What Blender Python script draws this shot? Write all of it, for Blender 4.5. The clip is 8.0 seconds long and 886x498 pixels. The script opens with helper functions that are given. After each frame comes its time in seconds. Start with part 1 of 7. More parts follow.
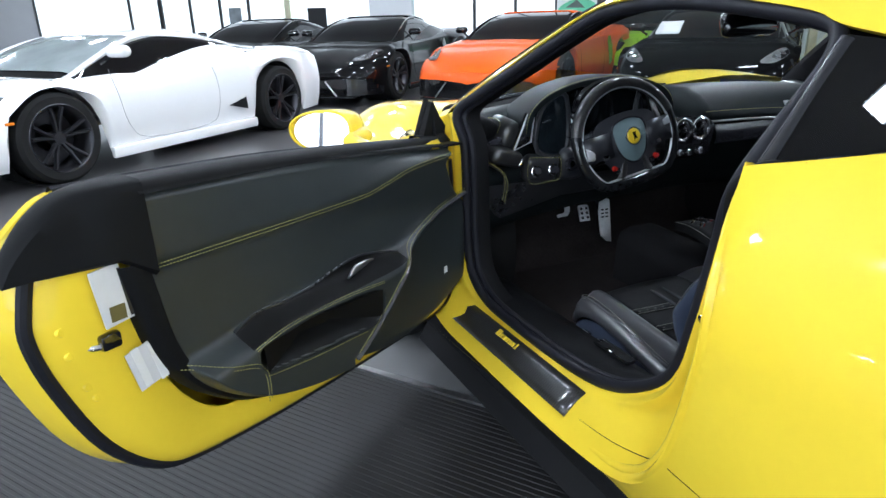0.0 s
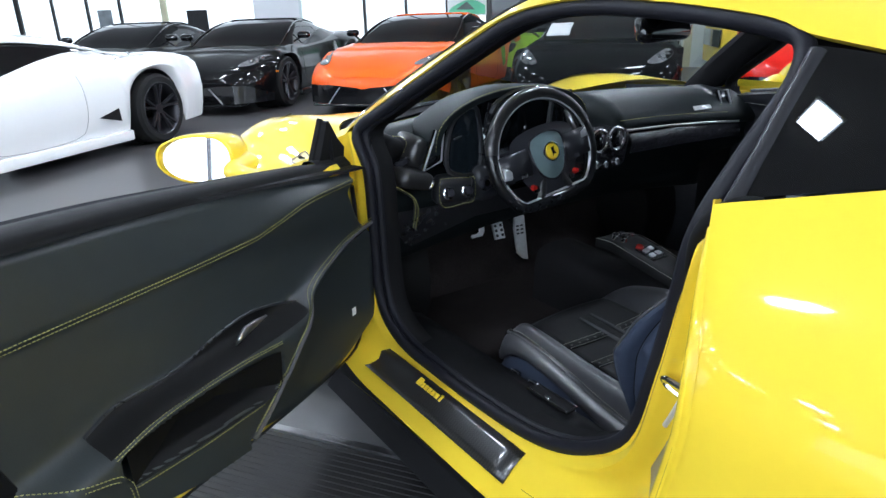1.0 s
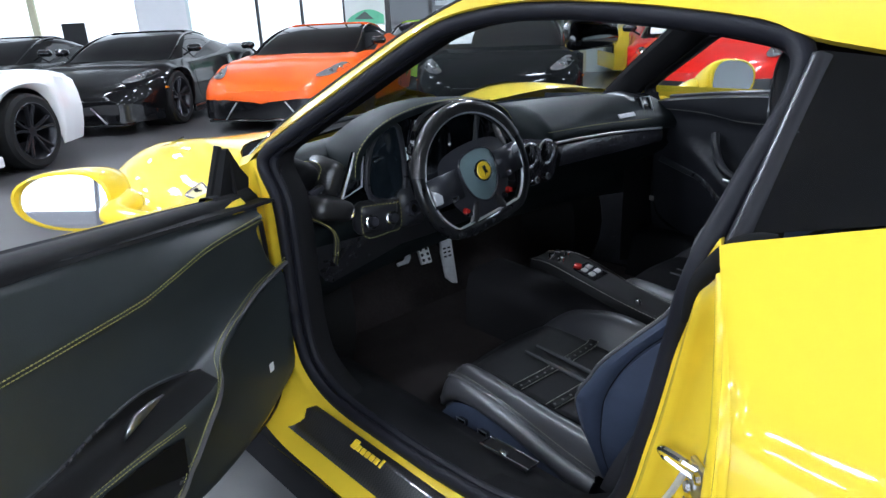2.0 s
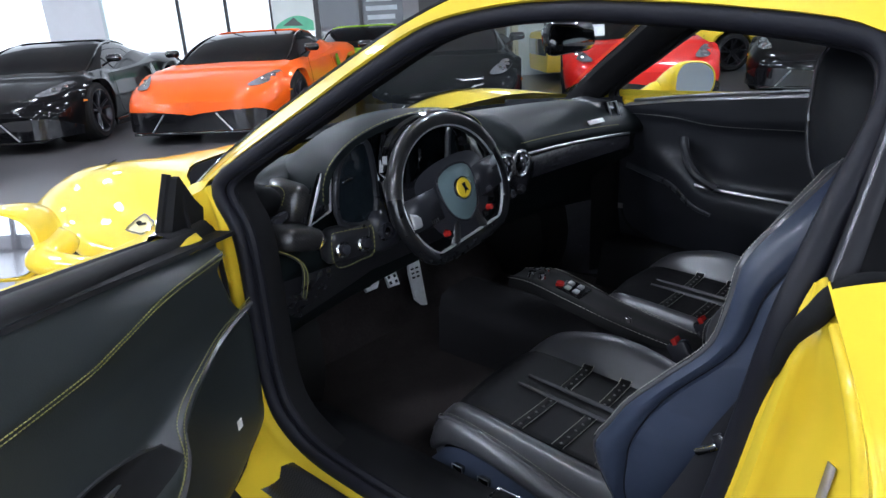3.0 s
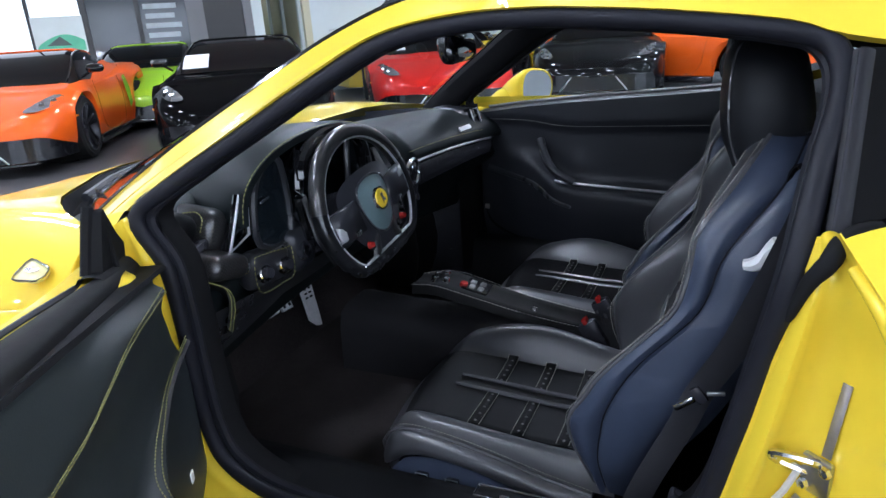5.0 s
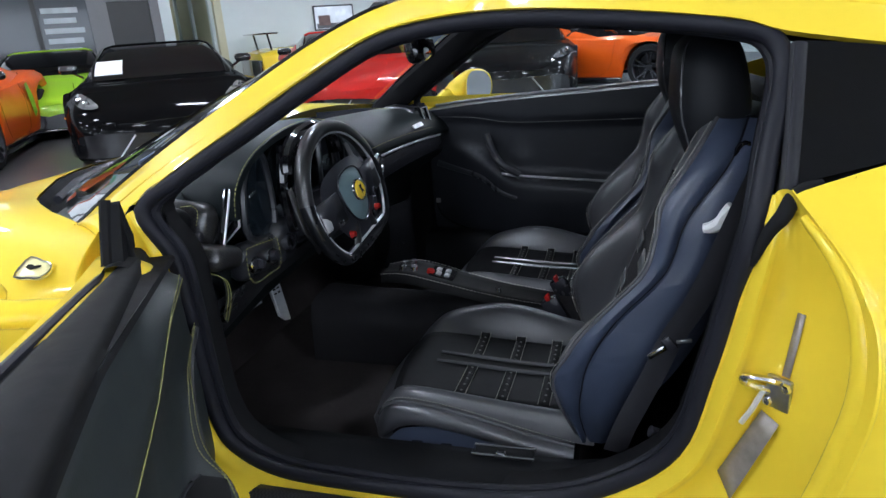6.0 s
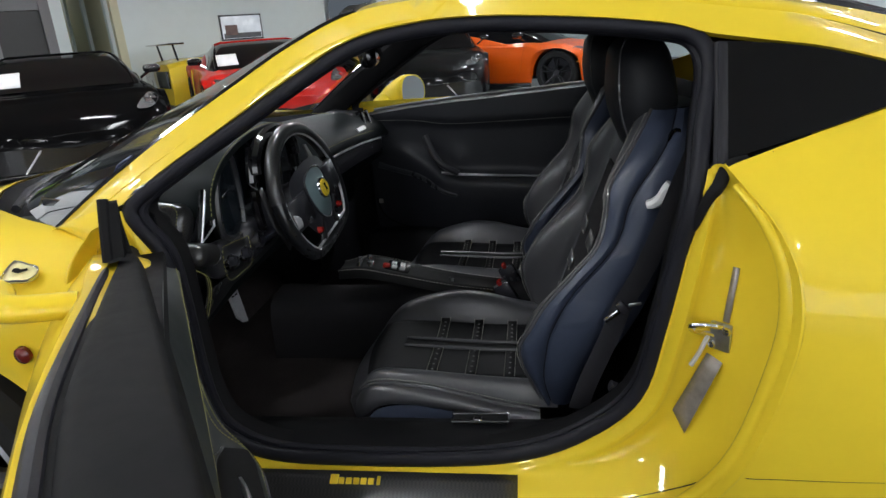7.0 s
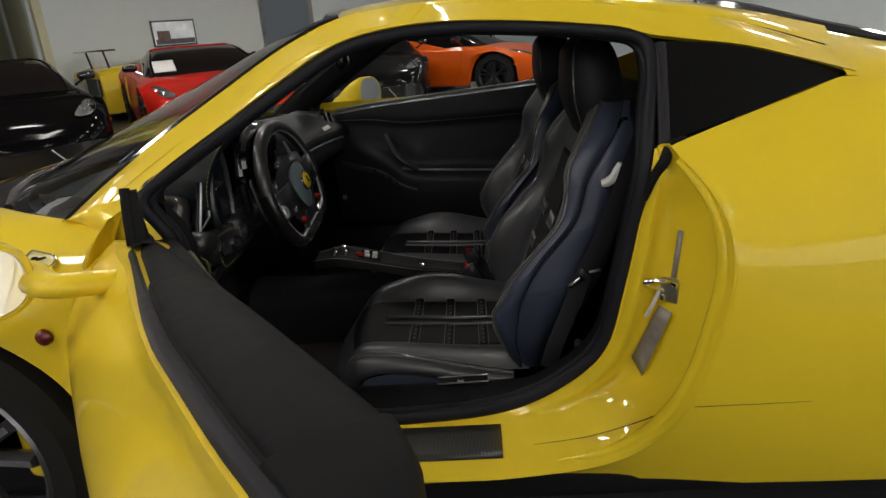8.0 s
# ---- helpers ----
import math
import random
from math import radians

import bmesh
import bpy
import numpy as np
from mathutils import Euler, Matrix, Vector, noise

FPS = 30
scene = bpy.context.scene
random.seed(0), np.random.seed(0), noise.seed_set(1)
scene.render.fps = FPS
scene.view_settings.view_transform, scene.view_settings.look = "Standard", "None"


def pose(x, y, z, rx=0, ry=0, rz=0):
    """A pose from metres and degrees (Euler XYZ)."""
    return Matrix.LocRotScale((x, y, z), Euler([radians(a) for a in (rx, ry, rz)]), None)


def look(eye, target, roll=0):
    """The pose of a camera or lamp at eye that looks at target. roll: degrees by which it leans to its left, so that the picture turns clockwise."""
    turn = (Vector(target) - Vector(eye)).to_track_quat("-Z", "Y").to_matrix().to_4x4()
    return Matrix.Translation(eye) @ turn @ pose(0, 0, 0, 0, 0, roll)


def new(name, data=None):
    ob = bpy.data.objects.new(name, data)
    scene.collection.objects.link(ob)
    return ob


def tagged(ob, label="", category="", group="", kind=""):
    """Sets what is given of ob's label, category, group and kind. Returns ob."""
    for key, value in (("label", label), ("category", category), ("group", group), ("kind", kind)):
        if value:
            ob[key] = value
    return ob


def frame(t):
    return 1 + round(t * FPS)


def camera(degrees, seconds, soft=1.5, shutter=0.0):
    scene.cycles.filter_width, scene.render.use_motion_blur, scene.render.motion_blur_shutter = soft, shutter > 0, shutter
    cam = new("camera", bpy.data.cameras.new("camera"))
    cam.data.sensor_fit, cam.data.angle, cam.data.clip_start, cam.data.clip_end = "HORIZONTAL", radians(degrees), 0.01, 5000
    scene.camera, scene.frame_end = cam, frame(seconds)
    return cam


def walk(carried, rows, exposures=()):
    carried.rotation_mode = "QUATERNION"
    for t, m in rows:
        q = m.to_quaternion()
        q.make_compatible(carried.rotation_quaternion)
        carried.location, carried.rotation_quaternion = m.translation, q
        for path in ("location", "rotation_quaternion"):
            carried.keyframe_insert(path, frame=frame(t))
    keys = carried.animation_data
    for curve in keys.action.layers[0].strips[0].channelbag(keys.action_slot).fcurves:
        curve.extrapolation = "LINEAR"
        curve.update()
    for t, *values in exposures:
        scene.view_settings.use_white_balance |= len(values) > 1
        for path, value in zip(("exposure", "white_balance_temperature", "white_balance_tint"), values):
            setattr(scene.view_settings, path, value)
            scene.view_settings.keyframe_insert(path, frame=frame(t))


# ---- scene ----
cam = camera(68.9, 8.0)
PATH = [
    (0, (-1.635, -2.390, 1.204), (-0.852, -0.678, 0.528), -1.6),
    (0.5, (-1.581, -2.279, 1.213), (-0.686, -0.627, 0.530), -1.7),
    (1, (-1.539, -2.175, 1.214), (-0.496, -0.610, 0.534), -1.8),
    (1.5, (-1.495, -2.083, 1.210), (-0.322, -0.609, 0.539), -2.1),
    (3, (-1.419, -1.816, 1.213), (-0.017, -0.552, 0.553), -3.2),
    (3.5, (-1.421, -1.739, 1.215), (0.069, -0.579, 0.556), -3.4),
    (4, (-1.448, -1.687, 1.216), (0.145, -0.672, 0.559), -3.8),
    (4.5, (-1.499, -1.641, 1.216), (0.163, -0.740, 0.562), -3.9),
    (5, (-1.567, -1.603, 1.216), (0.160, -0.832, 0.565), -3.8),
    (6.5, (-1.791, -1.472, 1.217), (0.053, -1.052, 0.565), -4.1),
    (7, (-1.859, -1.432, 1.218), (0.012, -1.144, 0.571), -4.3),
    (7.5, (-1.935, -1.403, 1.219), (-0.052, -1.213, 0.572), -4.7),
    (8, (-2.032, -1.358, 1.223), (-0.143, -1.252, 0.575), -4.6),
]
walk(cam, [(t, look(eye, target, roll)) for t, eye, target, roll in PATH],
     exposures=[(0, 0.92, 5450, 8), (1.5, 0.92, 5400, 9), (3.5, 0.84, 5500, 13), (5.0, 0.9, 5300, 13), (6.5, 0.5, 5700, 10), (7.0, 0.26, 6050, 10), (8.0, -0.34, 6800, 12)])

# ---- world and light: a showroom lit by ceiling panels and bright glazing ----
world = bpy.data.worlds.new("world")
scene.world = world
world.use_nodes = True
bg = world.node_tree.nodes["Background"]
bg.inputs["Color"].default_value = (0.8, 0.9, 1.0, 1)
bg.inputs["Strength"].default_value = 0.1
scene.view_settings.exposure = 0.0


# ---- materials ----
def mat(name, color, rough=0.5, metal=0.0, coat=0.0, var=0.12, scale=30.0, bump=0.0, bump_scale=200.0,
        emit=None, power=0.0, spec=0.5, fine=0.0, coat_rough=0.03):
    """A surface with colour and roughness varied at two scales, and fine relief."""
    m = bpy.data.materials.new(name)
    m.use_nodes = True
    nt = m.node_tree
    b = nt.nodes["Principled BSDF"]
    link = nt.links.new
    b.inputs["Roughness"].default_value = rough
    b.inputs["Metallic"].default_value = metal
    b.inputs["Coat Weight"].default_value = coat
    b.inputs["Coat Roughness"].default_value = coat_rough
    b.inputs["Specular IOR Level"].default_value = spec
    b.inputs["Base Color"].default_value = (*color, 1)
    if emit:
        b.inputs["Emission Color"].default_value = (*emit, 1)
        b.inputs["Emission Strength"].default_value = power
    co = nt.nodes.new("ShaderNodeTexCoord")
    if var > 0:
        n1 = nt.nodes.new("ShaderNodeTexNoise")
        n1.inputs["Scale"].default_value = scale
        n1.inputs["Detail"].default_value = 6
        n2 = nt.nodes.new("ShaderNodeTexNoise")
        n2.inputs["Scale"].default_value = scale * 0.12
        link(co.outputs["Object"], n1.inputs["Vector"])
        link(co.outputs["Object"], n2.inputs["Vector"])
        add = nt.nodes.new("ShaderNodeMath")
        add.operation = "ADD"
        link(n1.outputs["Fac"], add.inputs[0])
        link(n2.outputs["Fac"], add.inputs[1])
        ramp = nt.nodes.new("ShaderNodeMapRange")
        ramp.inputs["From Min"].default_value = 0.6
        ramp.inputs["From Max"].default_value = 1.4
        link(add.outputs[0], ramp.inputs["Value"])
        mix = nt.nodes.new("ShaderNodeMix")
        mix.data_type = "RGBA"
        mix.inputs["A"].default_value = (*[c * (1 - var) for c in color], 1)
        mix.inputs["B"].default_value = (*[min(1.0, c * (1 + var)) for c in color], 1)
        link(ramp.outputs["Result"], mix.inputs["Factor"])
        link(mix.outputs["Result"], b.inputs["Base Color"])
        rr = nt.nodes.new("ShaderNodeMapRange")
        rr.inputs["To Min"].default_value = max(0.0, rough * (1 - var * 0.8))
        rr.inputs["To Max"].default_value = min(1.0, rough * (1 + var * 0.8))
        link(ramp.outputs["Result"], rr.inputs["Value"])
        link(rr.outputs["Result"], b.inputs["Roughness"])
    if bump > 0:
        nb = nt.nodes.new("ShaderNodeTexNoise" if not fine else "ShaderNodeTexVoronoi")
        nb.inputs["Scale"].default_value = bump_scale
        link(co.outputs["Object"], nb.inputs["Vector"])
        bp = nt.nodes.new("ShaderNodeBump")
        bp.inputs["Strength"].default_value = bump
        bp.inputs["Distance"].default_value = 0.002
        link(nb.outputs["Fac" if not fine else "Distance"], bp.inputs["Height"])
        link(bp.outputs["Normal"], b.inputs["Normal"])
    return m


def glass(name, tint=(0.9, 0.95, 0.95), rough=0.0, dark=0.0):
    """Thin clear or tinted glazing: a clear pass and a mirror, mixed by the glass's own Fresnel."""
    m = bpy.data.materials.new(name)
    m.use_nodes = True
    nt = m.node_tree
    nt.nodes.clear()
    out = nt.nodes.new("ShaderNodeOutputMaterial")
    mix = nt.nodes.new("ShaderNodeMixShader")
    lw = nt.nodes.new("ShaderNodeLayerWeight")
    lw.inputs["Blend"].default_value = 0.5
    pw = nt.nodes.new("ShaderNodeMath")
    pw.operation = "POWER"
    pw.inputs[1].default_value = 4.0
    fr = nt.nodes.new("ShaderNodeMath")
    fr.operation = "MULTIPLY_ADD"
    fr.inputs[1].default_value, fr.inputs[2].default_value = 0.9, 0.045
    nt.links.new(lw.outputs["Facing"], pw.inputs[0])
    nt.links.new(pw.outputs[0], fr.inputs[0])
    tr = nt.nodes.new("ShaderNodeBsdfTransparent")
    tr.inputs["Color"].default_value = (*[c * (1 - dark) for c in tint], 1)
    gl = nt.nodes.new("ShaderNodeBsdfGlossy")
    gl.inputs["Roughness"].default_value = rough
    nt.links.new(fr.outputs[0], mix.inputs[0])
    nt.links.new(tr.outputs[0], mix.inputs[1])
    nt.links.new(gl.outputs[0], mix.inputs[2])
    nt.links.new(mix.outputs[0], out.inputs["Surface"])
    return m


def carbon_weave():
    """Lacquered carbon fibre: a twill of dark and less dark threads under a clear coat."""
    m = mat("carbon", (0.03, 0.03, 0.03), 0.3, coat=0.6, var=0, coat_rough=0.08)
    nt = m.node_tree
    co = nt.nodes.new("ShaderNodeTexCoord")
    ch = nt.nodes.new("ShaderNodeTexChecker")
    ch.inputs["Scale"].default_value = 260
    ch.inputs["Color1"].default_value = (0.012, 0.012, 0.013, 1)
    ch.inputs["Color2"].default_value = (0.036, 0.035, 0.034, 1)
    nt.links.new(co.outputs["Object"], ch.inputs["Vector"])
    nt.links.new(ch.outputs["Color"], nt.nodes["Principled BSDF"].inputs["Base Color"])
    return m


YELLOW = mat("yellow_paint", (0.83, 0.61, 0.03), 0.4, coat=0.75, var=0.02, scale=60, spec=0.1, coat_rough=0.05)
LEATHER = mat("black_leather", (0.025, 0.0255, 0.029), 0.28, spec=0.7, var=0.06, scale=40, bump=0.045, bump_scale=450, fine=1)
LEATHER_SIDE = mat("dark_blue_grey_leather", (0.044, 0.055, 0.088), 0.36, var=0.12, scale=40, bump=0.045, bump_scale=450, fine=1)
# door leather again, darkened so its colour carries the far side's shade
LEATHER_FAR_SHADE = mat("far_door_leather_shaded", (0.015, 0.016, 0.020), 0.4, spec=0.35, var=0.08, scale=25, bump=0.045, bump_scale=450, fine=1)
LEATHER_DOOR = mat("charcoal_green_leather", (0.026, 0.031, 0.032), 0.42, spec=0.42, var=0.12, scale=25, bump=0.045, bump_scale=450, fine=1)
SEAT_L = mat("seat_leather", (0.052, 0.052, 0.057), 0.34, spec=1.0, var=0.06, scale=40)
CENTRE_L = mat("seat_centre_leather", (0.011, 0.011, 0.012), 0.6, spec=0.15, var=0.15, scale=60)
STRIP_L = mat("dark_strip_leather", (0.010, 0.0098, 0.010), 0.6, spec=0.15, var=0.1, scale=60)
PIPE_L = mat("polished_piping", (0.09, 0.09, 0.095), 0.15, spec=1.0, var=0.1, scale=60)
DASH_L = mat("dash_leather", (0.010, 0.0135, 0.0145), 0.46, spec=0.2, var=0.06, scale=40, bump=0.05, bump_scale=450, fine=1)
SILVER = mat("silver_trim", (0.75, 0.76, 0.78), 0.3, metal=0.6, var=0.08, scale=40)
# seat leather for the headrests, with the shade there put into its colour
LEATHER_HEAD_SHADE = mat("shaded_headrest_leather", (0.013, 0.014, 0.017), 0.5, var=0.1, scale=40, bump=0.05, bump_scale=450, fine=1, spec=0.3)
STUD = mat("dull_stud", (0.12, 0.12, 0.115), 0.5, var=0.1)
RIM_L = mat("lacquered_rim", (0.011, 0.0115, 0.013), 0.28, coat=1.0, var=0.08, scale=60, spec=0.08)
HUB = mat("teal_grey_leather", (0.115, 0.165, 0.175), 0.42, var=0.1, scale=40, bump=0.2, bump_scale=500, fine=1)
SUEDE = mat("black_suede", (0.017, 0.0165, 0.018), 0.9, var=0.25, scale=60, bump=0.3, bump_scale=900, spec=0.2)
RUBBER = mat("black_rubber_seal", (0.012, 0.0123, 0.017), 0.5, spec=0.2, var=0.15, scale=50, bump=0.1, bump_scale=500)
PLASTIC = mat("black_plastic", (0.028, 0.028, 0.034), 0.25, spec=0.7, var=0.15, scale=60, bump=0.1, bump_scale=800)
GLOSS = mat("gloss_black", (0.007, 0.007, 0.008), 0.1, coat=1.0, var=0.1)
HUBCASE = mat("charcoal_moulding", (0.022, 0.023, 0.028), 0.3, var=0.12, scale=60, bump=0.1, bump_scale=800)
DULL = mat("dull_black_rubber", (0.012, 0.012, 0.013), 0.8, var=0.15, scale=60, bump=0.1, bump_scale=600, spec=0.1)
CAPMAT = mat("dark_grained_vinyl", (0.005, 0.0052, 0.006), 0.65, var=0.12, scale=40, bump=0.08, bump_scale=900, spec=0.13)
CARPET = mat("dark_carpet", (0.043, 0.037, 0.036), 1.0, var=0.35, scale=120, bump=0.9, bump_scale=1400, spec=0.1)
CHROME = mat("chrome", (0.75, 0.75, 0.76), 0.12, metal=1.0, var=0.1, scale=20)
ALU = mat("brushed_aluminium", (0.55, 0.55, 0.56), 0.35, metal=1.0, var=0.2, scale=80)
STITCH = mat("yellow_thread", (0.3, 0.29, 0.1), 0.8, var=0.2, scale=400)
GREY_STITCH = mat("pale_thread", (0.34, 0.33, 0.29), 0.8, var=0.2, scale=400)
CARBON = carbon_weave()
BADGE = mat("badge_yellow", (0.85, 0.6, 0.02), 0.3, coat=0.8, var=0.05)
# badge yellow made paler, so strong light on the shield is in its colour
BADGE_BLEACHED = mat("badge_bleached_yellow", (0.85, 0.78, 0.4), 0.3, coat=0.8, var=0.05)
PEDAL = mat("satin_pedal_metal", (0.72, 0.72, 0.74), 0.45, metal=0.4, var=0.15, scale=90)
RED = mat("red_plastic", (0.32, 0.014, 0.01), 0.25, var=0.1)
RED_LENS = mat("dark_red_lens", (0.13, 0.008, 0.004), 0.08, var=0.05, coat=0.5)
WHITE_PL = mat("white_plastic", (0.75, 0.75, 0.75), 0.4, var=0.08)
SCREEN = mat("dark_screen", (0.01, 0.014, 0.018), 0.08, var=0.0)
QUARTER = mat("tinted_black_glass", (0.004, 0.004, 0.0045), 0.004, var=0.0, spec=0.4)
WINDSHIELD = glass("clear_glass", dark=0.12)
SIDEGLASS = glass("side_glass", dark=0.06)
MIRROR = mat("mirror_glass", (0.9, 0.9, 0.92), 0.02, metal=1.0, var=0.0)
FOIL = mat("label_foil", (0.3, 0.27, 0.24), 0.42, metal=0.3, var=0.45, scale=45)
LABEL = mat("white_label", (0.62, 0.62, 0.64), 0.35, var=0.06, scale=60)
NEAR_BLACK = mat("near_black", (0.005, 0.005, 0.0052), 0.6, var=0.1, scale=60, spec=0.15)
LENS = mat("headlight_lens", (0.13, 0.13, 0.135), 0.12, coat=0.6, var=0.6, scale=14)
PALE_GLASS = mat("pale_windscreen", (0.22, 0.25, 0.25), 0.08, var=0.3, scale=3)
PAPER = mat("paper", (0.8, 0.8, 0.8), 0.7, var=0.05)
TYRE = mat("tyre_rubber", (0.012, 0.012, 0.012), 0.8, var=0.2, scale=60, bump=0.2, bump_scale=300, spec=0.2)
RIM_DARK = mat("dark_alloy", (0.04, 0.04, 0.045), 0.3, metal=0.7, var=0.1)
RIM_GREY = mat("grey_alloy", (0.2, 0.2, 0.215), 0.3, metal=0.9, var=0.1)
FLOOR = mat("dark_grey_epoxy", (0.072, 0.069, 0.07), 0.3, var=0.035, scale=14.0, bump=0.02, bump_scale=60)
MAT_R = mat("ribbed_rubber", (0.024, 0.0235, 0.024), 0.6, spec=0.3, var=0.2, scale=14)
PLATE = mat("grey_floor_plate", (0.22, 0.22, 0.225), 0.35, var=0.12, scale=8, metal=0.3)
WALL = mat("white_wall_paint", (0.69, 0.76, 0.765), 0.6, var=0.03, scale=6)
CEIL = mat("grey_ceiling", (0.45, 0.45, 0.45), 0.8, var=0.05, scale=4)
FRAME_D = mat("dark_window_frame", (0.03, 0.03, 0.03), 0.4, var=0.1)
CREAM = mat("cream_frame", (0.6, 0.58, 0.4), 0.5, var=0.06)
LAMP = mat("lamp_panel", (0.9, 0.9, 0.9), 0.5, var=0, emit=(1.0, 0.98, 0.95), power=59.0)
GLOW = mat("lit_glazing", (0.9, 0.9, 0.9), 0.3, var=0, emit=(0.97, 1.0, 0.97), power=0.56)
CORRIDOR_LAMP = mat("corridor_lamp", (0.9, 0.9, 0.9), 0.5, var=0, emit=(1.0, 0.98, 0.9), power=4.0)
PIER = mat("pale_pier_paint", (0.84, 0.85, 0.87), 0.6, var=0.03, scale=6)
POST = mat("grey_post", (0.013, 0.013, 0.016), 0.5, spec=0.22, var=0.1, scale=60)
WALL_GREY = mat("grey_wall_paint", (0.34, 0.34, 0.35), 0.6, var=0.05, scale=3)
GLOW_S = mat("shop_front_daylight", (0.9, 0.9, 0.9), 0.3, var=0, emit=(0.97, 1.0, 1.0), power=1.3)
GREYF = mat("grey_frame", (0.2, 0.2, 0.21), 0.5, var=0.06)
PALE = mat("pale_reflection", (0.5, 0.55, 0.58), 0.5, var=0.2, scale=8)
DARKGLASS = mat("dark_office_glass", (0.09, 0.1, 0.11), 0.08, var=0.1, scale=1.5)
PAINT_WHITE = mat("white_paint", (0.82, 0.82, 0.82), 0.25, coat=1.0, var=0.01)
PAINT_BLACK = mat("black_paint", (0.004, 0.004, 0.0045), 0.3, spec=0.03, coat=0.5, var=0.03, coat_rough=0.03)
PAINT_MATTE = mat("satin_black_paint", (0.003, 0.003, 0.0033), 0.5, spec=0.0, coat=0.22, coat_rough=0.08, var=0.1)
AMBER = mat("amber_lens", (0.7, 0.2, 0.01), 0.25, var=0.05)
PAINT_ORANGE = mat("orange_paint", (0.72, 0.1, 0.004), 0.35, spec=0.1, coat=0.5, var=0.03, coat_rough=0.05)
PAINT_RED = mat("red_paint", (0.55, 0.012, 0.006), 0.35, spec=0.1, coat=0.5, var=0.03, coat_rough=0.05)
PAINT_GREEN = mat("green_paint", (0.33, 0.58, 0.02), 0.35, spec=0.1, coat=0.5, var=0.03)


# ---- building tools ----
def part(name, bm, material, parent=None, label="", smooth=40, mods=()):
    """Links a bmesh as one mesh object under a thing or a part."""
    me = bpy.data.meshes.new(name)
    bmesh.ops.recalc_face_normals(bm, faces=bm.faces)
    bm.to_mesh(me)
    bm.free()
    me.materials.append(material)
    if smooth:
        me.polygons.foreach_set("use_smooth", [True] * len(me.polygons))
        me.set_sharp_from_angle(angle=radians(smooth))
    ob = new(name, me)
    if parent is not None:
        ob.parent = parent
    if label:
        ob["label"] = label
    for kind, settings in mods:
        md = ob.modifiers.new(kind.lower(), kind)
        if kind == "SOLIDIFY":
            md.thickness, md.offset = settings
        elif kind == "SUBSURF":
            md.levels = md.render_levels = settings
        elif kind == "BEVEL":
            md.width, md.segments = settings
    return ob


def thing(name, label, category, group="", kind="", at=None):
    ob = new(name)
    if at is not None:
        ob.matrix_basis = at
    return tagged(ob, label, category, group, kind)


def V(*a):
    return Vector(a)


def cr(pts, n=6, closed=False):
    """A smooth curve through points (Catmull-Rom), n steps to a span."""
    P = [Vector(p) for p in pts]
    if closed:
        P = [P[-1]] + P + [P[0], P[1]]
    else:
        P = [2 * P[0] - P[1]] + P + [2 * P[-1] - P[-2]]
    out = []
    for a, b, c, d in zip(P, P[1:], P[2:], P[3:]):
        for k in range(n):
            t = k / n
            out.append(0.5 * (2 * b + (c - a) * t + (2 * a - 5 * b + 4 * c - d) * t * t + (3 * b - a - 3 * c + d) * t ** 3))
    if not closed:
        out.append(P[-2].copy())
    return out


def lerp(a, b, t):
    return a + (b - a) * t


def curve1(pairs):
    """A smooth function through (x, value) pairs, x rising; flat past the ends."""
    X = [p[0] for p in pairs]
    Y = [p[1] for p in pairs]

    def f(x):
        if x <= X[0]:
            return Y[0]
        if x >= X[-1]:
            return Y[-1]
        i = max(k for k in range(len(X) - 1) if X[k] <= x)
        h = X[i + 1] - X[i]
        t = (x - X[i]) / h
        m0 = (Y[i + 1] - Y[max(i - 1, 0)]) / (X[i + 1] - X[max(i - 1, 0)]) * h
        j = min(i + 2, len(X) - 1)
        m1 = (Y[j] - Y[i]) / (X[j] - X[i]) * h
        return ((2 * t ** 3 - 3 * t * t + 1) * Y[i] + (t ** 3 - 2 * t * t + t) * m0
                + (-2 * t ** 3 + 3 * t * t) * Y[i + 1] + (t ** 3 - t * t) * m1)
    return f


def grid(rows, close_u=False, close_v=False, bm=None):
    """Quads over rows of points."""
    bm = bm or bmesh.new()
    vs = [[bm.verts.new(p) for p in r] for r in rows]
    nu, nv = len(vs), len(vs[0])
    for i in range(nu if close_u else nu - 1):
        for j in range(nv if close_v else nv - 1):
            q = (vs[i][j], vs[i][(j + 1) % nv], vs[(i + 1) % nu][(j + 1) % nv], vs[(i + 1) % nu][j])
            if len(set(q)) == 4:
                bm.faces.new(q)
    return bm


def cap(bm, pts):
    bm.faces.new([bm.verts.new(p) for p in pts])


def tube(path, r, n=10, closed=False, bm=None, flat=1.0, up=(0, 0, 1), caps=True):
    """A round or flattened bar along a path; r may be a function of 0..1."""
    bm = bm or bmesh.new()
    P = [Vector(p) for p in path]
    rows = []
    U = Vector(up)
    m = len(P)
    for i, p in enumerate(P):
        a, b = (P[i - 1], P[(i + 1) % m]) if closed else (P[max(i - 1, 0)], P[min(i + 1, m - 1)])
        t = (b - a).normalized()
        s = t.cross(U)
        if s.length < 1e-4:
            s = t.cross(Vector((1, 0, 0)))
        s.normalize()
        v = s.cross(t)
        rr = r(i / max(1, m - 1)) if callable(r) else r
        rows.append([p + rr * (math.cos(k * 2 * math.pi / n) * s + flat * math.sin(k * 2 * math.pi / n) * v) for k in range(n)])
    grid(rows, close_u=closed, close_v=True, bm=bm)
    if caps and not closed:
        cap(bm, rows[0])
        cap(bm, rows[-1])
        bmesh.ops.remove_doubles(bm, verts=bm.verts, dist=1e-6)
    return bm


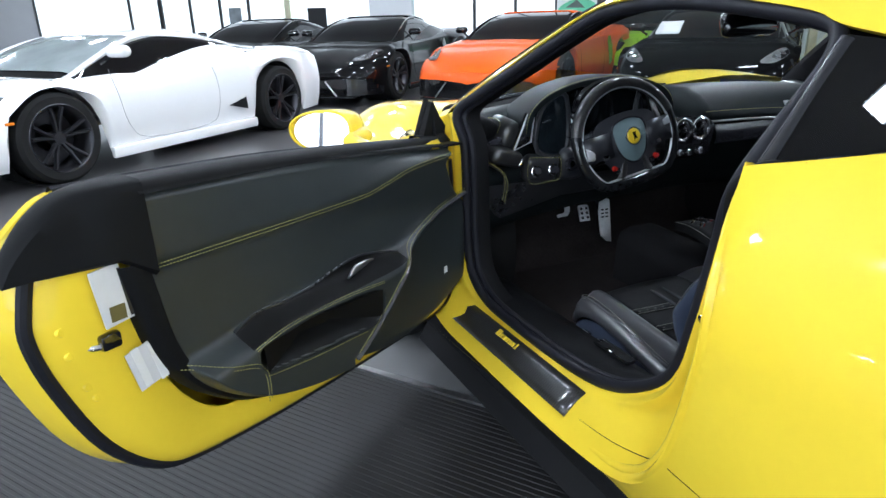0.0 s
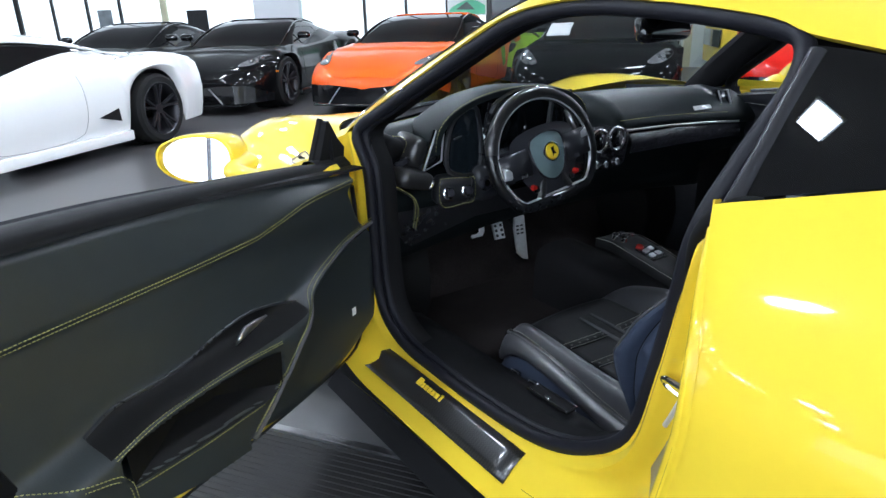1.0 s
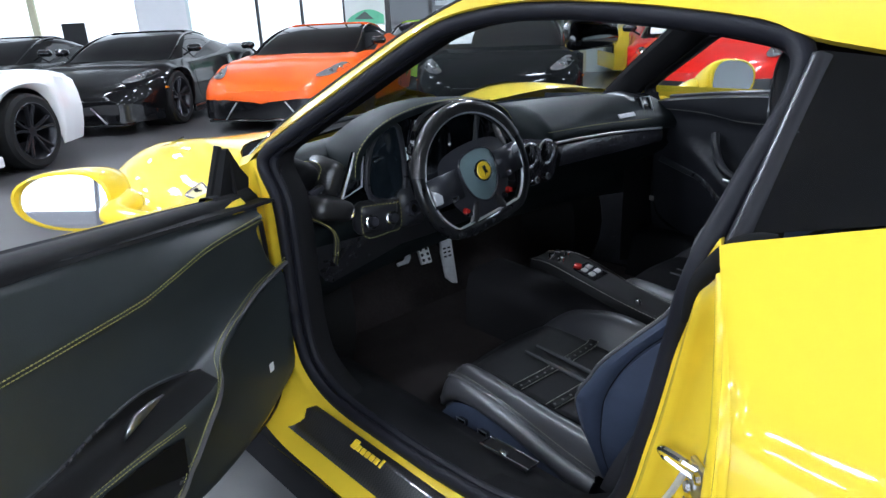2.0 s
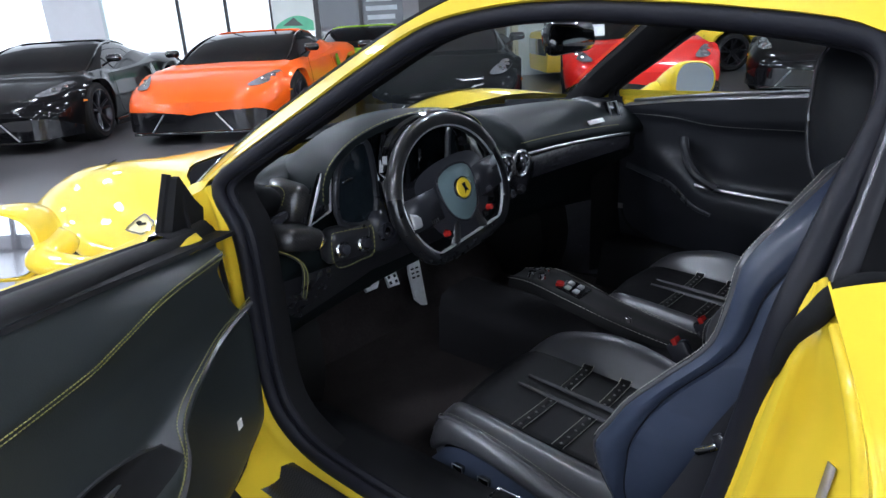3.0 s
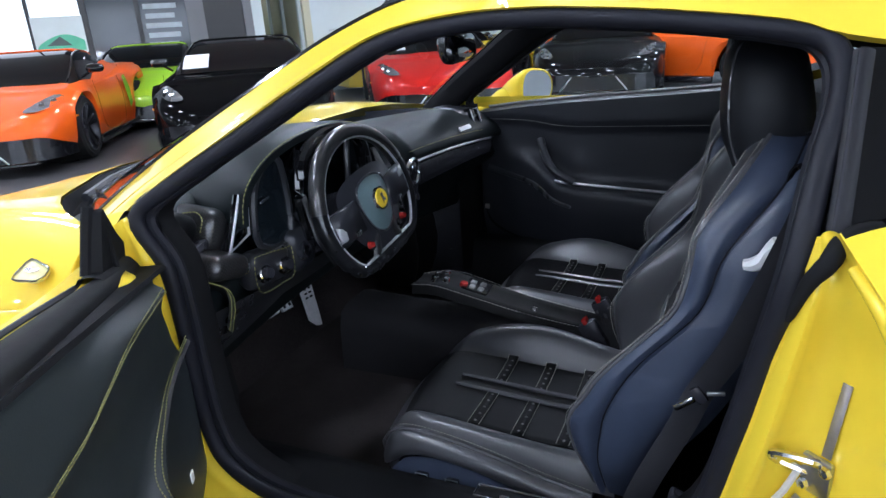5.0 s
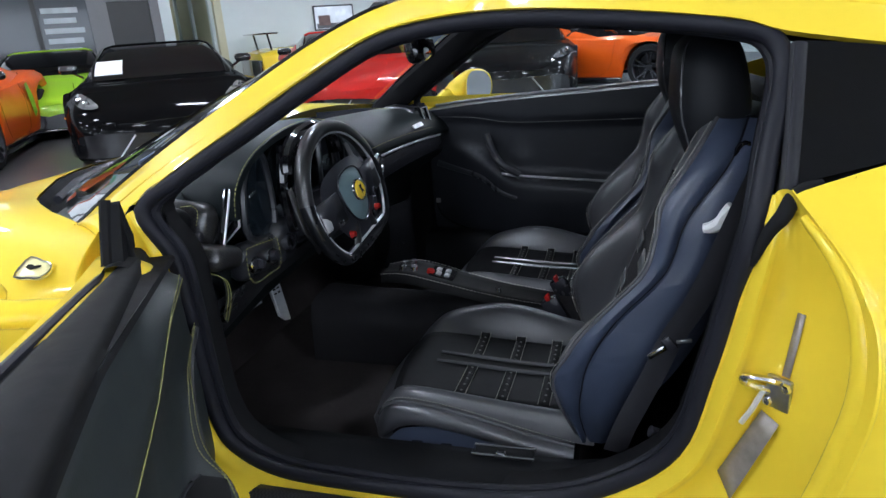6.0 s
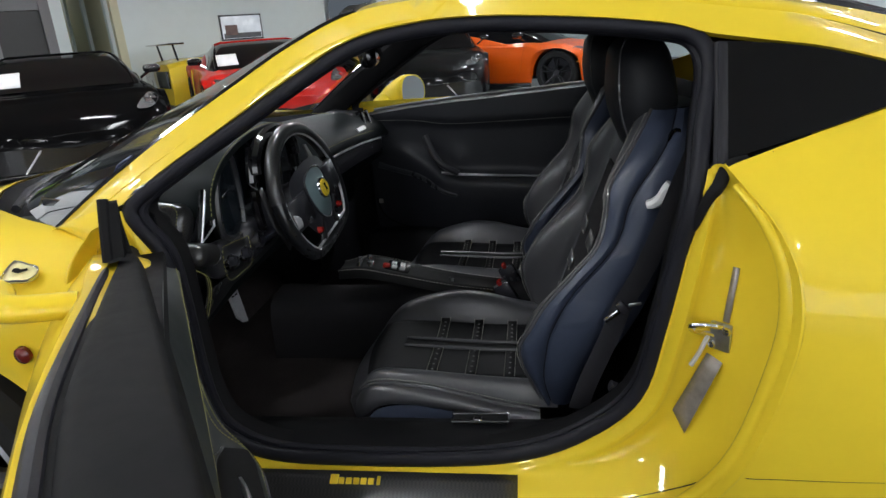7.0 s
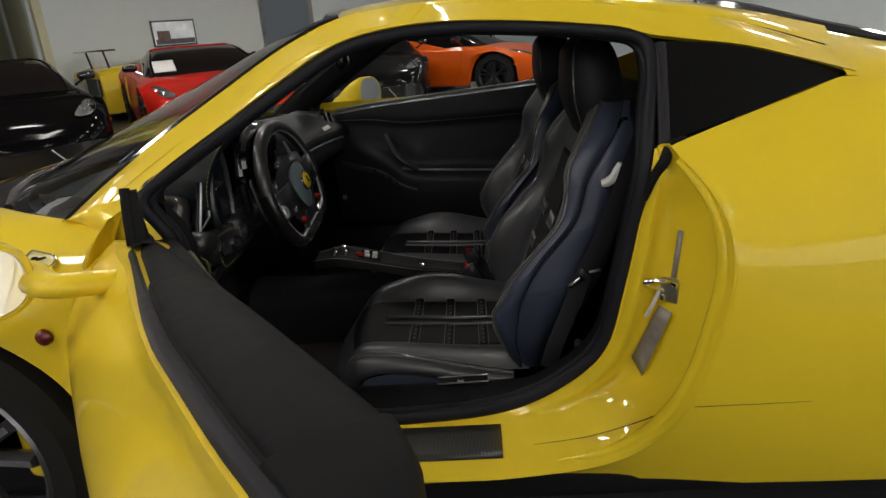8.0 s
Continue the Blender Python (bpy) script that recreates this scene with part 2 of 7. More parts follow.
def rbox(size, at=(0, 0, 0), r=0.01, seg=2, rot=None, bm=None):
    """A box with rounded edges, laid at a place or by a matrix."""
    bm = bm or bmesh.new()
    res = bmesh.ops.create_cube(bm, size=1.0)
    bmesh.ops.scale(bm, vec=size, verts=res["verts"])
    if r > 0:
        edges = list({e for v in res["verts"] for e in v.link_edges})
        out = bmesh.ops.bevel(bm, geom=edges, offset=min(r, 0.49 * min(size)), segments=seg, affect="EDGES", profile=0.5)
        verts = list({v for f in out["faces"] for v in f.verts} | {v for v in res["verts"] if v.is_valid})
    else:
        verts = res["verts"]
    m = Matrix.Translation(at)
    if rot is not None:
        m = m @ (rot if isinstance(rot, Matrix) else Euler([radians(a) for a in rot]).to_matrix().to_4x4())
    bmesh.ops.transform(bm, matrix=m, verts=verts)
    return bm


def lathe(profile, n=24, m=None, bm=None):
    """Turns (radius, height) pairs about z, then lays the result by m."""
    bm = bm or bmesh.new()
    rows = []
    for k in range(n):
        a = 2 * math.pi * k / n
        rows.append([(m or Matrix()) @ Vector((r * math.cos(a), r * math.sin(a), h)) for r, h in profile])
    grid(rows, close_u=True, bm=bm)
    bmesh.ops.remove_doubles(bm, verts=bm.verts, dist=1e-6)
    return bm


def disc(outline, centre, depth=lambda f: 0.0, axis=(1, 0, 0), rings=6, bm=None):
    """A filled outline, swelling along an axis by depth(0 at the centre .. 1 at the rim)."""
    c, ax = Vector(centre), Vector(axis)
    rows = []
    for k in range(1, rings + 1):
        f = k / rings
        rows.append([c.lerp(Vector(p), f) + ax * depth(f) for p in outline])
    bm = grid(rows, close_v=True, bm=bm)
    bm.verts.ensure_lookup_table()
    cap(bm, rows[0])
    bmesh.ops.remove_doubles(bm, verts=bm.verts, dist=1e-6)
    return bm


def frame_of(zdir, at, xhint=(1, 0, 0)):
    """A matrix whose z runs along zdir."""
    z = Vector(zdir).normalized()
    hint = Vector(xhint) if abs(Vector(xhint).normalized().dot(z)) < 0.99 else Vector((0, 0, 1))
    x = (hint - hint.dot(z) * z).normalized()
    y = z.cross(x)
    return Matrix(((x.x, y.x, z.x, at[0]), (x.y, y.y, z.y, at[1]), (x.z, y.z, z.z, at[2]), (0, 0, 0, 1)))


def stitches(path, parent, material=None, size=0.0016, gap=0.011, lift=(0, 0, 0)):
    """A row of single stitches along a path, joined into one part."""
    bm = bmesh.new()
    P = [Vector(p) + Vector(lift) for p in path]
    acc, pos = 0.0, []
    for a, b in zip(P, P[1:]):
        L = (b - a).length
        while acc < L:
            pos.append((a.lerp(b, acc / L), (b - a).normalized()))
            acc += gap
        acc -= L
    for p, t in pos:
        tube([p - t * gap * 0.36, p, p + t * gap * 0.36], lambda f: size * (1.0 if abs(f - 0.5) < 0.2 else 0.55), n=5, bm=bm, caps=False)
    ob = part("stitching", bm, material or STITCH, parent)
    ob["kind"] = "stuff"
    return ob


# ---- the showroom: its axes stand at 45 degrees to the yellow car ----
AX, AY = V(0.7071, -0.7071, 0), V(0.7071, 0.7071, 0)      # along the glazed wall, and towards it
WALL_D, LEFT_D, RIGHT_D, BACK_D, HEIGHT = 11.6, -17.0, 15.0, -9.0, 3.9
FLOOR_Z = 0.085


def room(a, b, z):
    return AX * a + AY * b + V(0, 0, z)


def slab(name, a0, a1, b0, b1, z0, z1, material, parent=None, label="", r=0.0):
    m = Matrix(((AX.x, AY.x, 0, 0), (AX.y, AY.y, 0, 0), (0, 0, 1, 0), (0, 0, 0, 1)))
    c = m @ V((a0 + a1) / 2, (b0 + b1) / 2, (z0 + z1) / 2)
    bm = rbox((a1 - a0, b1 - b0, z1 - z0), c, r, 2, rot=m)
    return part(name, bm, material, parent, label, smooth=30)


def structure(ob, label, category):
    return tagged(ob, label, category, kind="structure")


structure(slab("floor", LEFT_D, RIGHT_D, BACK_D, WALL_D + 9, -0.1, FLOOR_Z, FLOOR), "dark grey polished epoxy showroom floor", "floor")
structure(slab("ceiling", LEFT_D, RIGHT_D, BACK_D, WALL_D + 9, HEIGHT, HEIGHT + 0.15, CEIL), "plain grey showroom ceiling with light panels", "ceiling")
structure(slab("wall_west", LEFT_D - 0.2, LEFT_D, BACK_D, WALL_D, 0, HEIGHT, WALL_GREY), "plain grey painted showroom wall", "wall")
structure(slab("wall_south", LEFT_D, RIGHT_D, BACK_D - 0.2, BACK_D, 0, HEIGHT, WALL_GREY), "plain grey painted wall of the showroom", "wall")
for k in range(9):
    a0 = -16.0 + 3.3 * k
    w = structure(thing(f"window_{k + 20}", "", ""), "tall brightly lit shop-front glazing", "window")
    slab("pane", a0, a0 + 3.23, BACK_D + 0.02, BACK_D + 0.06, 0.3, 2.9, GLOW_S, w)
    slab("window_frame", a0 + 3.23, a0 + 3.3, BACK_D, BACK_D + 0.1, 0, 2.9, GREYF, w)
structure(slab("wall_east", RIGHT_D, RIGHT_D + 0.2, BACK_D, WALL_D, 0, HEIGHT, WALL), "plain white painted showroom wall", "wall")

# the north side, piece by piece along its length: glazing, dark office glass, an opening to a corridor, white wall
EDGES = (-17.0, -13.57, -12.51, -11.58, -10.66, -9.81, -8.65, -6.5, -5.4, -3.95, -3.03, -2.15, -1.3)
for k, (a0, a1) in enumerate(zip(EDGES, EDGES[1:])):
    if k == 7:
        structure(slab("wall_pier", a0, a1, WALL_D - 0.02, WALL_D + 0.2, 0, HEIGHT, PIER), "grey shaded wall pier between the glazing", "wall")
        continue
    w = structure(thing(f"window_{k + 1}", "", ""), "tall brightly lit white glazing in a dark frame", "window")
    slab("pane", a0 + 0.03, a1 - 0.03, WALL_D + 0.02, WALL_D + 0.06, 0.08, HEIGHT, GLOW, w)
    fw = 0.09 if k in (2, 0) else 0.12 if k == 6 else 0.03
    slab("window_frame", a0 - fw, a0 + 0.03, WALL_D - 0.03, WALL_D + 0.1, 0, HEIGHT, CREAM if k == 6 else WALL if k == 8 else FRAME_D, w)
    slab("window_sill", a0 + 0.03, a1 - 0.03, WALL_D - 0.02, WALL_D + 0.1, 0, 0.16, FRAME_D, w)
office = structure(thing("wall_north", "", ""), "dark office glass partition with grey frames", "glass wall")
for a0, a1, m in ((-1.22, -0.42, DARKGLASS), (-0.34, 0.46, DARKGLASS)):
    slab("pane", a0, a1, WALL_D + 0.02, WALL_D + 0.06, 0, HEIGHT, m, office)
for a0, a1, m in ((-1.33, -1.22, FRAME_D), (-0.42, -0.34, FRAME_D), (0.46, 0.78, GREYF), (1.5, 1.66, GREYF), (1.66, 1.86, WALL)):
    slab("window_frame", a0, a1, WALL_D - 0.03, WALL_D + 0.1, 0, HEIGHT, m, office)
slab("office_opening", 0.78, 1.5, WALL_D + 0.05, WALL_D + 0.1, 0, 2.02, FRAME_D, office, "dark doorway")
slab("office_transom", 0.78, 1.5, WALL_D, WALL_D + 0.1, 2.02, HEIGHT, GREYF, office)
# pale slats just before the pane draw the reflection seen in it
for k in range(5):
    slab("reflection_slat", -0.28 + 0.02 * (k % 2), 0.25 + 0.05 * (k % 3), WALL_D + 0.005, WALL_D + 0.02, 1.18 + 0.17 * k, 1.27 + 0.17 * k, PALE, office, "pale slats drawn as the reflection in the glass")
structure(slab("wall_north_end", 2.8, 7.1, WALL_D, WALL_D + 0.2, 0, HEIGHT, WALL), "white painted wall with a screen on it", "wall")
structure(slab("wall_north_far", 8.5, RIGHT_D, WALL_D, WALL_D + 0.2, 0, HEIGHT, WALL), "white painted wall beside a passage", "wall")
structure(slab("wall_passage", 7.1, 8.5, WALL_D + 2.4, WALL_D + 2.6, 0, HEIGHT, WALL), "white painted wall at the end of a passage", "wall")
structure(slab("door_2", 7.62, 7.98, WALL_D + 2.3, WALL_D + 2.39, 0, 2.05, FRAME_D, r=0.01), "dark narrow doorway in the passage", "door")
structure(slab("wall_corridor_left", 1.72, 1.86, WALL_D + 0.1, WALL_D + 9, 0, HEIGHT, WALL), "white corridor wall", "wall")
structure(slab("wall_corridor_right", 2.66, 2.8, WALL_D, WALL_D + 9, 0, HEIGHT, CREAM), "cream corridor wall with frames", "wall")
for k in range(4):
    structure(slab("trim", 2.60, 2.66, WALL_D + 0.2 + 2.1 * k, WALL_D + 0.4 + 2.1 * k, 0, HEIGHT, WALL), "white upright door frame in the corridor", "trim")
structure(slab("wall_corridor_end", 1.86, 2.66, WALL_D + 8.8, WALL_D + 9, 0, HEIGHT, CREAM), "cream corridor end wall", "wall")
structure(slab("ceiling_corridor", 1.86, 2.66, WALL_D + 0.6, WALL_D + 8.8, 2.75, 2.85, CREAM), "low cream corridor ceiling", "ceiling")
for k in range(3):
    strip = tagged(thing("ceiling_light", "slim white corridor light strip, switched on", "ceiling light"), group="corridor lights")
    slab("diffuser", 2.05, 2.45, WALL_D + 4.6 + 1.1 * k, WALL_D + 4.8 + 1.1 * k, 2.72, 2.748, CORRIDOR_LAMP, strip)
structure(slab("door_1", 1.98, 2.5, WALL_D + 8.7, WALL_D + 8.79, 0, 2.05, FRAME_D, r=0.01), "dark doorway at the end of the corridor", "door")

for a, b in [(a - 0.3, b) for b in (-7.1, -5.3, -1.7, 0.1, 2.5, 4.9, 7.3) for a in (-11.5, -8.2, -4.9, -1.6, 1.7, 5.0, 8.3, 11.6) if (a, b) != (1.7, -1.7)]:
    lamp = tagged(thing("ceiling_light", "white square ceiling light panel, switched on", "ceiling light"), group="ceiling lights")
    slab("diffuser", a - 0.19, a + 0.19, b - 0.19, b + 0.19, HEIGHT - 0.035, HEIGHT - 0.02, LAMP, lamp)
    slab("frame", a - 0.225, a + 0.225, b - 0.225, b + 0.225, HEIGHT - 0.02, HEIGHT, WALL, lamp)


# ---- the parked cars: one wedge-shaped body, shaped and painted car by car ----
def wheel(parent, at, side, radius=0.34, width=0.25, rim=RIM_DARK, caliper=None, spokes=5):
    """A road wheel with tyre, rim, spokes and hub; side -1 faces -x."""
    w = part("wheel", lathe([(radius * 0.62, -width * 0.3), (radius * 0.3, -width * 0.3), (radius * 0.3, -width * 0.2), (radius * 0.62, -width * 0.2)], 24,
                            frame_of((side, 0, 0), at)), RIM_DARK, parent, "brake disc")
    W = width / 2
    tyre = [(radius * 0.74, -W * 0.95), (radius * 0.9, -W), (radius * 0.98, -W * 0.8), (radius, -W * 0.3), (radius, W * 0.3), (radius * 0.98, W * 0.8), (radius * 0.9, W), (radius * 0.75, W * 0.98), (radius * 0.71, W * 0.8)]
    part("tyre", lathe(tyre, 40, frame_of((side, 0, 0), at)), TYRE, w)
    barrel = [(radius * 0.71, -W * 0.95), (radius * 0.66, -W * 0.6), (radius * 0.66, W * 0.5), (radius * 0.7, W * 0.85), (radius * 0.755, W * 0.98), (radius * 0.735, W * 1.02), (radius * 0.69, W * 0.9), (radius * 0.65, W * 0.5)]
    part("rim", lathe(barrel, 40, frame_of((side, 0, 0), at)), rim, w)
    M = frame_of((side, 0, 0), at, (0, 0, 1))
    for k in range(spokes):
        for off in (-0.16, 0.16):
            a = 2 * math.pi * k / spokes
            pts = [M @ V(radius * r * math.cos(a + o), radius * r * math.sin(a + o), W * h) for r, o, h in
                   ((0.12, off * 1.2, 0.55), (0.4, off, 0.72), (0.69, off * 1.25, 0.88))]
            part("spoke", tube(pts, radius * 0.045, 6, flat=1.5, up=M.to_3x3() @ V(0, 0, 1)), rim, w)
    part("hub_cap", lathe([(0.0, W * 0.75), (radius * 0.13, W * 0.72), (radius * 0.17, W * 0.5), (radius * 0.17, W * 0.2)], 16, M), rim, w)
    if caliper:
        part("brake_caliper", rbox((0.09, 0.1, 0.22), V(*at) + V(-side * 0.01, -0.17, 0.02), 0.03, 3), caliper, w, "yellow brake caliper")
    return w


def wedge_car(label, group, at, paint, rim=RIM_DARK, trim=None, lamp_paper=False, roof=None, style=0, low=1.0):
    """A low mid-engined car facing +y, its front axle at y = 0. style 1: long flank scoops; style 2: open wing at the back;
    style 3: one arc from nose to tail, thin side windows. low: its height beside the others'."""
    car = thing("sports_car", label, "car", group, at=at)
    trim = trim or GLOSS
    L0, L1 = 0.98, -3.42                                    # nose and tail
    wb, R = 2.58, 0.36
    top = curve1([(y, z * low) for y, z in ((-3.42, 0.86), (-3.0, 0.93), (-2.5, 0.92), (-1.9, 0.88), (-1.0, 0.83), (-0.45, 0.82), (0.0, 0.765), (0.4, 0.685), (0.7, 0.60), (0.88, 0.53), (0.98, 0.455))])
    half = curve1([(-3.42, 0.84), (-3.1, 0.92), (-2.6, 0.96), (-2.0, 0.93), (-1.2, 0.90), (-0.5, 0.93), (0.0, 0.95), (0.45, 0.93), (0.7, 0.87), (0.86, 0.77), (0.94, 0.67), (0.98, 0.58)])
    ys = [L1 + (L0 - L1) * i / 84 for i in range(85)]

    def skin_z(x, y):
        h, t = half(y), top(y)
        return t + 0.006 - 0.02 * max(0, (abs(x) - (h - 0.2)) / 0.07) ** 2 - (0.6 * max(0, abs(x) - (h - 0.12)))

    def bottom(y):
        z = 0.16
        for c in (0.0, -wb):
            d = abs(y - c)
            if d < R + 0.035:
                z = max(z, 0.33 + math.sqrt((R + 0.035) ** 2 - d * d))
        return z
    rows = []
    for y in ys:
        h, t, b = half(y), top(y), bottom(y)
        t2 = max(t, b + 0.05)
        sh = t2 - 0.07
        prof = [(h - 0.06, b), (h - 0.02, lerp(b, sh, 0.25)), (h, lerp(b, sh, 0.55)), (h - 0.015, lerp(b, sh, 0.8)), (h - 0.05, sh), (h - 0.13, t2 - 0.015),
                (h * 0.7, t2 - 0.0), (h * 0.45, t2 - 0.005), (h * 0.2, t2 + 0.005)]
        rows.append([V(-x, y, z) for x, z in prof] + [V(0, y, t2 + 0.008)] + [V(x, y, z) for x, z in reversed(prof)])
    bm = grid(rows)
    cap(bm, rows[-1])
    cap(bm, rows[0])
    bmesh.ops.remove_doubles(bm, verts=bm.verts, dist=1e-5)
    part("body", bm, paint, car, smooth=38)
    # cabin: dark glass all round with a painted roof
    cab = [(-0.28, 0.81, 0.70, 0.4), (-0.6, 0.97, 0.68, 0.55), (-0.95, 1.1, 0.62, 0.54), (-1.3, 1.155, 0.585, 0.52), (-1.7, 1.14, 0.57, 0.5), (-2.1, 1.05, 0.55, 0.45), (-2.6, 0.94, 0.5, 0.4)]
    f = [curve1(sorted((c[0], c[k] * (low if k == 1 else 1)) for c in cab)) for k in (1, 2, 3)]
    rows = []
    for k in range(25):
        y = lerp(-0.26, -2.6, k / 24)
        z, wt = f[0](y), f[1](y)
        base = top(y) - 0.03
        wb2 = min(0.80, half(y) - 0.11)
        rows.append([V(s * x, y, zz) for s, x, zz in ((-1, wb2, base), (-1, lerp(wb2, wt, 0.55), lerp(base, z, 0.6)), (-1, wt, z - 0.03), (-1, wt * 0.85, z - 0.004), (-1, wt * 0.4, z), (1, wt * 0.4, z), (1, wt * 0.85, z - 0.004), (1, wt, z - 0.03), (1, lerp(wb2, wt, 0.55), lerp(base, z, 0.6)), (1, wb2, base))])
    part("cabin_glass", grid(rows), QUARTER, car, "dark tinted cabin glass")
    rr = [[p + V(0, 0, 0.006) for p in ([lerp(r[2], r[1], 0.5 * min(1.0, max(0.06, (k - 8) / 6))) + V(-0.012, 0, 0)] if style == 3 else []) + r[2:8] + ([lerp(r[7], r[8], 0.5 * min(1.0, max(0.06, (k - 8) / 6))) + V(0.012, 0, 0)] if style == 3 else [])] for k, r in enumerate(rows) if (8 if style == 3 else 10) <= k <= (24 if style == 3 else 17)]
    part("roof", grid(rr), roof or paint, car, mods=(("SOLIDIFY", (0.012, 0)),))
    if style == 3:
        part("windscreen", grid([[p + V(0, 0.004, 0.006) for p in r[2:8]] for r in rows[1:10]]), PALE_GLASS, car, "pale windscreen")
    for s in (-1, 1):
        # painted shoulder that rises over the rear of the side glass
        sh_rows = []
        for k in range(6, 25):
            base, knee, up = (rows[k][j] for j in ((0, 1, 2) if s < 0 else (9, 8, 7)))
            g = 0.9 * ((k - 6) / 18) ** 0.9
            edge = lerp(base, knee, g / 0.6) if g < 0.6 else lerp(knee, up, (g - 0.6) / 0.4)
            out_ = V(s * 0.012, 0, 0.004)
            sh_rows.append([base + V(s * 0.03, 0, -0.03), lerp(base, edge, 0.5) + out_ * 1.4, edge + out_, edge - out_ * 0.3])
        part("rear_shoulder", grid(sh_rows), paint, car, smooth=60)
        pl = [rows[k][2 if s < 0 else 7] + V(s * 0.004, 0, 0.004) for k in range(0, 13)]
        part("windscreen_pillar", tube(pl, 0.026 if style == 3 else 0.012, 6), paint if style == 3 else trim, car)
        # headlight, a dark slanted lens with bright inner lamps
        hl = [V(s * x, y, skin_z(x, y)) for x, y in ((0.84, 0.26), (0.76, 0.30), (0.60, 0.66), (0.61, 0.76), (0.73, 0.70), (0.82, 0.46))]
        c = sum(hl, V(0, 0, 0)) / 6
        part("headlight", disc([p + V(0, 0.0, 0.008) for p in cr(hl, 3, True)], c + V(0, 0.0, 0.016), rings=3), LENS, car, "grey headlight lens")
        for q in (0.3, 0.6):
            part("lamp_lens", lathe([(0.0, 0.012), (0.02, 0.01), (0.03, 0.0)], 12, frame_of((s * 0.2, 0.8, 0.6), hl[0].lerp(hl[3], q) + V(s * 0.01, 0.01, 0.016))), CHROME, car)
        part("indicator", rbox((0.012, 0.06, 0.02), (s * (half(0.33) + 0.001), 0.36, 0.5), 0.004, 1, rot=(0, 0, s * 14)), AMBER, car, "amber side indicator")
        # black intake wrapped round the lower front corner, with a slanted strut
        plan = [V(s * (half(y) + 0.006), y + 0.004, 0) for y in (0.5, 0.6, 0.7, 0.78, 0.85, 0.91, 0.955)] + [V(s * x, 0.99, 0) for x in (0.55, 0.45, 0.3, 0.1, 0.0)]
        band = []
        for k, p in enumerate(plan):
            f = k / (len(plan) - 1)
            hi = lerp(0.24, 0.37, min(1, f * 2.4)) - 0.05 * max(0, f - 0.75) * 4
            band.append([p + V(0, 0, 0.15), p + V(0, 0, lerp(0.15, hi, 0.5)), p + V(0, 0, hi)])
        part("front_intake", grid(band), trim, car, "black front air intake")
        part("intake_strut", tube([V(s * 0.30, 1.005, 0.34), V(s * 0.46, 1.005, 0.15)], 0.009, 6), ALU, car, "slanted bright strut")
        # flank scoop ahead of the rear wheel
        sc = [V(s * (half(y) + 0.006), y, z) for y, z in (((-1.45, 0.76), (-1.8, 0.84), (-2.04, 0.66), (-2.0, 0.40), (-1.8, 0.44)) if style == 1 else ((-1.75, 0.78), (-1.86, 0.8), (-2.0, 0.62), (-2.02, 0.42), (-1.9, 0.36)))]
        if style != 3:
            part("side_intake", disc(sc, sum(sc, V(0, 0, 0)) / 5, rings=2), trim, car, "black side air intake")
        if style == 3:
            tri = [V(s * (half(y) + 0.008), y, z) for y, z in ((-2.02, 0.42), (-1.78, 0.36), (-2.03, 0.3))]
            part("side_vent", disc(tri, sum(tri, V(0, 0, 0)) / 3, rings=2), trim, car, "black triangular side vent")
        # door mirror
        part("mirror", rbox((0.19, 0.12, 0.095), (s * 0.94, -0.62, 0.93), 0.045, 4, rot=(0, 0, -s * 18)), paint if style == 3 else trim, car)
        part("mirror_arm", tube([V(s * 0.8, -0.55, 0.84), V(s * 0.9, -0.6, 0.9)], 0.015, 6), trim, car)
        part("sill", rbox((0.05, 1.75, 0.1), (s * (0.9), -1.3, 0.15), 0.02, 2), paint if style == 3 else trim, car)
        for y in (0.0, -wb):
            wheel(car, (s * (half(y) - 0.13), y, 0.34), s, 0.34, 0.25, rim)
    # door shut lines, arch liners, front splitter and tail
    for s in (-1, 1):
        ln = [V(s * (half(y) + 0.001 - 0.03 * max(0, (z - 0.6) / 0.3)), y, z) for y, z in ((-0.52, 0.8), (-0.56, 0.6), (-0.62, 0.35), (-0.8, 0.22), (-1.5, 0.22), (-1.66, 0.35), (-1.68, 0.6), (-1.62, 0.8))]
        part("door_gap", tube(cr(ln, 3), 0.0022, 4), GREYF if style == 3 else trim, car)
        for y in (0.0, -wb):
            part("wheel_arch", lathe([(0.02, 0.0), (0.37, 0.0), (0.37, 0.3)], 20, frame_of((s, 0, 0), (s * 0.5, y, 0.34))), TYRE, car)
    part("splitter", rbox((1.4, 0.2, 0.03), (0, 0.89, 0.13), 0.012, 2), trim, car)
    part("tail_panel", rbox((1.5, 0.04, 0.3), (0, -3.43, 0.6), 0.015, 2), trim, car)
    if style == 2:
        part("rear_wing", rbox((1.5, 0.28, 0.03), (0, -3.2, 1.2), 0.012, 2), trim, car, "raised rear wing")
        for s in (-1, 1):
            part("wing_strut", tube([V(s * 0.5, -3.15, 0.9), V(s * 0.5, -3.2, 1.2)], 0.02, 6), trim, car)
    if lamp_paper:
        part("window_sheet", grid([[lerp(r[5], r[6], t) + V(0, 0.004, 0.008) for t in (0.35, 0.65, 0.95, 1.25)] for r in rows[1:5]]), PAPER, car, "white paper sheet on the windscreen", mods=(("SOLIDIFY", (0.002, 0)),))
    return car


def faces(x, y, fx, fy):
    """Where a car's front axle stands, and which way its nose points."""
    return pose(x, y, FLOOR_Z, 0, 0, math.degrees(math.atan2(-fx, fy)))


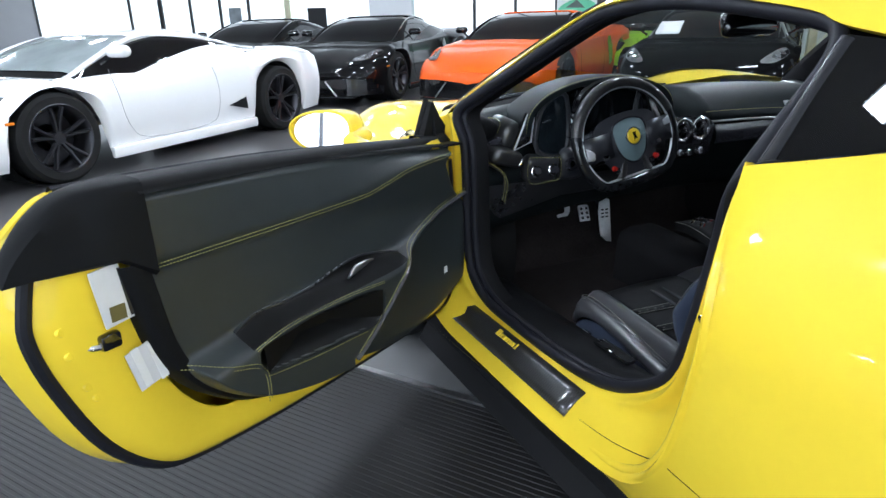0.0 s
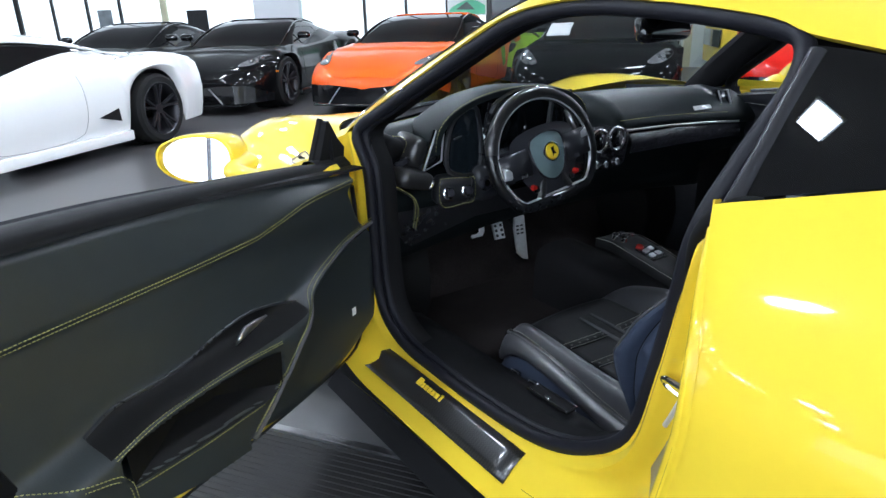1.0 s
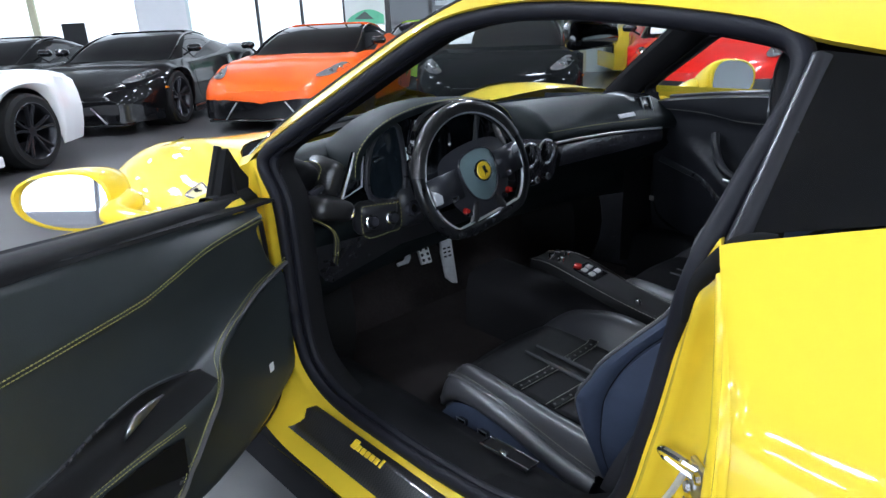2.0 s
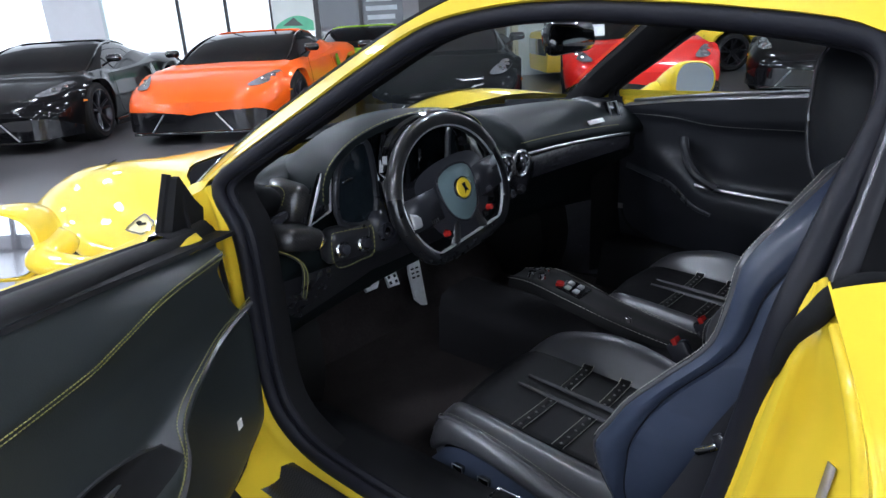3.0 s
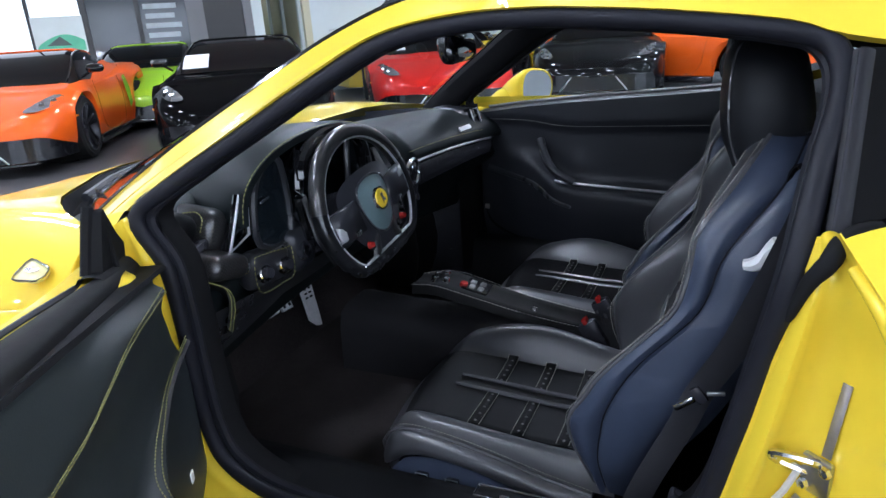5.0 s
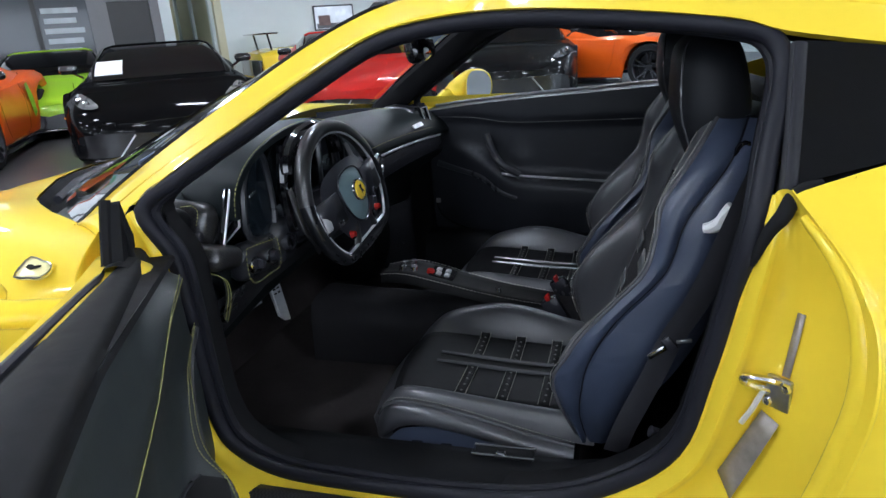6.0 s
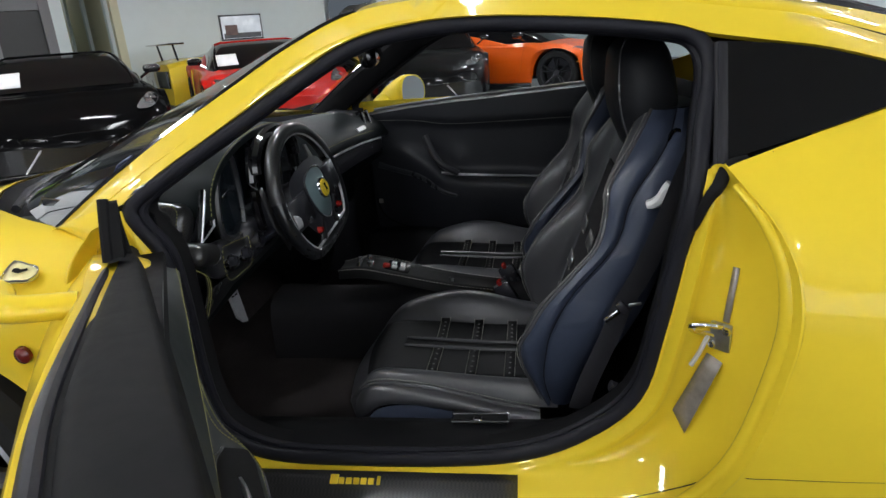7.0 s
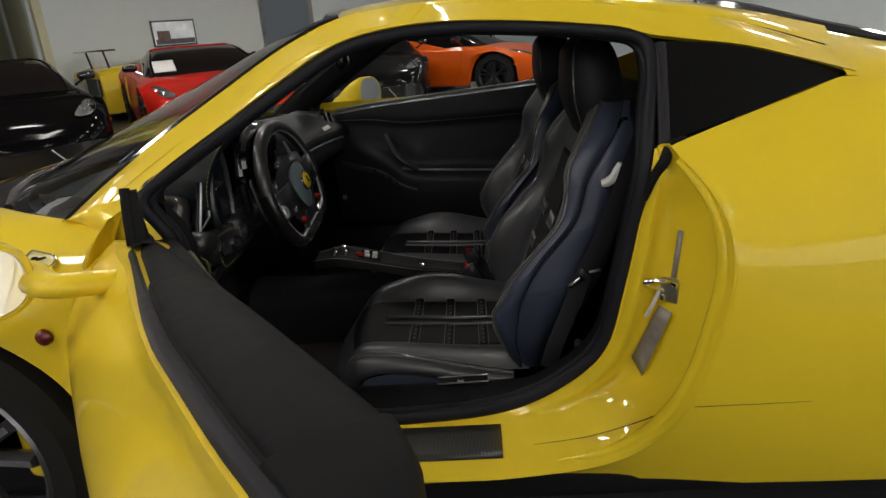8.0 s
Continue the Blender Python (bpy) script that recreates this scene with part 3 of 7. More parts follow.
GRP = "cars parked in the showroom"
wedge_car("white low sports car with black wheels, parked", GRP, faces(-2.78, 3.90, -0.77, -0.64), PAINT_WHITE, style=3, low=0.93)
wedge_car("gloss black low sports car, parked", GRP, faces(1.22, 7.3, -0.72, -0.69), PAINT_BLACK)
wedge_car("black low sports car in the back row", GRP, faces(-0.2, 9.08, -0.72, -0.69), PAINT_BLACK)
wedge_car("bright orange low sports car with black bumper intakes", GRP, faces(2.93, 5.52, -0.82, -0.57), PAINT_ORANGE)
wedge_car("matte black low sports car with a paper sheet in its windscreen", GRP, faces(4.41, 3.35, -0.8, -0.61), PAINT_MATTE, lamp_paper=True)
wedge_car("red low sports car with a paper sheet in its windscreen", GRP, faces(6.78, 2.02, -0.85, -0.52), PAINT_RED, lamp_paper=True)
wedge_car("black sports car facing the yellow one", GRP, faces(8.7, 0.2, -0.99, -0.1), PAINT_BLACK)
wedge_car("orange sports car with large flank scoops, side on", GRP, faces(9.62, -2.12, -0.35, -0.94), PAINT_ORANGE, style=1)
wedge_car("lime green low sports car behind the others", GRP, faces(6.07, 6.58, -0.76, -0.65), PAINT_GREEN)
wedge_car("yellow sports car with a raised rear wing", GRP, faces(12.03, 2.96, 0.7071, -0.7071), YELLOW, style=2)


# ---- the yellow car: body ----
CAR = thing("sports_car", "yellow mid-engined sports car with its driver's door open", "car")


def side_x(z):
    """The plane of the door opening: upright below the belt, leaning in above it."""
    return -0.815 if z < 0.95 else -0.815 + 0.639 * (z - 0.95)


def on_side(y, z, out=0.0):
    return V(side_x(z) - out, y, z)


def flip(p):
    return V(-p.x, p.y, p.z)


# the opening's edge: front post, sill, rear post, roof rail
FRONT = [(-0.685, 0.945), (-0.728, 0.86), (-0.738, 0.76), (-0.742, 0.62), (-0.752, 0.52)]
SILL = [(-0.785, 0.455), (-0.88, 0.41), (-1.05, 0.4), (-1.25, 0.402), (-1.4, 0.42)]
REAR = [(-1.52, 0.47), (-1.615, 0.556), (-1.655, 0.70), (-1.68, 0.83), (-1.70, 0.94), (-1.718, 1.036), (-1.738, 1.13)]
RAIL = [(-1.722, 1.178), (-1.67, 1.196), (-1.56, 1.213), (-1.45, 1.225), (-1.335, 1.233), (-1.22, 1.230), (-1.1, 1.208), (-0.985, 1.147), (-0.87, 1.075), (-0.757, 1.005)]
OPEN = [on_side(y, z) for y, z in FRONT + SILL + REAR + RAIL]
OPEN_S = cr(OPEN, 5, True)

for s in (1, -1):
    P = OPEN_S if s > 0 else [flip(p) for p in OPEN_S]
    # fat rubber seal on the opening's edge, and an inner trim bead
    mid_p = V(0, -1.25, 0.8)
    into = [(V(0, mid_p.y - p.y, mid_p.z - p.z)).normalized() * 0.013 for p in P]
    part("door_seal", tube([p + q + V(0.010 * s, 0, 0) for p, q in zip(P, into)], 0.0145, 10, True, up=(1, 0, 0), flat=0.9), RUBBER, CAR, "black rubber door seal")
    ctr = V(-0.76 * s, -1.25, 0.8)
    inner = []
    for p in P:
        q = p.lerp(ctr, 0.042)
        inner.append(V(p.x + 0.03 * s, q.y, q.z))
    part("opening_trim", tube(inner, 0.010, 8, True, up=(1, 0, 0)), RUBBER, CAR)
    # flange that joins the seal to the cabin lining
    rows = [[p + V(0.012 * s, 0, 0) for p in P], inner, [q + V(0.05 * s, 0, 0) for q in inner]]
    part("opening_flange", grid(rows, close_v=True), DULL, CAR, mods=(("SOLIDIFY", (0.004, 0)),))

# roof rail, from the windscreen's foot to the tip of the quarter glass
RAIL_IN = [on_side(y, z) for y, z in [(-0.69, 0.955)] + RAIL[::-1]] + [V(-0.675, -1.80, 1.163), V(-0.69, -1.90, 1.145), V(-0.708, -2.0, 1.116), V(-0.73, -2.10, 1.083)]
RAIL_OUT = [V(-0.768, -0.508, 0.9), V(-0.735, -0.60, 0.972), V(-0.685, -0.71, 1.05), V(-0.63, -0.83, 1.126), V(-0.565, -0.955, 1.204), V(-0.51, -1.075, 1.258), V(-0.50, -1.2, 1.275), V(-0.50, -1.32, 1.283),
            V(-0.50, -1.45, 1.283), V(-0.505, -1.56, 1.276), V(-0.51, -1.68, 1.262), V(-0.515, -1.76, 1.25), V(-0.52, -1.86, 1.232), V(-0.535, -1.98, 1.205), V(-0.56, -2.12, 1.165)]
n_in = cr(RAIL_IN, 5)
n_out = cr(RAIL_OUT, 5)
k = min(len(n_in), len(n_out))


def resample(path, n):
    d = [0.0]
    for a, b in zip(path, path[1:]):
        d.append(d[-1] + (b - a).length)
    out = []
    j = 0
    for i in range(n):
        s = d[-1] * i / (n - 1)
        while j < len(d) - 2 and d[j + 1] < s:
            j += 1
        out.append(path[j].lerp(path[j + 1], (s - d[j]) / max(1e-9, d[j + 1] - d[j])))
    return out


IN_S, OUT_S = resample(n_in, 72), resample(n_out, 72)
TOP_K = min(range(72), key=lambda i: abs(OUT_S[i].y + 1.075))
for s in (1, -1):
    rows = []
    for a, b in zip(IN_S, OUT_S):
        n = (b - a).cross(V(0, 1, 0.35)).normalized()
        n = n if n.x < 0 else -n
        n = n * max(0.0, min(1.0, (a.y + 2.1) / 0.22))
        r = [a + V(0.012, 0, -0.004), a + V(-0.003, 0, 0.002), lerp(a, b, 0.2) + n * 0.012, lerp(a, b, 0.42) + n * 0.018, lerp(a, b, 0.455) + n * 0.0125, lerp(a, b, 0.49) + n * 0.0185, lerp(a, b, 0.75) + n * 0.013, b, b + V(0.02, 0.004, -0.012)]
        rows.append(r if s > 0 else [flip(p) for p in r])
    part("roof_rail", grid(rows), YELLOW, CAR, "yellow roof rail and windscreen pillar", smooth=50)
    seam = [r[4] + V(0, 0, 0.0012) for r in rows if r[4].y < -1.5]
    part("roof_seam", tube(seam, 0.0012, 5), DULL, CAR)
    lin = [[a + V(0.02, 0, -0.012), lerp(a, b, 0.35) + V(0.045, -0.01, -0.035), lerp(a, b, 0.8) + V(0.04, -0.015, -0.035), b + V(0.035, 0.0, -0.016), b + V(0.028, 0.012, -0.006)] for a, b in zip(IN_S, OUT_S)]
    part("pillar_lining", grid([r if s > 0 else [flip(p) for p in r] for r in lin]), SUEDE, CAR, "black pillar lining")

# roof skin and headliner
rows, rows2 = [], []
for k in range(TOP_K, 72):
    a = OUT_S[k]
    r = []
    for j in range(13):
        t = j / 12
        crown = 0.028 * (1 - (2 * t - 1) ** 2)
        r.append(V(lerp(a.x, -a.x, t), a.y + 0.05 * (1 - (2 * t - 1) ** 2) * (1 if k < TOP_K + 6 else 0.3), a.z + crown))
    if a.y > -1.88:
        rows.append(r)
        rows2.append([p + V(0, 0, -0.04) for p in r])
part("roof", grid(rows), YELLOW, CAR)
part("headliner", grid(rows2), SUEDE, CAR, "black suede headliner")
# windscreen
WS = []
for k in range(0, TOP_K + 1):
    a = OUT_S[k]
    f = k / TOP_K
    WS.append([V(lerp(a.x, -a.x, j / 14), a.y + lerp(0.50, 0.05, f ** 0.8) * (1 - (2 * j / 14 - 1) ** 2), a.z + lerp(-0.018, 0.028, f) * (1 - (2 * j / 14 - 1) ** 2)) for j in range(15)])
pane = part("windscreen", grid(WS), WINDSHIELD, CAR, "clear windscreen glass")
pane.visible_shadow = False
for side in (0, -1):
    e = [r[side] + V(0.012 * (1 if side == 0 else -1), 0.004, 0.002) for r in WS]
    part("windscreen_seal", tube(e, 0.012, 6, flat=0.5), GLOSS, CAR)
part("windscreen_header", tube([p + V(0, 0.015, -0.004) for p in WS[-1]], 0.022, 6, flat=0.5), GLOSS, CAR)
# rear window over the engine and the buttressed tail
rw = []
for k in range(8):
    t = k / 7
    y, z, h = lerp(-1.88, -2.75, t), lerp(1.25, 0.98, t ** 1.15), lerp(0.5, 0.42, t)
    rw.append([V(lerp(-h, h, j / 8), y, z - 0.02 + 0.02 * (1 - (j / 4 - 1) ** 2)) for j in range(9)])
part("engine_window", grid(rw), QUARTER, CAR, "dark engine window")
for s in (-1, 1):
    fr = cr([V(s * 0.52, -1.86, 1.228), V(s * 0.5, -1.954, 1.212), V(s * 0.5, -2.116, 1.164), V(s * 0.5, -2.29, 1.118), V(s * 0.47, -2.75, 0.99)], 6)
    part("window_frame", tube(fr, lambda f: 0.010 + 0.008 * min(1.0, f * 3), 8), GLOSS, CAR, "black frame of the engine window")

# quarter glass and its black post
def bowed(p):
    """A point of the quarter glass: convex, its crown just behind the post."""
    a, b = abs(p.y + 1.85), p.z - 1.08
    sag = a * a / 2.6 if a < 0.15 else 0.00865 + 0.115 * (a - 0.15)
    return on_side(p.y, p.z, 0.008 - sag - b * b / 2.08)


for s in (1, -1):
    top_e = resample(cr([on_side(-1.74, 1.165), V(-0.679, -1.82, 1.157), V(-0.69, -1.9, 1.143), V(-0.708, -2.0, 1.114), V(-0.733, -2.1, 1.083)], 4), 28)
    low_e = resample(cr([on_side(-1.725, 0.985), on_side(-1.80, 1.004), V(-0.768, -1.9, 1.03), V(-0.75, -2.0, 1.058), V(-0.735, -2.1, 1.081)], 4), 28)
    rows = [[bowed(lerp(a, b, t / 10)) for t in range(11)] for a, b in zip(low_e, top_e)]
    part("quarter_glass", grid([r if s > 0 else [flip(p) for p in r] for r in rows]), QUARTER if s > 0 else SIDEGLASS, CAR, "tinted rear quarter glass")
    post = [on_side(-1.724, 0.975, 0.0), on_side(-1.733, 1.05, 0.0), on_side(-1.744, 1.16, 0.0)]
    part("rear_post", tube([p if s > 0 else flip(p) for p in cr(post, 5)], 0.0115, 10, flat=0.7, up=(1, 0, 0)), POST, CAR, "dark grey rear door post")
    part("post_ridge", tube([(p if s > 0 else flip(p)) + V(-0.007 * s, 0.005, 0) for p in cr(post, 5)], 0.0026, 6), PLASTIC, CAR)
    foot = cr([on_side(-1.685, 0.88, 0.002), on_side(-1.70, 0.93, 0.012), on_side(-1.715, 0.955, 0.018), on_side(-1.728, 0.975, 0.016), on_side(-1.745, 0.985, 0.01), on_side(-1.765, 0.99, 0.004)], 5)
    part("seal_corner", tube([p if s > 0 else flip(p) for p in foot], lambda f: 0.004 + 0.007 * math.sin(math.pi * f) ** 0.7, 10), DULL, CAR)

# sill, jamb and hinge post: from the opening's edge out to the body's own edge
EDGE_Y = FRONT + SILL + REAR[:5]
OUTER = [(-0.66, 0.925, -0.872), (-0.605, 0.86, -0.882), (-0.575, 0.76, -0.89), (-0.57, 0.62, -0.89), (-0.58, 0.50, -0.895),
         (-0.64, 0.40, -0.91), (-0.80, 0.342, -0.918), (-1.0, 0.332, -0.918), (-1.22, 0.33, -0.918), (-1.42, 0.331, -0.916),
         (-1.624, 0.377, -0.93), (-1.743, 0.506, -0.955), (-1.799, 0.70, -0.965), (-1.806, 0.815, -0.962), (-1.782, 0.904, -0.925)]
a_s = cr([on_side(y, z) for y, z in EDGE_Y] + [on_side(-1.706, 0.975)], 5)
b_s = cr([V(x, y, z) for y, z, x in OUTER] + [V(-0.83, -1.722, 0.99)], 5)
for s in (1, -1):
    rows = []
    for a, b in zip(a_s, b_s):
        dz = b - a
        r = []
        for t, inw in ((-0.04, -0.006), (0.0, 0.0), (0.05, -0.009), (0.09, -0.010), (0.13, -0.002), (0.17, 0.008), (0.22, 0.022), (0.3, 0.038), (0.4, 0.052), (0.5, 0.058), (0.6, 0.058), (0.68, 0.052), (0.75, 0.041), (0.81, 0.027), (0.85, 0.012), (0.885, -0.004), (0.915, -0.013), (0.945, -0.016), (0.97, -0.012), (0.988, -0.003), (1.0, 0.0), (1.012, 0.003)):
            p = lerp(a, b, t)
            low = max(0.0, min(1.0, (0.46 - p.z) / 0.08))
            deep = lerp(0.4, 1.0, max(0.0, min(1.0, (-1.45 - a.y) / 0.15))) * max(0.0, min(1.0, (1.0 - a.z) / 0.12))
            r.append(p + V(inw * deep * (1 - low), 0, 0.012 * math.sin(math.pi * t) * low))
        rows.append(r if s > 0 else [flip(p) for p in r])
    part("door_jamb", grid(rows), YELLOW, CAR, "yellow painted sill and door jamb", smooth=60)

# rolled rim along the jamb's outer edge
for s in (1, -1):
    rim_p = [lerp(b, a, 0.018 / max(0.02, (a - b).length)) + V(0.008, 0.003, 0) for a, b in zip(a_s, b_s) if b.y < -1.40 and b.z < 0.97]
    part("jamb_rim", tube([p if s > 0 else flip(p) for p in rim_p], lambda f: 0.0135 * (math.sin(math.pi * min(1.0, max(0.0, f * 0.94 + 0.03))) ** 0.35), 12, up=(1, 0, 0)), YELLOW, CAR, "rounded yellow edge of the jamb", smooth=60)

# rear flank, from the jamb's edge back over the wheel
rise = [p for p in b_s if p.z > 0.345 and p.y < -1.5]
edge_y = curve1([(0.2, -0.72), (0.30, -0.74), (0.331, -1.40)] + [(p.z, p.y) for p in rise])
edge_x = curve1([(0.2, 0.918), (0.331, 0.916)] + [(p.z, -p.x) for p in rise])
top_line = curve1([(-3.8, 0.9), (-3.0, 0.96), (-2.6, 1.0), (-2.3, 1.045), (-2.1, 1.081), (-2.0, 1.056), (-1.9, 1.028), (-1.8, 1.002), (-1.725, 0.985)])
top_x = curve1([(-3.8, 0.62), (-3.0, 0.7), (-2.6, 0.72), (-2.3, 0.72), (-2.1, 0.737), (-2.0, 0.752), (-1.9, 0.77), (-1.8, 0.788), (-1.725, 0.825)])
bulge = curve1([(-3.8, 0.84), (-3.1, 0.93), (-2.9, 0.975), (-2.3, 0.978), (-2.0, 0.974), (-1.85, 0.968), (-1.7, 0.945), (-1.4, 0.918), (-0.7, 0.91)])


def rear_bottom(y):
    d = abs(y + 2.9)
    return 0.30 if d > 0.36 else max(0.30, 0.42 + math.sqrt(0.36 ** 2 - d * d))


for s in (1, -1):
    rows = []
    NU = 46
    for i in range(NU + 1):
        u = i / NU
        yn = lerp(-1.76, -3.8, u)
        r = []
        for j in range(41):
            v = j / 40
            t0, b0 = top_line(lerp(-1.725, yn, min(1.0, u * 5))), rear_bottom(yn)
            z = lerp(t0, max(b0, 0.30), v)
            ys = edge_y(min(z, 0.99))
            y = lerp(ys, -3.8, u) if u > 0 else ys
            y = lerp(ys, yn, min(1.0, u * 5)) if ys < -1.5 else lerp(ys, yn, min(1.0, u * 5) ** 0.6)
            t1, x1, bz = (top_line(y) if y < -1.725 else 0.985), top_x(min(y, -1.725)), bulge(y)
            f = (t1 - z) / max(0.05, t1 - 0.76)
            if z > 0.76:
                x = lerp(x1, bz, math.sin(min(1, max(0, f)) * math.pi / 2) ** 0.85)
            else:
                x = bz - 0.045 * ((0.76 - z) / 0.46) ** 2 + 0.012 * math.sin((0.76 - z) / 0.46 * math.pi)
            if u < 0.12:
                x = lerp(edge_x(min(z, 0.99)), x, (u / 0.12) ** 0.7)
            r.append(V(-x * s, y, z))
        rows.append(r)
    part("rear_flank", grid(rows), YELLOW, CAR, "yellow rear flank panel", smooth=60)
    # buttress from the roof rail to the tail
    bt = []
    for i in range(12):
        t = i / 11
        y = lerp(-2.08, -3.8, t)
        zi, xi = lerp(1.165, 0.9, t ** 0.8), lerp(0.56, 0.5, t)
        bt.append([V(-s * lerp(top_x(y), xi, q), y, lerp(top_line(y), zi, q) + 0.01 * math.sin(math.pi * q)) for q in (0, 0.2, 0.4, 0.6, 0.8, 1)])
    part("rear_buttress", grid(bt), YELLOW, CAR)
    # black side skirt
    sk = []
    for y in [lerp(-0.60, -2.5, i / 16) for i in range(17)]:
        x = 0.896
        zt = curve1([(-2.1, 0.285), (-1.85, 0.302), (-1.6, 0.315), (-1.4, 0.322), (-0.6, 0.325)])(y)
        sk.append([V(-s * (x - 0.03), y, zt + 0.015), V(-s * (x + 0.002), y, zt), V(-s * (x + 0.001), y, zt - 0.04), V(-s * (x - 0.015), y, 0.25), V(-s * (x + 0.018), y, 0.20), V(-s * (x - 0.03), y, 0.185), V(-s * (x - 0.3), y, 0.185)])
    part("side_skirt", grid(sk), DULL, CAR, "black side skirt")
    for y in (-0.20, -2.9):
        wheel(CAR, (-s * 0.83, y, 0.42), -s, 0.335, 0.25, RIM_GREY, YELLOW)
        part("wheel_arch", lathe([(0.02, 0.0), (0.37, 0.0), (0.37, 0.36)], 28, frame_of((-s, 0, 0), (-s * 0.52, y, 0.42))), TYRE, CAR, "black wheel arch liner")
part("tail_panel", grid([[V(x, -3.8 - 0.04 * (1 - (x / 0.84) ** 2), z) for x in (-0.84, -0.5, 0, 0.5, 0.84)] for z in (0.25, 0.5, 0.75, 0.9)]), YELLOW, CAR)
part("engine_deck", grid([[V(x, y, z) for x in (-0.55, -0.25, 0, 0.25, 0.55)] for y, z in ((-2.75, 0.985), (-3.2, 0.95), (-3.8, 0.9))]), YELLOW, CAR)
part("underbody", rbox((1.6, 4.0, 0.06), (0, -1.55, 0.215), 0.02, 2), PLASTIC, CAR)

# front wings and bonnet: one skin with a hump over each wheel
zf = curve1([(-0.68, 0.908), (-0.5, 0.904), (-0.3, 0.915), (-0.1, 0.914), (0.1, 0.885), (0.3, 0.80), (0.5, 0.66), (0.7, 0.48)])
zc = curve1([(-0.68, 0.92), (-0.35, 0.9), (-0.1, 0.888), (0.13, 0.868), (0.3, 0.80), (0.5, 0.67), (0.7, 0.47)])
back_y = curve1([(0.0, 0.12), (0.2, 0.075), (0.35, -0.02), (0.5, -0.14), (0.6, -0.235), (0.68, -0.34), (0.73, -0.43), (0.765, -0.52), (0.80, -0.585), (0.84, -0.645), (0.88, -0.655), (0.905, -0.625)])


def front_bottom(y):
    d = abs(y + 0.20)
    return 0.24 if d > 0.355 else 0.42 + math.sqrt(0.355 ** 2 - d * d)


prof = [0.0, 0.15, 0.3, 0.42, 0.52, 0.6, 0.66, 0.71, 0.76, 0.8, 0.84, 0.875, 0.905]
rows = []
for i in range(49):
    t = i / 48
    right = []
    for x in prof:
        y = lerp(back_y(x), 0.70 - 0.36 * (x / 0.95) ** 2, t)
        hump = math.exp(-((x - 0.74) / 0.17) ** 2)
        z = lerp(zc(y), zf(y), hump) if x < 0.74 else zf(y) - 0.09 * ((x - 0.74) / 0.165) ** 2
        w = 1 - 0.12 * max(0, (y - 0.1) / 0.6) ** 2
        right.append(V(x * w, y, z))
    y = right[-1].y
    z0 = right[-1].z
    w = 1 - 0.12 * max(0, (y - 0.1) / 0.6) ** 2
    b = min(front_bottom(y), z0 - 0.02)
    for q, dx in ((0.06, 0.022), (0.15, 0.038), (0.35, 0.05), (0.6, 0.05), (0.8, 0.04), (1.0, 0.03)):
        yq = y + max(0.0, (-0.45 - y) / 0.18) * 0.07 * min(1.0, q * 3)
        wide = max(0.35, min(1.0, (y + 0.66) / 0.3))
        right.append(V((0.905 + dx * wide) * w, yq, lerp(z0, min(front_bottom(yq), z0 - 0.02), q)))
    far = [p + V(0, 0, 0.034 * math.exp(-((p.x - 0.74) / 0.15) ** 2) * max(0.0, min(1.0, (p.z - 0.75) / 0.1))) for p in right]
    rows.append([flip(p) for p in reversed(right[1:])] + far)
part("front_body", grid(rows), YELLOW, CAR, "yellow bonnet and front wings", smooth=60)
a0, b0 = IN_S[0], OUT_S[0]
for s in (1, -1):
    pf = []
    for i in range(13):
        t = i / 12
        x = lerp(0.885, 0.765, t)
        y = back_y(x)
        e = V(-x, y + 0.006, zf(y) - 0.09 * max(0, (x - 0.74) / 0.165) ** 2 - 0.002)
        r0 = lerp(a0, b0, t) + V(-0.012 * math.sin(math.pi * t), 0.008, 0.006 * math.sin(math.pi * t))
        pf.append([lerp(r0, e, q) + V(-0.006, 0, 0.006) * math.sin(math.pi * q) for q in [k / 6 for k in range(7)]])
    part("pillar_foot", grid([r if s > 0 else [flip(p) for p in r] for r in pf]), YELLOW, CAR, "yellow foot of the windscreen pillar", smooth=60)
part("nose_panel", grid([[rows[-1][j] * 1.0 for j in range(len(rows[-1]))], [V(p.x * 0.97, p.y - 0.02, 0.22) for p in rows[-1]]]), YELLOW, CAR)
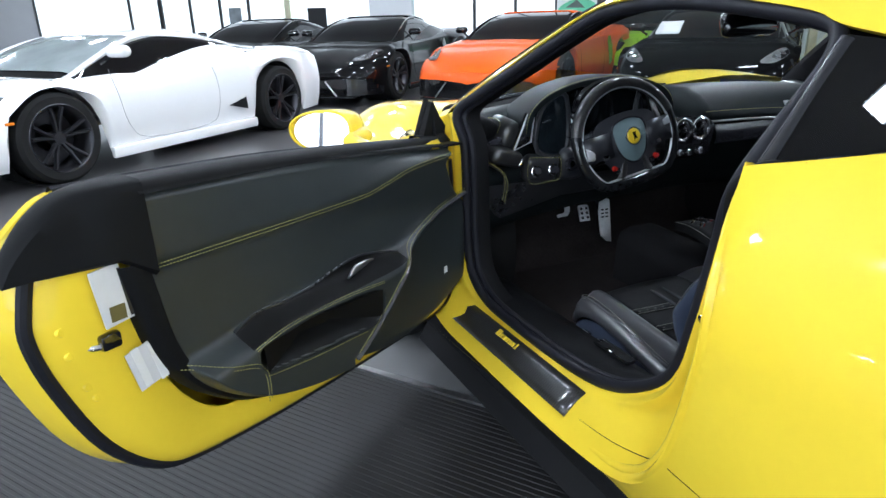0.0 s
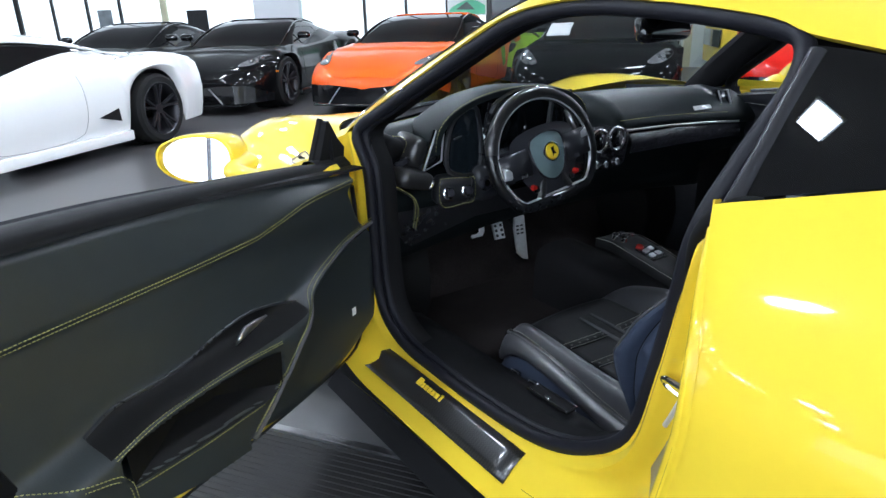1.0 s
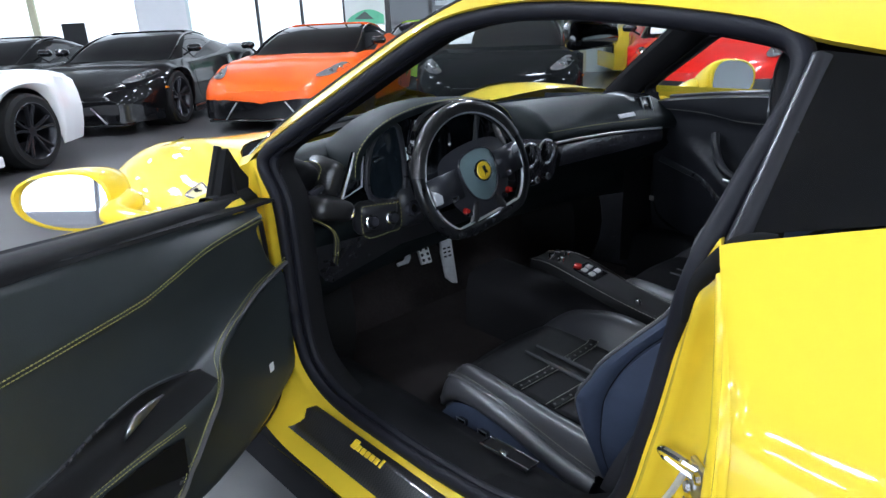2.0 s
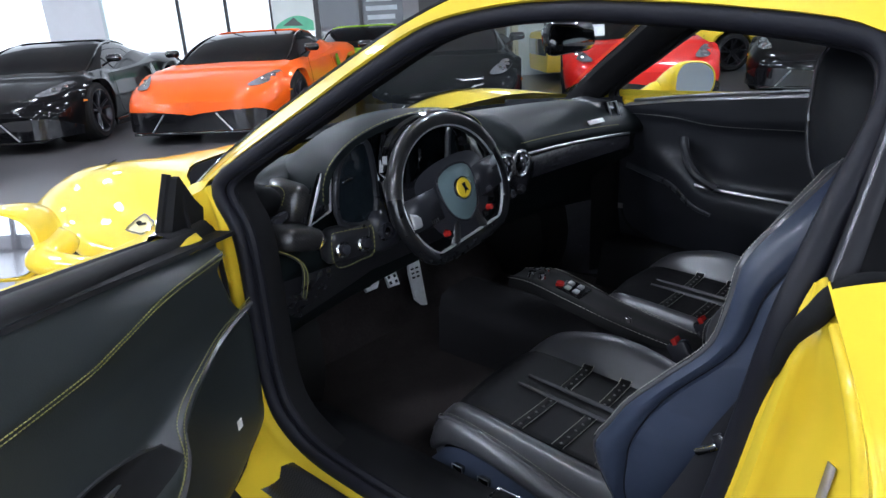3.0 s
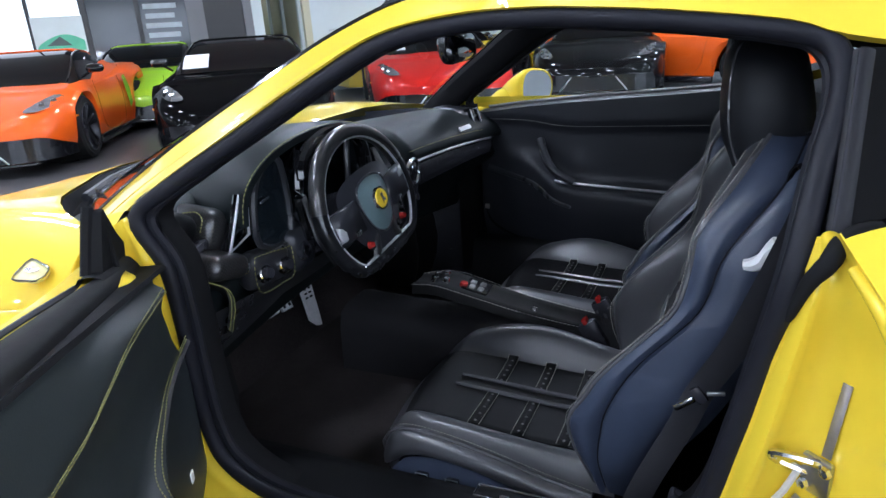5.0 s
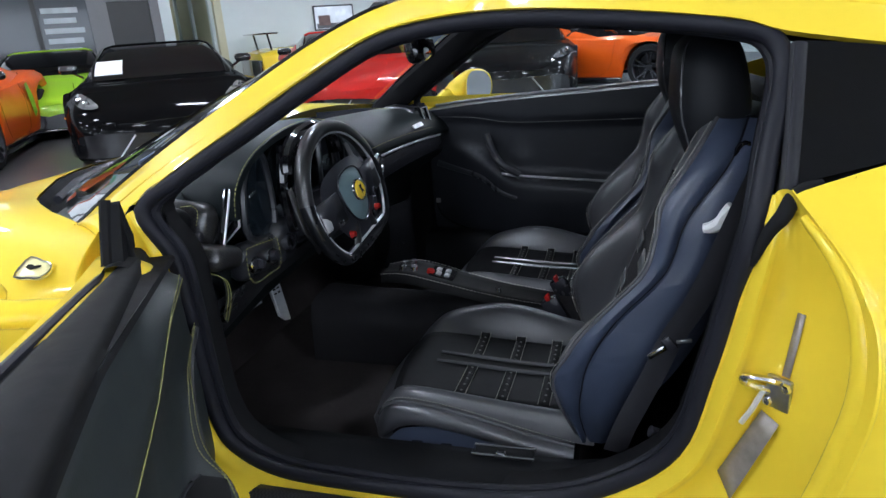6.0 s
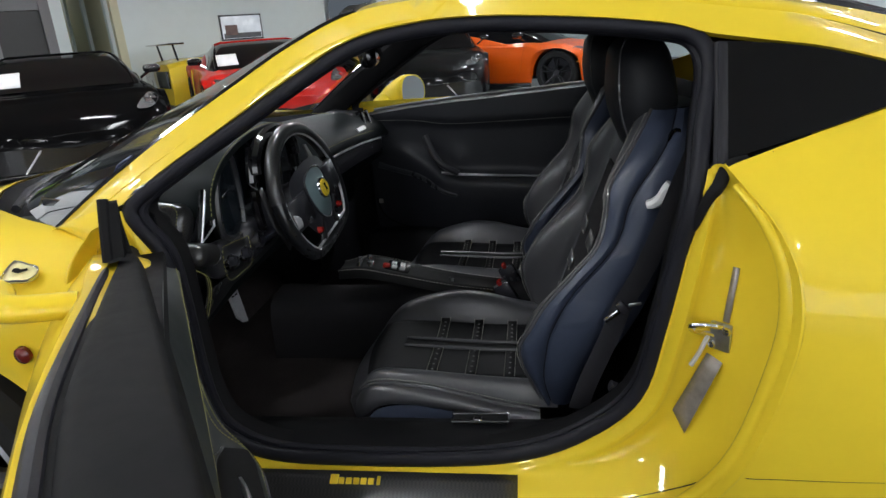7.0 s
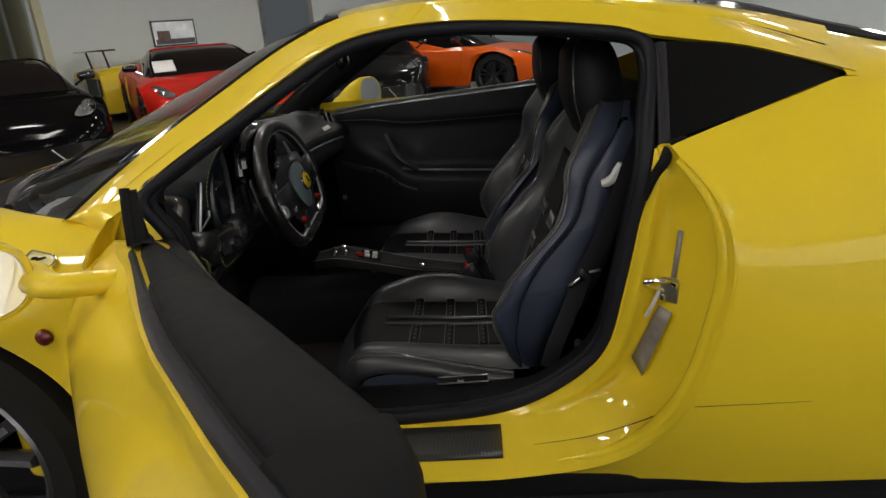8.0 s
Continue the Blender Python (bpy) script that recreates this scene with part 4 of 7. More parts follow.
for s in (-1, 1):
    up = 0.034 if s > 0 else 0.0
    hl = [V(s * x * 0.98, y, zf(y) + 0.006 + up * math.exp(-((x - 0.74) / 0.15) ** 2) - 0.09 * max(0, (x - 0.74) / 0.165) ** 2) for x, y in ((0.78, -0.08), (0.70, 0.04), (0.66, 0.28), (0.7, 0.36), (0.77, 0.26), (0.83, 0.06))]
    part("headlight", disc(cr(hl, 3, True), sum(hl, V(0, 0, 0)) / 6 + V(0, 0, 0.012), rings=3), SCREEN, CAR, "long swept headlight")
    SM = frame_of((s * 0.45, -0.2, 0.87), (s * 0.884, -0.512, 0.856 + up * 0.4), (0, 1, 0))
    sh = [SM @ V(x, y * s, 0) for x, y in ((-0.03, 0.0), (-0.022, -0.016), (-0.004, -0.02), (0.022, -0.024), (0.026, 0.0), (0.022, 0.024), (-0.004, 0.02), (-0.022, 0.016))]
    sh = cr(sh, 2, True)
    wsd = part("wing_shield", disc(sh, SM @ V(0, 0, 0.003), rings=3), BADGE_BLEACHED, CAR, "yellow enamel shield on the front wing, bleached as if overexposed", mods=(("SOLIDIFY", (0.006, -1)),))
    fig = [SM @ V(x, y * s, 0.0055) for x, y in ((0.013, -0.003), (0.012, 0.004), (0.004, 0.006), (0.0, 0.003), (-0.01, 0.008), (-0.014, 0.004), (-0.006, -0.002), (0.0, -0.006), (0.007, -0.005))]
    part("shield_mark", disc(fig, SM @ V(0, 0, 0.0055), rings=2), GLOSS, wsd)
    part("shield_rim", tube([p + SM.to_3x3() @ V(0, 0, 0.001) for p in sh], 0.002, 5, True), CHROME, wsd)
    part("side_marker", lathe([(0.0, 0.009), (0.01, 0.0075), (0.016, 0.003), (0.0175, -0.004)], 16, frame_of((s, 0, 0), (s * 0.932, -0.512, 0.715))), RED_LENS, CAR, "small amber-red side lamp")
# black cowl between bonnet and glass, with wipers
rows = []
for x in [lerp(-0.80, 0.80, i / 28) for i in range(29)]:
    a = abs(x)
    g = WS[0][0].lerp(WS[0][-1], (x + 0.768) / 1.536)
    gy = -0.508 + 0.50 * (1 - min(1, (x / 0.768) ** 2))
    rows.append([V(x, back_y(a) - 0.004, lerp(zc(back_y(a)), zf(back_y(a)), math.exp(-((a - 0.74) / 0.17) ** 2) if a < 0.74 else 1) - 0.004), V(x, lerp(back_y(a), gy, 0.25), 0.862), V(x, lerp(back_y(a), gy, 0.75), 0.85), V(x, gy - 0.03, 0.872)])
part("cowl", grid(rows), DULL, CAR, "black scuttle panel below the windscreen")
for x0, x1 in ((-0.52, 0.1), (0.05, 0.42)):
    arm = [V(lerp(x0, x1, t), -0.508 + 0.50 * (1 - (lerp(x0, x1, t) / 0.768) ** 2) + 0.03 - 0.10 * t, lerp(0.882, 0.91, t)) for t in (0, 0.25, 0.5, 0.75, 1)]
    part("wiper", tube(arm, lambda f: 0.011 - 0.005 * f, 6), PLASTIC, CAR, "black windscreen wiper")
part("inspection_sticker", rbox((0.035, 0.04, 0.0015), (-0.662, -0.607, 1.005), 0, rot=(-28, -22, -30)), mat("blue_white_sticker", (0.35, 0.4, 0.6), 0.5, var=0.3, scale=120), CAR)

# sill plate with a raised yellow nameplate drawn as plain strokes
plate = []
for y in [lerp(-0.80, -1.385, i / 12) for i in range(13)]:
    e = 0.012 if y in (-0.80,) else 0.0
    plate.append([V(-0.832, y, 0.402), V(-0.85, y, 0.395), V(-0.878, y, 0.374), V(-0.893, y, 0.362)])
pl = part("sill_plate", grid(plate), CARBON, CAR, "carbon fibre sill plate", mods=(("SOLIDIFY", (0.006, 0)),))
for k, (w, h, up) in enumerate(((0.017, 0.02, 0.0), (0.011, 0.013, -0.003), (0.012, 0.013, -0.003), (0.012, 0.013, -0.003), (0.012, 0.013, -0.003), (0.012, 0.013, -0.003), (0.007, 0.018, -0.001))):
    y = -1.028 - 0.0148 * k
    part("name_bar", rbox((0.0036, w, h), (-0.851 + up * 0.85, y, 0.3985 + up * 0.5), 0.001, 1, rot=(0, 61, 0)), BADGE, pl, "plain yellow bar" if k == 0 else "")

part("panel_gap", tube(cr([V(-0.926, -1.718, 0.514), V(-0.936, -1.728, 0.509), V(-0.952, -1.748, 0.504), V(-0.9612, -1.808, 0.509), V(-0.9707, -1.886, 0.515), V(-0.974, -1.96, 0.518)], 6), lambda f: 0.0009 - 0.0006 * f, 5), RUBBER, CAR, "thin dark panel gap")
part("jamb_seam", tube(cr([V(-0.928, -1.722, 0.503), V(-0.916, -1.700, 0.470), V(-0.906, -1.655, 0.442), V(-0.902, -1.56, 0.412), V(-0.902, -1.45, 0.398)], 6), lambda f: 0.0016 - 0.0012 * f, 6), RUBBER, CAR, "fine seam across the jamb")
# striker, label and strip on the rear jamb
st = part("striker", tube(cr([V(-0.843, -1.742, 0.714), V(-0.848, -1.722, 0.722), V(-0.846, -1.70, 0.724), V(-0.842, -1.684, 0.721), V(-0.838, -1.686, 0.712), V(-0.836, -1.70, 0.705), V(-0.834, -1.724, 0.697)], 5), 0.0055, 8), CHROME, CAR, "chrome door striker")
part("striker_plate", rbox((0.008, 0.036, 0.05), (-0.8425, -1.731, 0.70), 0.003, 2, rot=(0, 0, -42)), ALU, st)
part("striker_pin", tube([V(-0.838, -1.712, 0.70), V(-0.838, -1.70, 0.668), V(-0.835, -1.688, 0.642)], 0.0042, 8), PEDAL, st)
for dy, dz in ((-0.009, 0.015), (0.009, -0.015)):
    part("striker_bolt", lathe([(0.0, 0.006), (0.006, 0.005), (0.008, 0.0)], 6, frame_of((-0.7, 0.7, 0), (-0.847 + 0.9 * dy, -1.728 + dy, 0.70 + dz))), CHROME, st)
lab = [[lerp(V(-0.821, -1.667, 0.546), V(-0.832, -1.716, 0.666), t), lerp(V(-0.829, -1.675, 0.53), V(-0.8415, -1.7255, 0.662), t), lerp(V(-0.8435, -1.684, 0.513), V(-0.8545, -1.7355, 0.658), t)] for t in [i / 6 for i in range(7)]]
part("jamb_label", grid([[p + V(-0.003, 0.003, 0) for p in r] for r in lab]), FOIL, CAR, "worn silver service label on the jamb", mods=(("SOLIDIFY", (0.0012, 0)),))
part("jamb_strip", grid([[lerp(V(-0.8425, -1.7375, 0.726), V(-0.841, -1.748, 0.822), t) + V(0.004 * k, 0.004 * k, 0) for k in (1, -1)] for t in (0, 0.5, 1)]), FOIL, CAR, "narrow silver strip on the jamb", mods=(("SOLIDIFY", (0.0012, 0)),))


# ---- the open driver's door ----
DOOR_O, DOOR_A = V(-0.867, -0.797, 0), radians(-58.7)
DU, DN = V(math.sin(DOOR_A), -math.cos(DOOR_A), 0), V(math.cos(DOOR_A), math.sin(DOOR_A), 0)


def dd(u, w, z):
    """A place on the door: u from the hinge to its free end, w from the inner face outwards, z height; it lifts as it swings."""
    return DOOR_O + DU * (u * 1.024) - DN * w + V(0, 0, z + 0.042 * u * (1.21 - z))


SKIN = [(-0.05, 0.875), (0.1, 0.895), (0.35, 0.918), (0.65, 0.94), (0.9, 0.955), (1.0, 0.957), (1.05, 0.93), (1.09, 0.885), (1.115, 0.80), (1.121, 0.74), (1.10, 0.638), (1.045, 0.49), (0.965, 0.392),
        (0.88, 0.36), (0.68, 0.345), (0.43, 0.342), (0.15, 0.348), (-0.02, 0.37), (-0.06, 0.45), (-0.07, 0.65)]
skin_s = cr([(u, 0, z) for u, z in SKIN], 4, True)


WO = curve1([(-0.07, 0.1), (0.0, 0.105), (0.3, 0.112), (0.6, 0.114), (0.76, 0.103), (0.865, 0.094), (0.93, 0.086), (1.0, 0.08)])


def belly(u, z):
    """How far out the outer skin stands: little at the belt and the free end, most low down at the front."""
    up = max(0.0, min(1.0, (0.905 - z) / 0.2))
    dn = max(0.0, min(1.0, (z - 0.28) / 0.2))
    return WO(u) + 0.003 + lerp(0.13, 0.045, max(0, min(1, u))) * math.sin(up * math.pi / 2) * (0.75 + 0.25 * math.sin(dn * math.pi / 2))


sk = []
for f in [(i + 1) / 12 for i in range(12)]:
    sk.append([dd(lerp(0.53, p.x, f), belly(lerp(0.53, p.x, f), lerp(0.66, p.z, f)) + 0.012 * (1 - f), lerp(0.66, p.z, f)) for p in skin_s])
bm = grid(sk, close_v=True)
cap(bm, sk[0])
bmesh.ops.remove_doubles(bm, verts=bm.verts, dist=1e-6)
DOOR = part("door", bm, YELLOW, CAR, "open driver's door with a yellow outer skin", smooth=60)
# scooped light-catcher of the outer skin is a soft swelling below the belt
PANEL_TOP = curve1([(-0.07, 0.87), (0.0, 0.876), (0.24, 0.9), (0.6, 0.934), (0.94, 0.955), (1.0, 0.957)])
PANEL_LOW = curve1([(-0.065, 0.47), (-0.03, 0.45), (0.05, 0.42), (0.118, 0.40), (0.2, 0.387), (0.305, 0.384), (0.4, 0.397), (0.49, 0.42), (0.63, 0.439), (0.749, 0.474), (0.823, 0.524), (0.875, 0.586), (0.905, 0.655), (0.922, 0.74), (0.93, 0.82)])
# yellow inner frame: rim, step with a seal, then the pressed inner face
c = V(0.5, 0, 0.68)
ring = []
for f, w, k in ((1.0, 0.11, 1), (0.996, 0.096, 0.95), (0.984, 0.088, 0.7), (0.972, 0.06, 0.3), (0.93, 0.035, 0), (0.88, 0.02, 0), (0.80, 0.016, 0), (0.7, 0.03, 0)):
    ring.append([dd(c.x + (p.x - c.x) * f, w + k * (belly(p.x, p.z) - 0.108) if k else w, c.z + (p.z - c.z) * f) for p in skin_s])
part("door_frame", grid(ring, close_v=True), YELLOW, DOOR, "yellow painted inner door frame", smooth=60)
seal = [dd(c.x + (p.x - c.x) * 0.95, 0.043, c.z + (p.z - c.z) * 0.925) for p in skin_s]
part("door_edge_seal", tube(seal[6:], 0.012, 8, flat=0.9, up=DN), RUBBER, DOOR, "black rubber seal along the door edge")


def relief(u, z):
    """How far the trim stands proud of the door's inner face (towards the cabin)."""
    line = curve1([(-0.07, 0.855), (0.06, 0.852), (0.2, 0.846), (0.3, 0.828), (0.38, 0.816), (0.93, 0.815)])(u)
    up = 1 / (1 + math.exp(-(z - line) / 0.006))
    lean = max(0.0, min(1.0, (z - line) / max(0.02, PANEL_TOP(u) - line)))
    w = 0.004 + 0.012 * up - max(0.0, 0.061 - 0.07 * u) * lean
    # armrest: a shelf that runs forward and up into the front of the door
    d = z - ARM(u)
    shelf = max(0.0, min(1.0, (u - 0.02) / 0.3)) * max(0.0, min(1.0, (0.93 - u) / 0.07))
    w += 0.062 * shelf / (1 + math.exp(max(-40.0, min(40.0, d / 0.006))))
    # broad hollow above the armrest towards the front
    w -= 0.016 * math.exp(-((u - 0.2) / 0.2) ** 2 - ((z - 0.74) / 0.06) ** 2)
    # map pocket below the armrest
    inside = max(0.0, min(1.0, (z - POCKET_LO(u)) / 0.016)) * max(0.0, min(1.0, (POCKET_HI(u) - z) / 0.016)) * max(0.0, min(1.0, (u - 0.40) / 0.03)) * max(0.0, min(1.0, (0.765 - u) / 0.02))
    w -= 0.07 * inside
    # front kick area set back behind the trim line
    if u < 0.511:
        w -= (0.012 + 0.06 * shelf) / (1 + math.exp((z - CUT(u) + 0.006) / 0.005))
    return w


TRIM_START = curve1([(0.5, -0.065), (0.69, -0.065), (0.74, -0.012), (0.80, 0.02), (0.83, 0.03), (0.85, 0.01), (0.9, 0.004)])
ARM = curve1([(-0.07, 0.735), (0.118, 0.692), (0.265, 0.652), (0.348, 0.641), (0.45, 0.639), (0.625, 0.637), (0.70, 0.633), (0.786, 0.614), (0.88, 0.60)])
POCKET_LO = curve1([(0.36, 0.55), (0.45, 0.527), (0.52, 0.53), (0.62, 0.537), (0.71, 0.547), (0.78, 0.557)])
POCKET_HI = curve1([(0.36, 0.575), (0.42, 0.6), (0.5, 0.612), (0.62, 0.615), (0.74, 0.605), (0.78, 0.59)])
CUT = curve1([(-0.07, 0.725), (-0.015, 0.716), (0.066, 0.70), (0.125, 0.683), (0.19, 0.664), (0.25, 0.642), (0.29, 0.618), (0.34, 0.583), (0.383, 0.545), (0.45, 0.493), (0.511, 0.452)])
rows = []
for i in range(181):
    u = lerp(-0.065, 0.93, i / 180)
    lo, hi = PANEL_LOW(u), PANEL_TOP(u)
    r = []
    for j in range(150):
        v = j / 149
        z = lerp(lo, hi, v)
        edge = min(v, 1 - v) * (hi - lo)
        e2 = min(u + 0.065, 0.93 - u)
        soft = min(1.0, edge / 0.02) ** 0.5 * min(1.0, max(0.0, e2) / 0.02) ** 0.5
        keep = TRIM_START(z) + 0.065
        r.append(dd(u + keep * (1 - i / 180) ** 5, 0.012 - (0.012 + relief(u, z)) * soft, z))
    rows.append(r)
pk = [(lerp(0.41, 0.755, i / 12), 0) for i in range(13)]
pk = [(u, POCKET_LO(u) - 0.005, -1) for u, _ in pk] + [(u, POCKET_HI(u) + 0.005, 1) for u, _ in reversed(pk)]
# near-black cover over the pocket; its colour stands for depth and shade
part("map_pocket", disc([dd(u, -max(relief(u, z), relief(u, z + side * 0.006)) - 0.004, z) for u, z, side in pk], dd(0.58, 0.0, 0.575), rings=4), NEAR_BLACK, DOOR, "near-black sheet drawn as the map pocket's hollow")
part("door_trim", grid(rows), LEATHER_DOOR, DOOR, "black leather door trim with yellow stitching", smooth=60)
# rounded black edge where the trim meets the painted end of the door
edge = cr([(0.935, 0, 0.83), (0.922, 0, 0.74), (0.905, 0, 0.655), (0.875, 0, 0.586), (0.823, 0, 0.524), (0.749, 0, 0.474), (0.63, 0, 0.439), (0.49, 0, 0.43)], 6)
rows = []
for i, p in enumerate(edge):
    t = (edge[min(i + 1, len(edge) - 1)] - edge[max(i - 1, 0)]).normalized()
    n = V(-t.z, 0, t.x) if -t.z > 0 or t.x < 0 else V(t.z, 0, -t.x)
    n = n if n.dot(p - V(0.45, 0, 0.7)) > 0 else -n
    k = 1 - 0.6 * i / (len(edge) - 1)
    rows.append([dd(p.x + n.x * o * k, w, p.z + n.z * o * k) for o, w in ((-0.03, 0.004), (-0.022, -0.008), (-0.008, -0.012), (0.010, -0.009), (0.021, 0.002), (0.025, 0.03))])
part("trim_edge", grid(rows), CAPMAT, DOOR, "rounded black edge of the trim")
# top cap with the window slot
cap_rows, scraper = [], []
for i in range(31):
    u = lerp(-0.06, 0.915, i / 30)
    z, o = PANEL_TOP(u), WO(u)
    g = o - 0.022
    wi = 0.045 - 0.07 * u
    cap_rows.append([dd(u, min(wi, 0.012) - 0.004, z - 0.008), dd(u, min(wi, 0.012), z - 0.002), dd(u, wi, z - 0.001), dd(u, wi + 0.003, z + 0.006), dd(u, wi + 0.010, z + 0.012), dd(u, lerp(wi + 0.010, g, 0.4), z + 0.0145), dd(u, lerp(wi + 0.010, g, 0.8), z + 0.012), dd(u, g - 0.004, z + 0.007), dd(u, g - 0.001, z + 0.003), dd(u, g + 0.006, z + 0.003)])
for i in range(34):
    u = lerp(-0.04, 1.0, i / 33)
    z, o = PANEL_TOP(u), WO(u)
    g = o - 0.022
    scraper.append([dd(u, g + 0.003, z - 0.002), dd(u, g + 0.005, z + 0.007), dd(u, g + 0.010, z + 0.0105), dd(u, o - 0.006, z + 0.009), dd(u, o, z + 0.003), dd(u, o + 0.001, z - 0.006)])
part("door_cap", grid(cap_rows), CAPMAT, DOOR, "black leather cap along the window slot")
part("window_scraper", grid(scraper), RUBBER, DOOR, "black rubber window scraper")
# black corner trim at the free end
corner = []
for i in range(17):
    t = i / 16
    u = lerp(0.905, 1.108, t)
    top_z = curve1([(0.9, 0.958), (1.0, 0.958), (1.05, 0.932), (1.09, 0.887), (1.108, 0.852)])(u) + 0.003 - 0.016 * t
    low_z = lerp(0.80, 0.838, min(1, t * 4))
    dent = 0.014 * math.exp(-((u - 1.0) / 0.03) ** 2)
    lean = 0.022 * (1 - t)
    col = [dd(u, lerp(-0.024, 0.03, t ** 1.4) + (dent + 0.2 * lean) * q + (0.012 if q == 0 else 0), lerp(low_z, top_z, q)) for q in (0, 0.06, 0.25, 0.5, 0.75, 0.94)]
    w_in = lerp(-0.020, 0.036, t ** 1.4) + dent
    corner.append(col + [dd(u, w_in + 0.003, top_z + 0.003), dd(u, w_in + 0.010, top_z + 0.008), dd(u, lerp(w_in, WO(u), 0.5), top_z + 0.010), dd(u, WO(u) - 0.016, top_z + 0.006), dd(u, WO(u) - 0.008, top_z - 0.004)])
part("corner_trim", grid(corner), CAPMAT, DOOR, "black corner trim at the door's end")

# stitching and seams
line = curve1([(-0.07, 0.855), (0.06, 0.852), (0.2, 0.846), (0.3, 0.828), (0.38, 0.816), (0.93, 0.815)])
for off in (0.003, -0.005):
    stitches([dd(u, -relief(u, line(u) + off) - 0.001, line(u) + off) for u in [lerp(0.02, 0.91, i / 80) for i in range(81)]], DOOR, size=0.0011, gap=0.0065)
for off in (0.010, 0.016):
    stitches([dd(u, -relief(u, CUT(u) + off) - 0.001, CUT(u) + off) for u in [lerp(-0.05, 0.5, i / 60) for i in range(61)]], DOOR, size=0.0011, gap=0.0065)
part("trim_piping", tube([dd(u, -relief(u, CUT(u) + 0.012), CUT(u) + 0.003) for u in [lerp(-0.055, 0.505, i / 44) for i in range(45)]], 0.0065, 6), PIPE_L, DOOR, "shiny piping along the trim's lower edge")
low = curve1([(0.47, 0.516), (0.52, 0.519), (0.622, 0.525), (0.713, 0.535), (0.75, 0.54)])
stitches([dd(u, -relief(u, low(u)) - 0.0012, low(u)) for u in [lerp(0.47, 0.75, i / 50) for i in range(51)]], DOOR, size=0.0011, gap=0.0065)
pad = cr([(0.885, 0, 0.612), (0.817, 0, 0.592), (0.775, 0, 0.578), (0.757, 0, 0.56), (0.752, 0, 0.53), (0.753, 0, 0.492)], 6)
for off in (0.0, 0.006):
    stitches([dd(p.x + off, -relief(p.x, p.z) - 0.0012, p.z - off) for p in pad], DOOR, size=0.0011, gap=0.0065)
arm_line = curve1([(0.4, 0.614), (0.5, 0.621), (0.625, 0.622), (0.7, 0.617), (0.77, 0.601)])
for off in (0.0, 0.004):
    stitches([dd(u, -relief(u, arm_line(u) + off) - 0.0012, arm_line(u) + off) for u in [lerp(0.4, 0.77, i / 50) for i in range(51)]], DOOR, size=0.001, gap=0.0065)
# near-black band painted over the armrest slope as the recess's dark hollow, with the pull handle in it
REC = curve1([(0.29, 0.652), (0.36, 0.668), (0.42, 0.676), (0.5, 0.669), (0.567, 0.656), (0.633, 0.651), (0.72, 0.65), (0.775, 0.632)])
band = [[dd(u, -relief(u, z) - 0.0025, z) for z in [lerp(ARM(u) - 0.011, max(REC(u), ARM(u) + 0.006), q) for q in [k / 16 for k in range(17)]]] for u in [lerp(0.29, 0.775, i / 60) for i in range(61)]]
part("handle_recess", grid(band), NEAR_BLACK, DOOR, "near-black band drawn as the handle recess")
part("recess_rim", tube([r[-1] for r in band], 0.003, 5), LEATHER, DOOR)
hd = [dd(0.396, -0.034, 0.669), dd(0.43, -0.038, 0.676), dd(0.462, -0.038, 0.675), dd(0.478, -0.038, 0.664), dd(0.49, -0.040, 0.65)]
part("door_handle", disc(hd, sum(hd, V(0, 0, 0)) / 5 + DN * 0.004, rings=3), ALU, DOOR, "brushed metal door pull", mods=(("SOLIDIFY", (0.004, 0)),))
DM = Matrix(((DU.x, -DN.x, 0, 0), (DU.y, -DN.y, 0, 0), (0, 0, 1, 0), (0, 0, 0, 1)))
part("door_marker", rbox((0.016, 0.004, 0.02), dd(0.041, 0.008, 0.516), 0.001, 1, rot=DM), WHITE_PL, DOOR, "small pale reflector")
# labels, latch and rubber plugs on the yellow end
part("door_label", rbox((0.05, 0.003, 0.1), dd(0.972, 0.010, 0.782), 0.0005, 1, rot=DM @ pose(0, 0, 0, 0, 6, 0)), LABEL, DOOR, "silver label with a dark square")
part("label_mark", rbox((0.026, 0.003, 0.026), dd(0.968, 0.0085, 0.75), 0, rot=DM), mat("label_ink", (0.12, 0.1, 0.03), 0.5, var=0.2), DOOR)
part("label_bar", rbox((0.006, 0.003, 0.085), dd(0.95, 0.0085, 0.782), 0, rot=DM @ pose(0, 0, 0, 0, 6, 0)), PLASTIC, DOOR)
part("door_label", rbox((0.062, 0.003, 0.078), dd(0.935, 0.010, 0.636), 0.0005, 1, rot=DM @ pose(0, 0, 0, 0, 12, 0)), LABEL, DOOR, "silver striped label")
for k in (-0.016, 0.014):
    part("label_stripe", rbox((0.014, 0.003, 0.076), dd(0.935 + k, 0.0085, 0.636), 0, rot=DM @ pose(0, 0, 0, 0, 12, 0)), WHITE_PL, DOOR)
part("door_latch", rbox((0.035, 0.02, 0.028), dd(0.988, 0.014, 0.705), 0.006, 2, rot=DM), GLOSS, DOOR, "black latch opening")
part("latch_hook", tube([dd(1.03, 0.03, 0.70), dd(1.0, 0.012, 0.70), dd(0.985, 0.02, 0.715)], 0.006, 6), CHROME, DOOR)
for u, z in ((1.05, 0.745), (1.045, 0.70), (1.0, 0.665), (1.03, 0.635), (0.985, 0.59), (1.02, 0.61)):
    part("door_bolt", lathe([(0.0, 0.006), (0.007, 0.005), (0.01, 0.0)], 10, frame_of(DN, dd(u, 0.026, z))), YELLOW, DOOR)
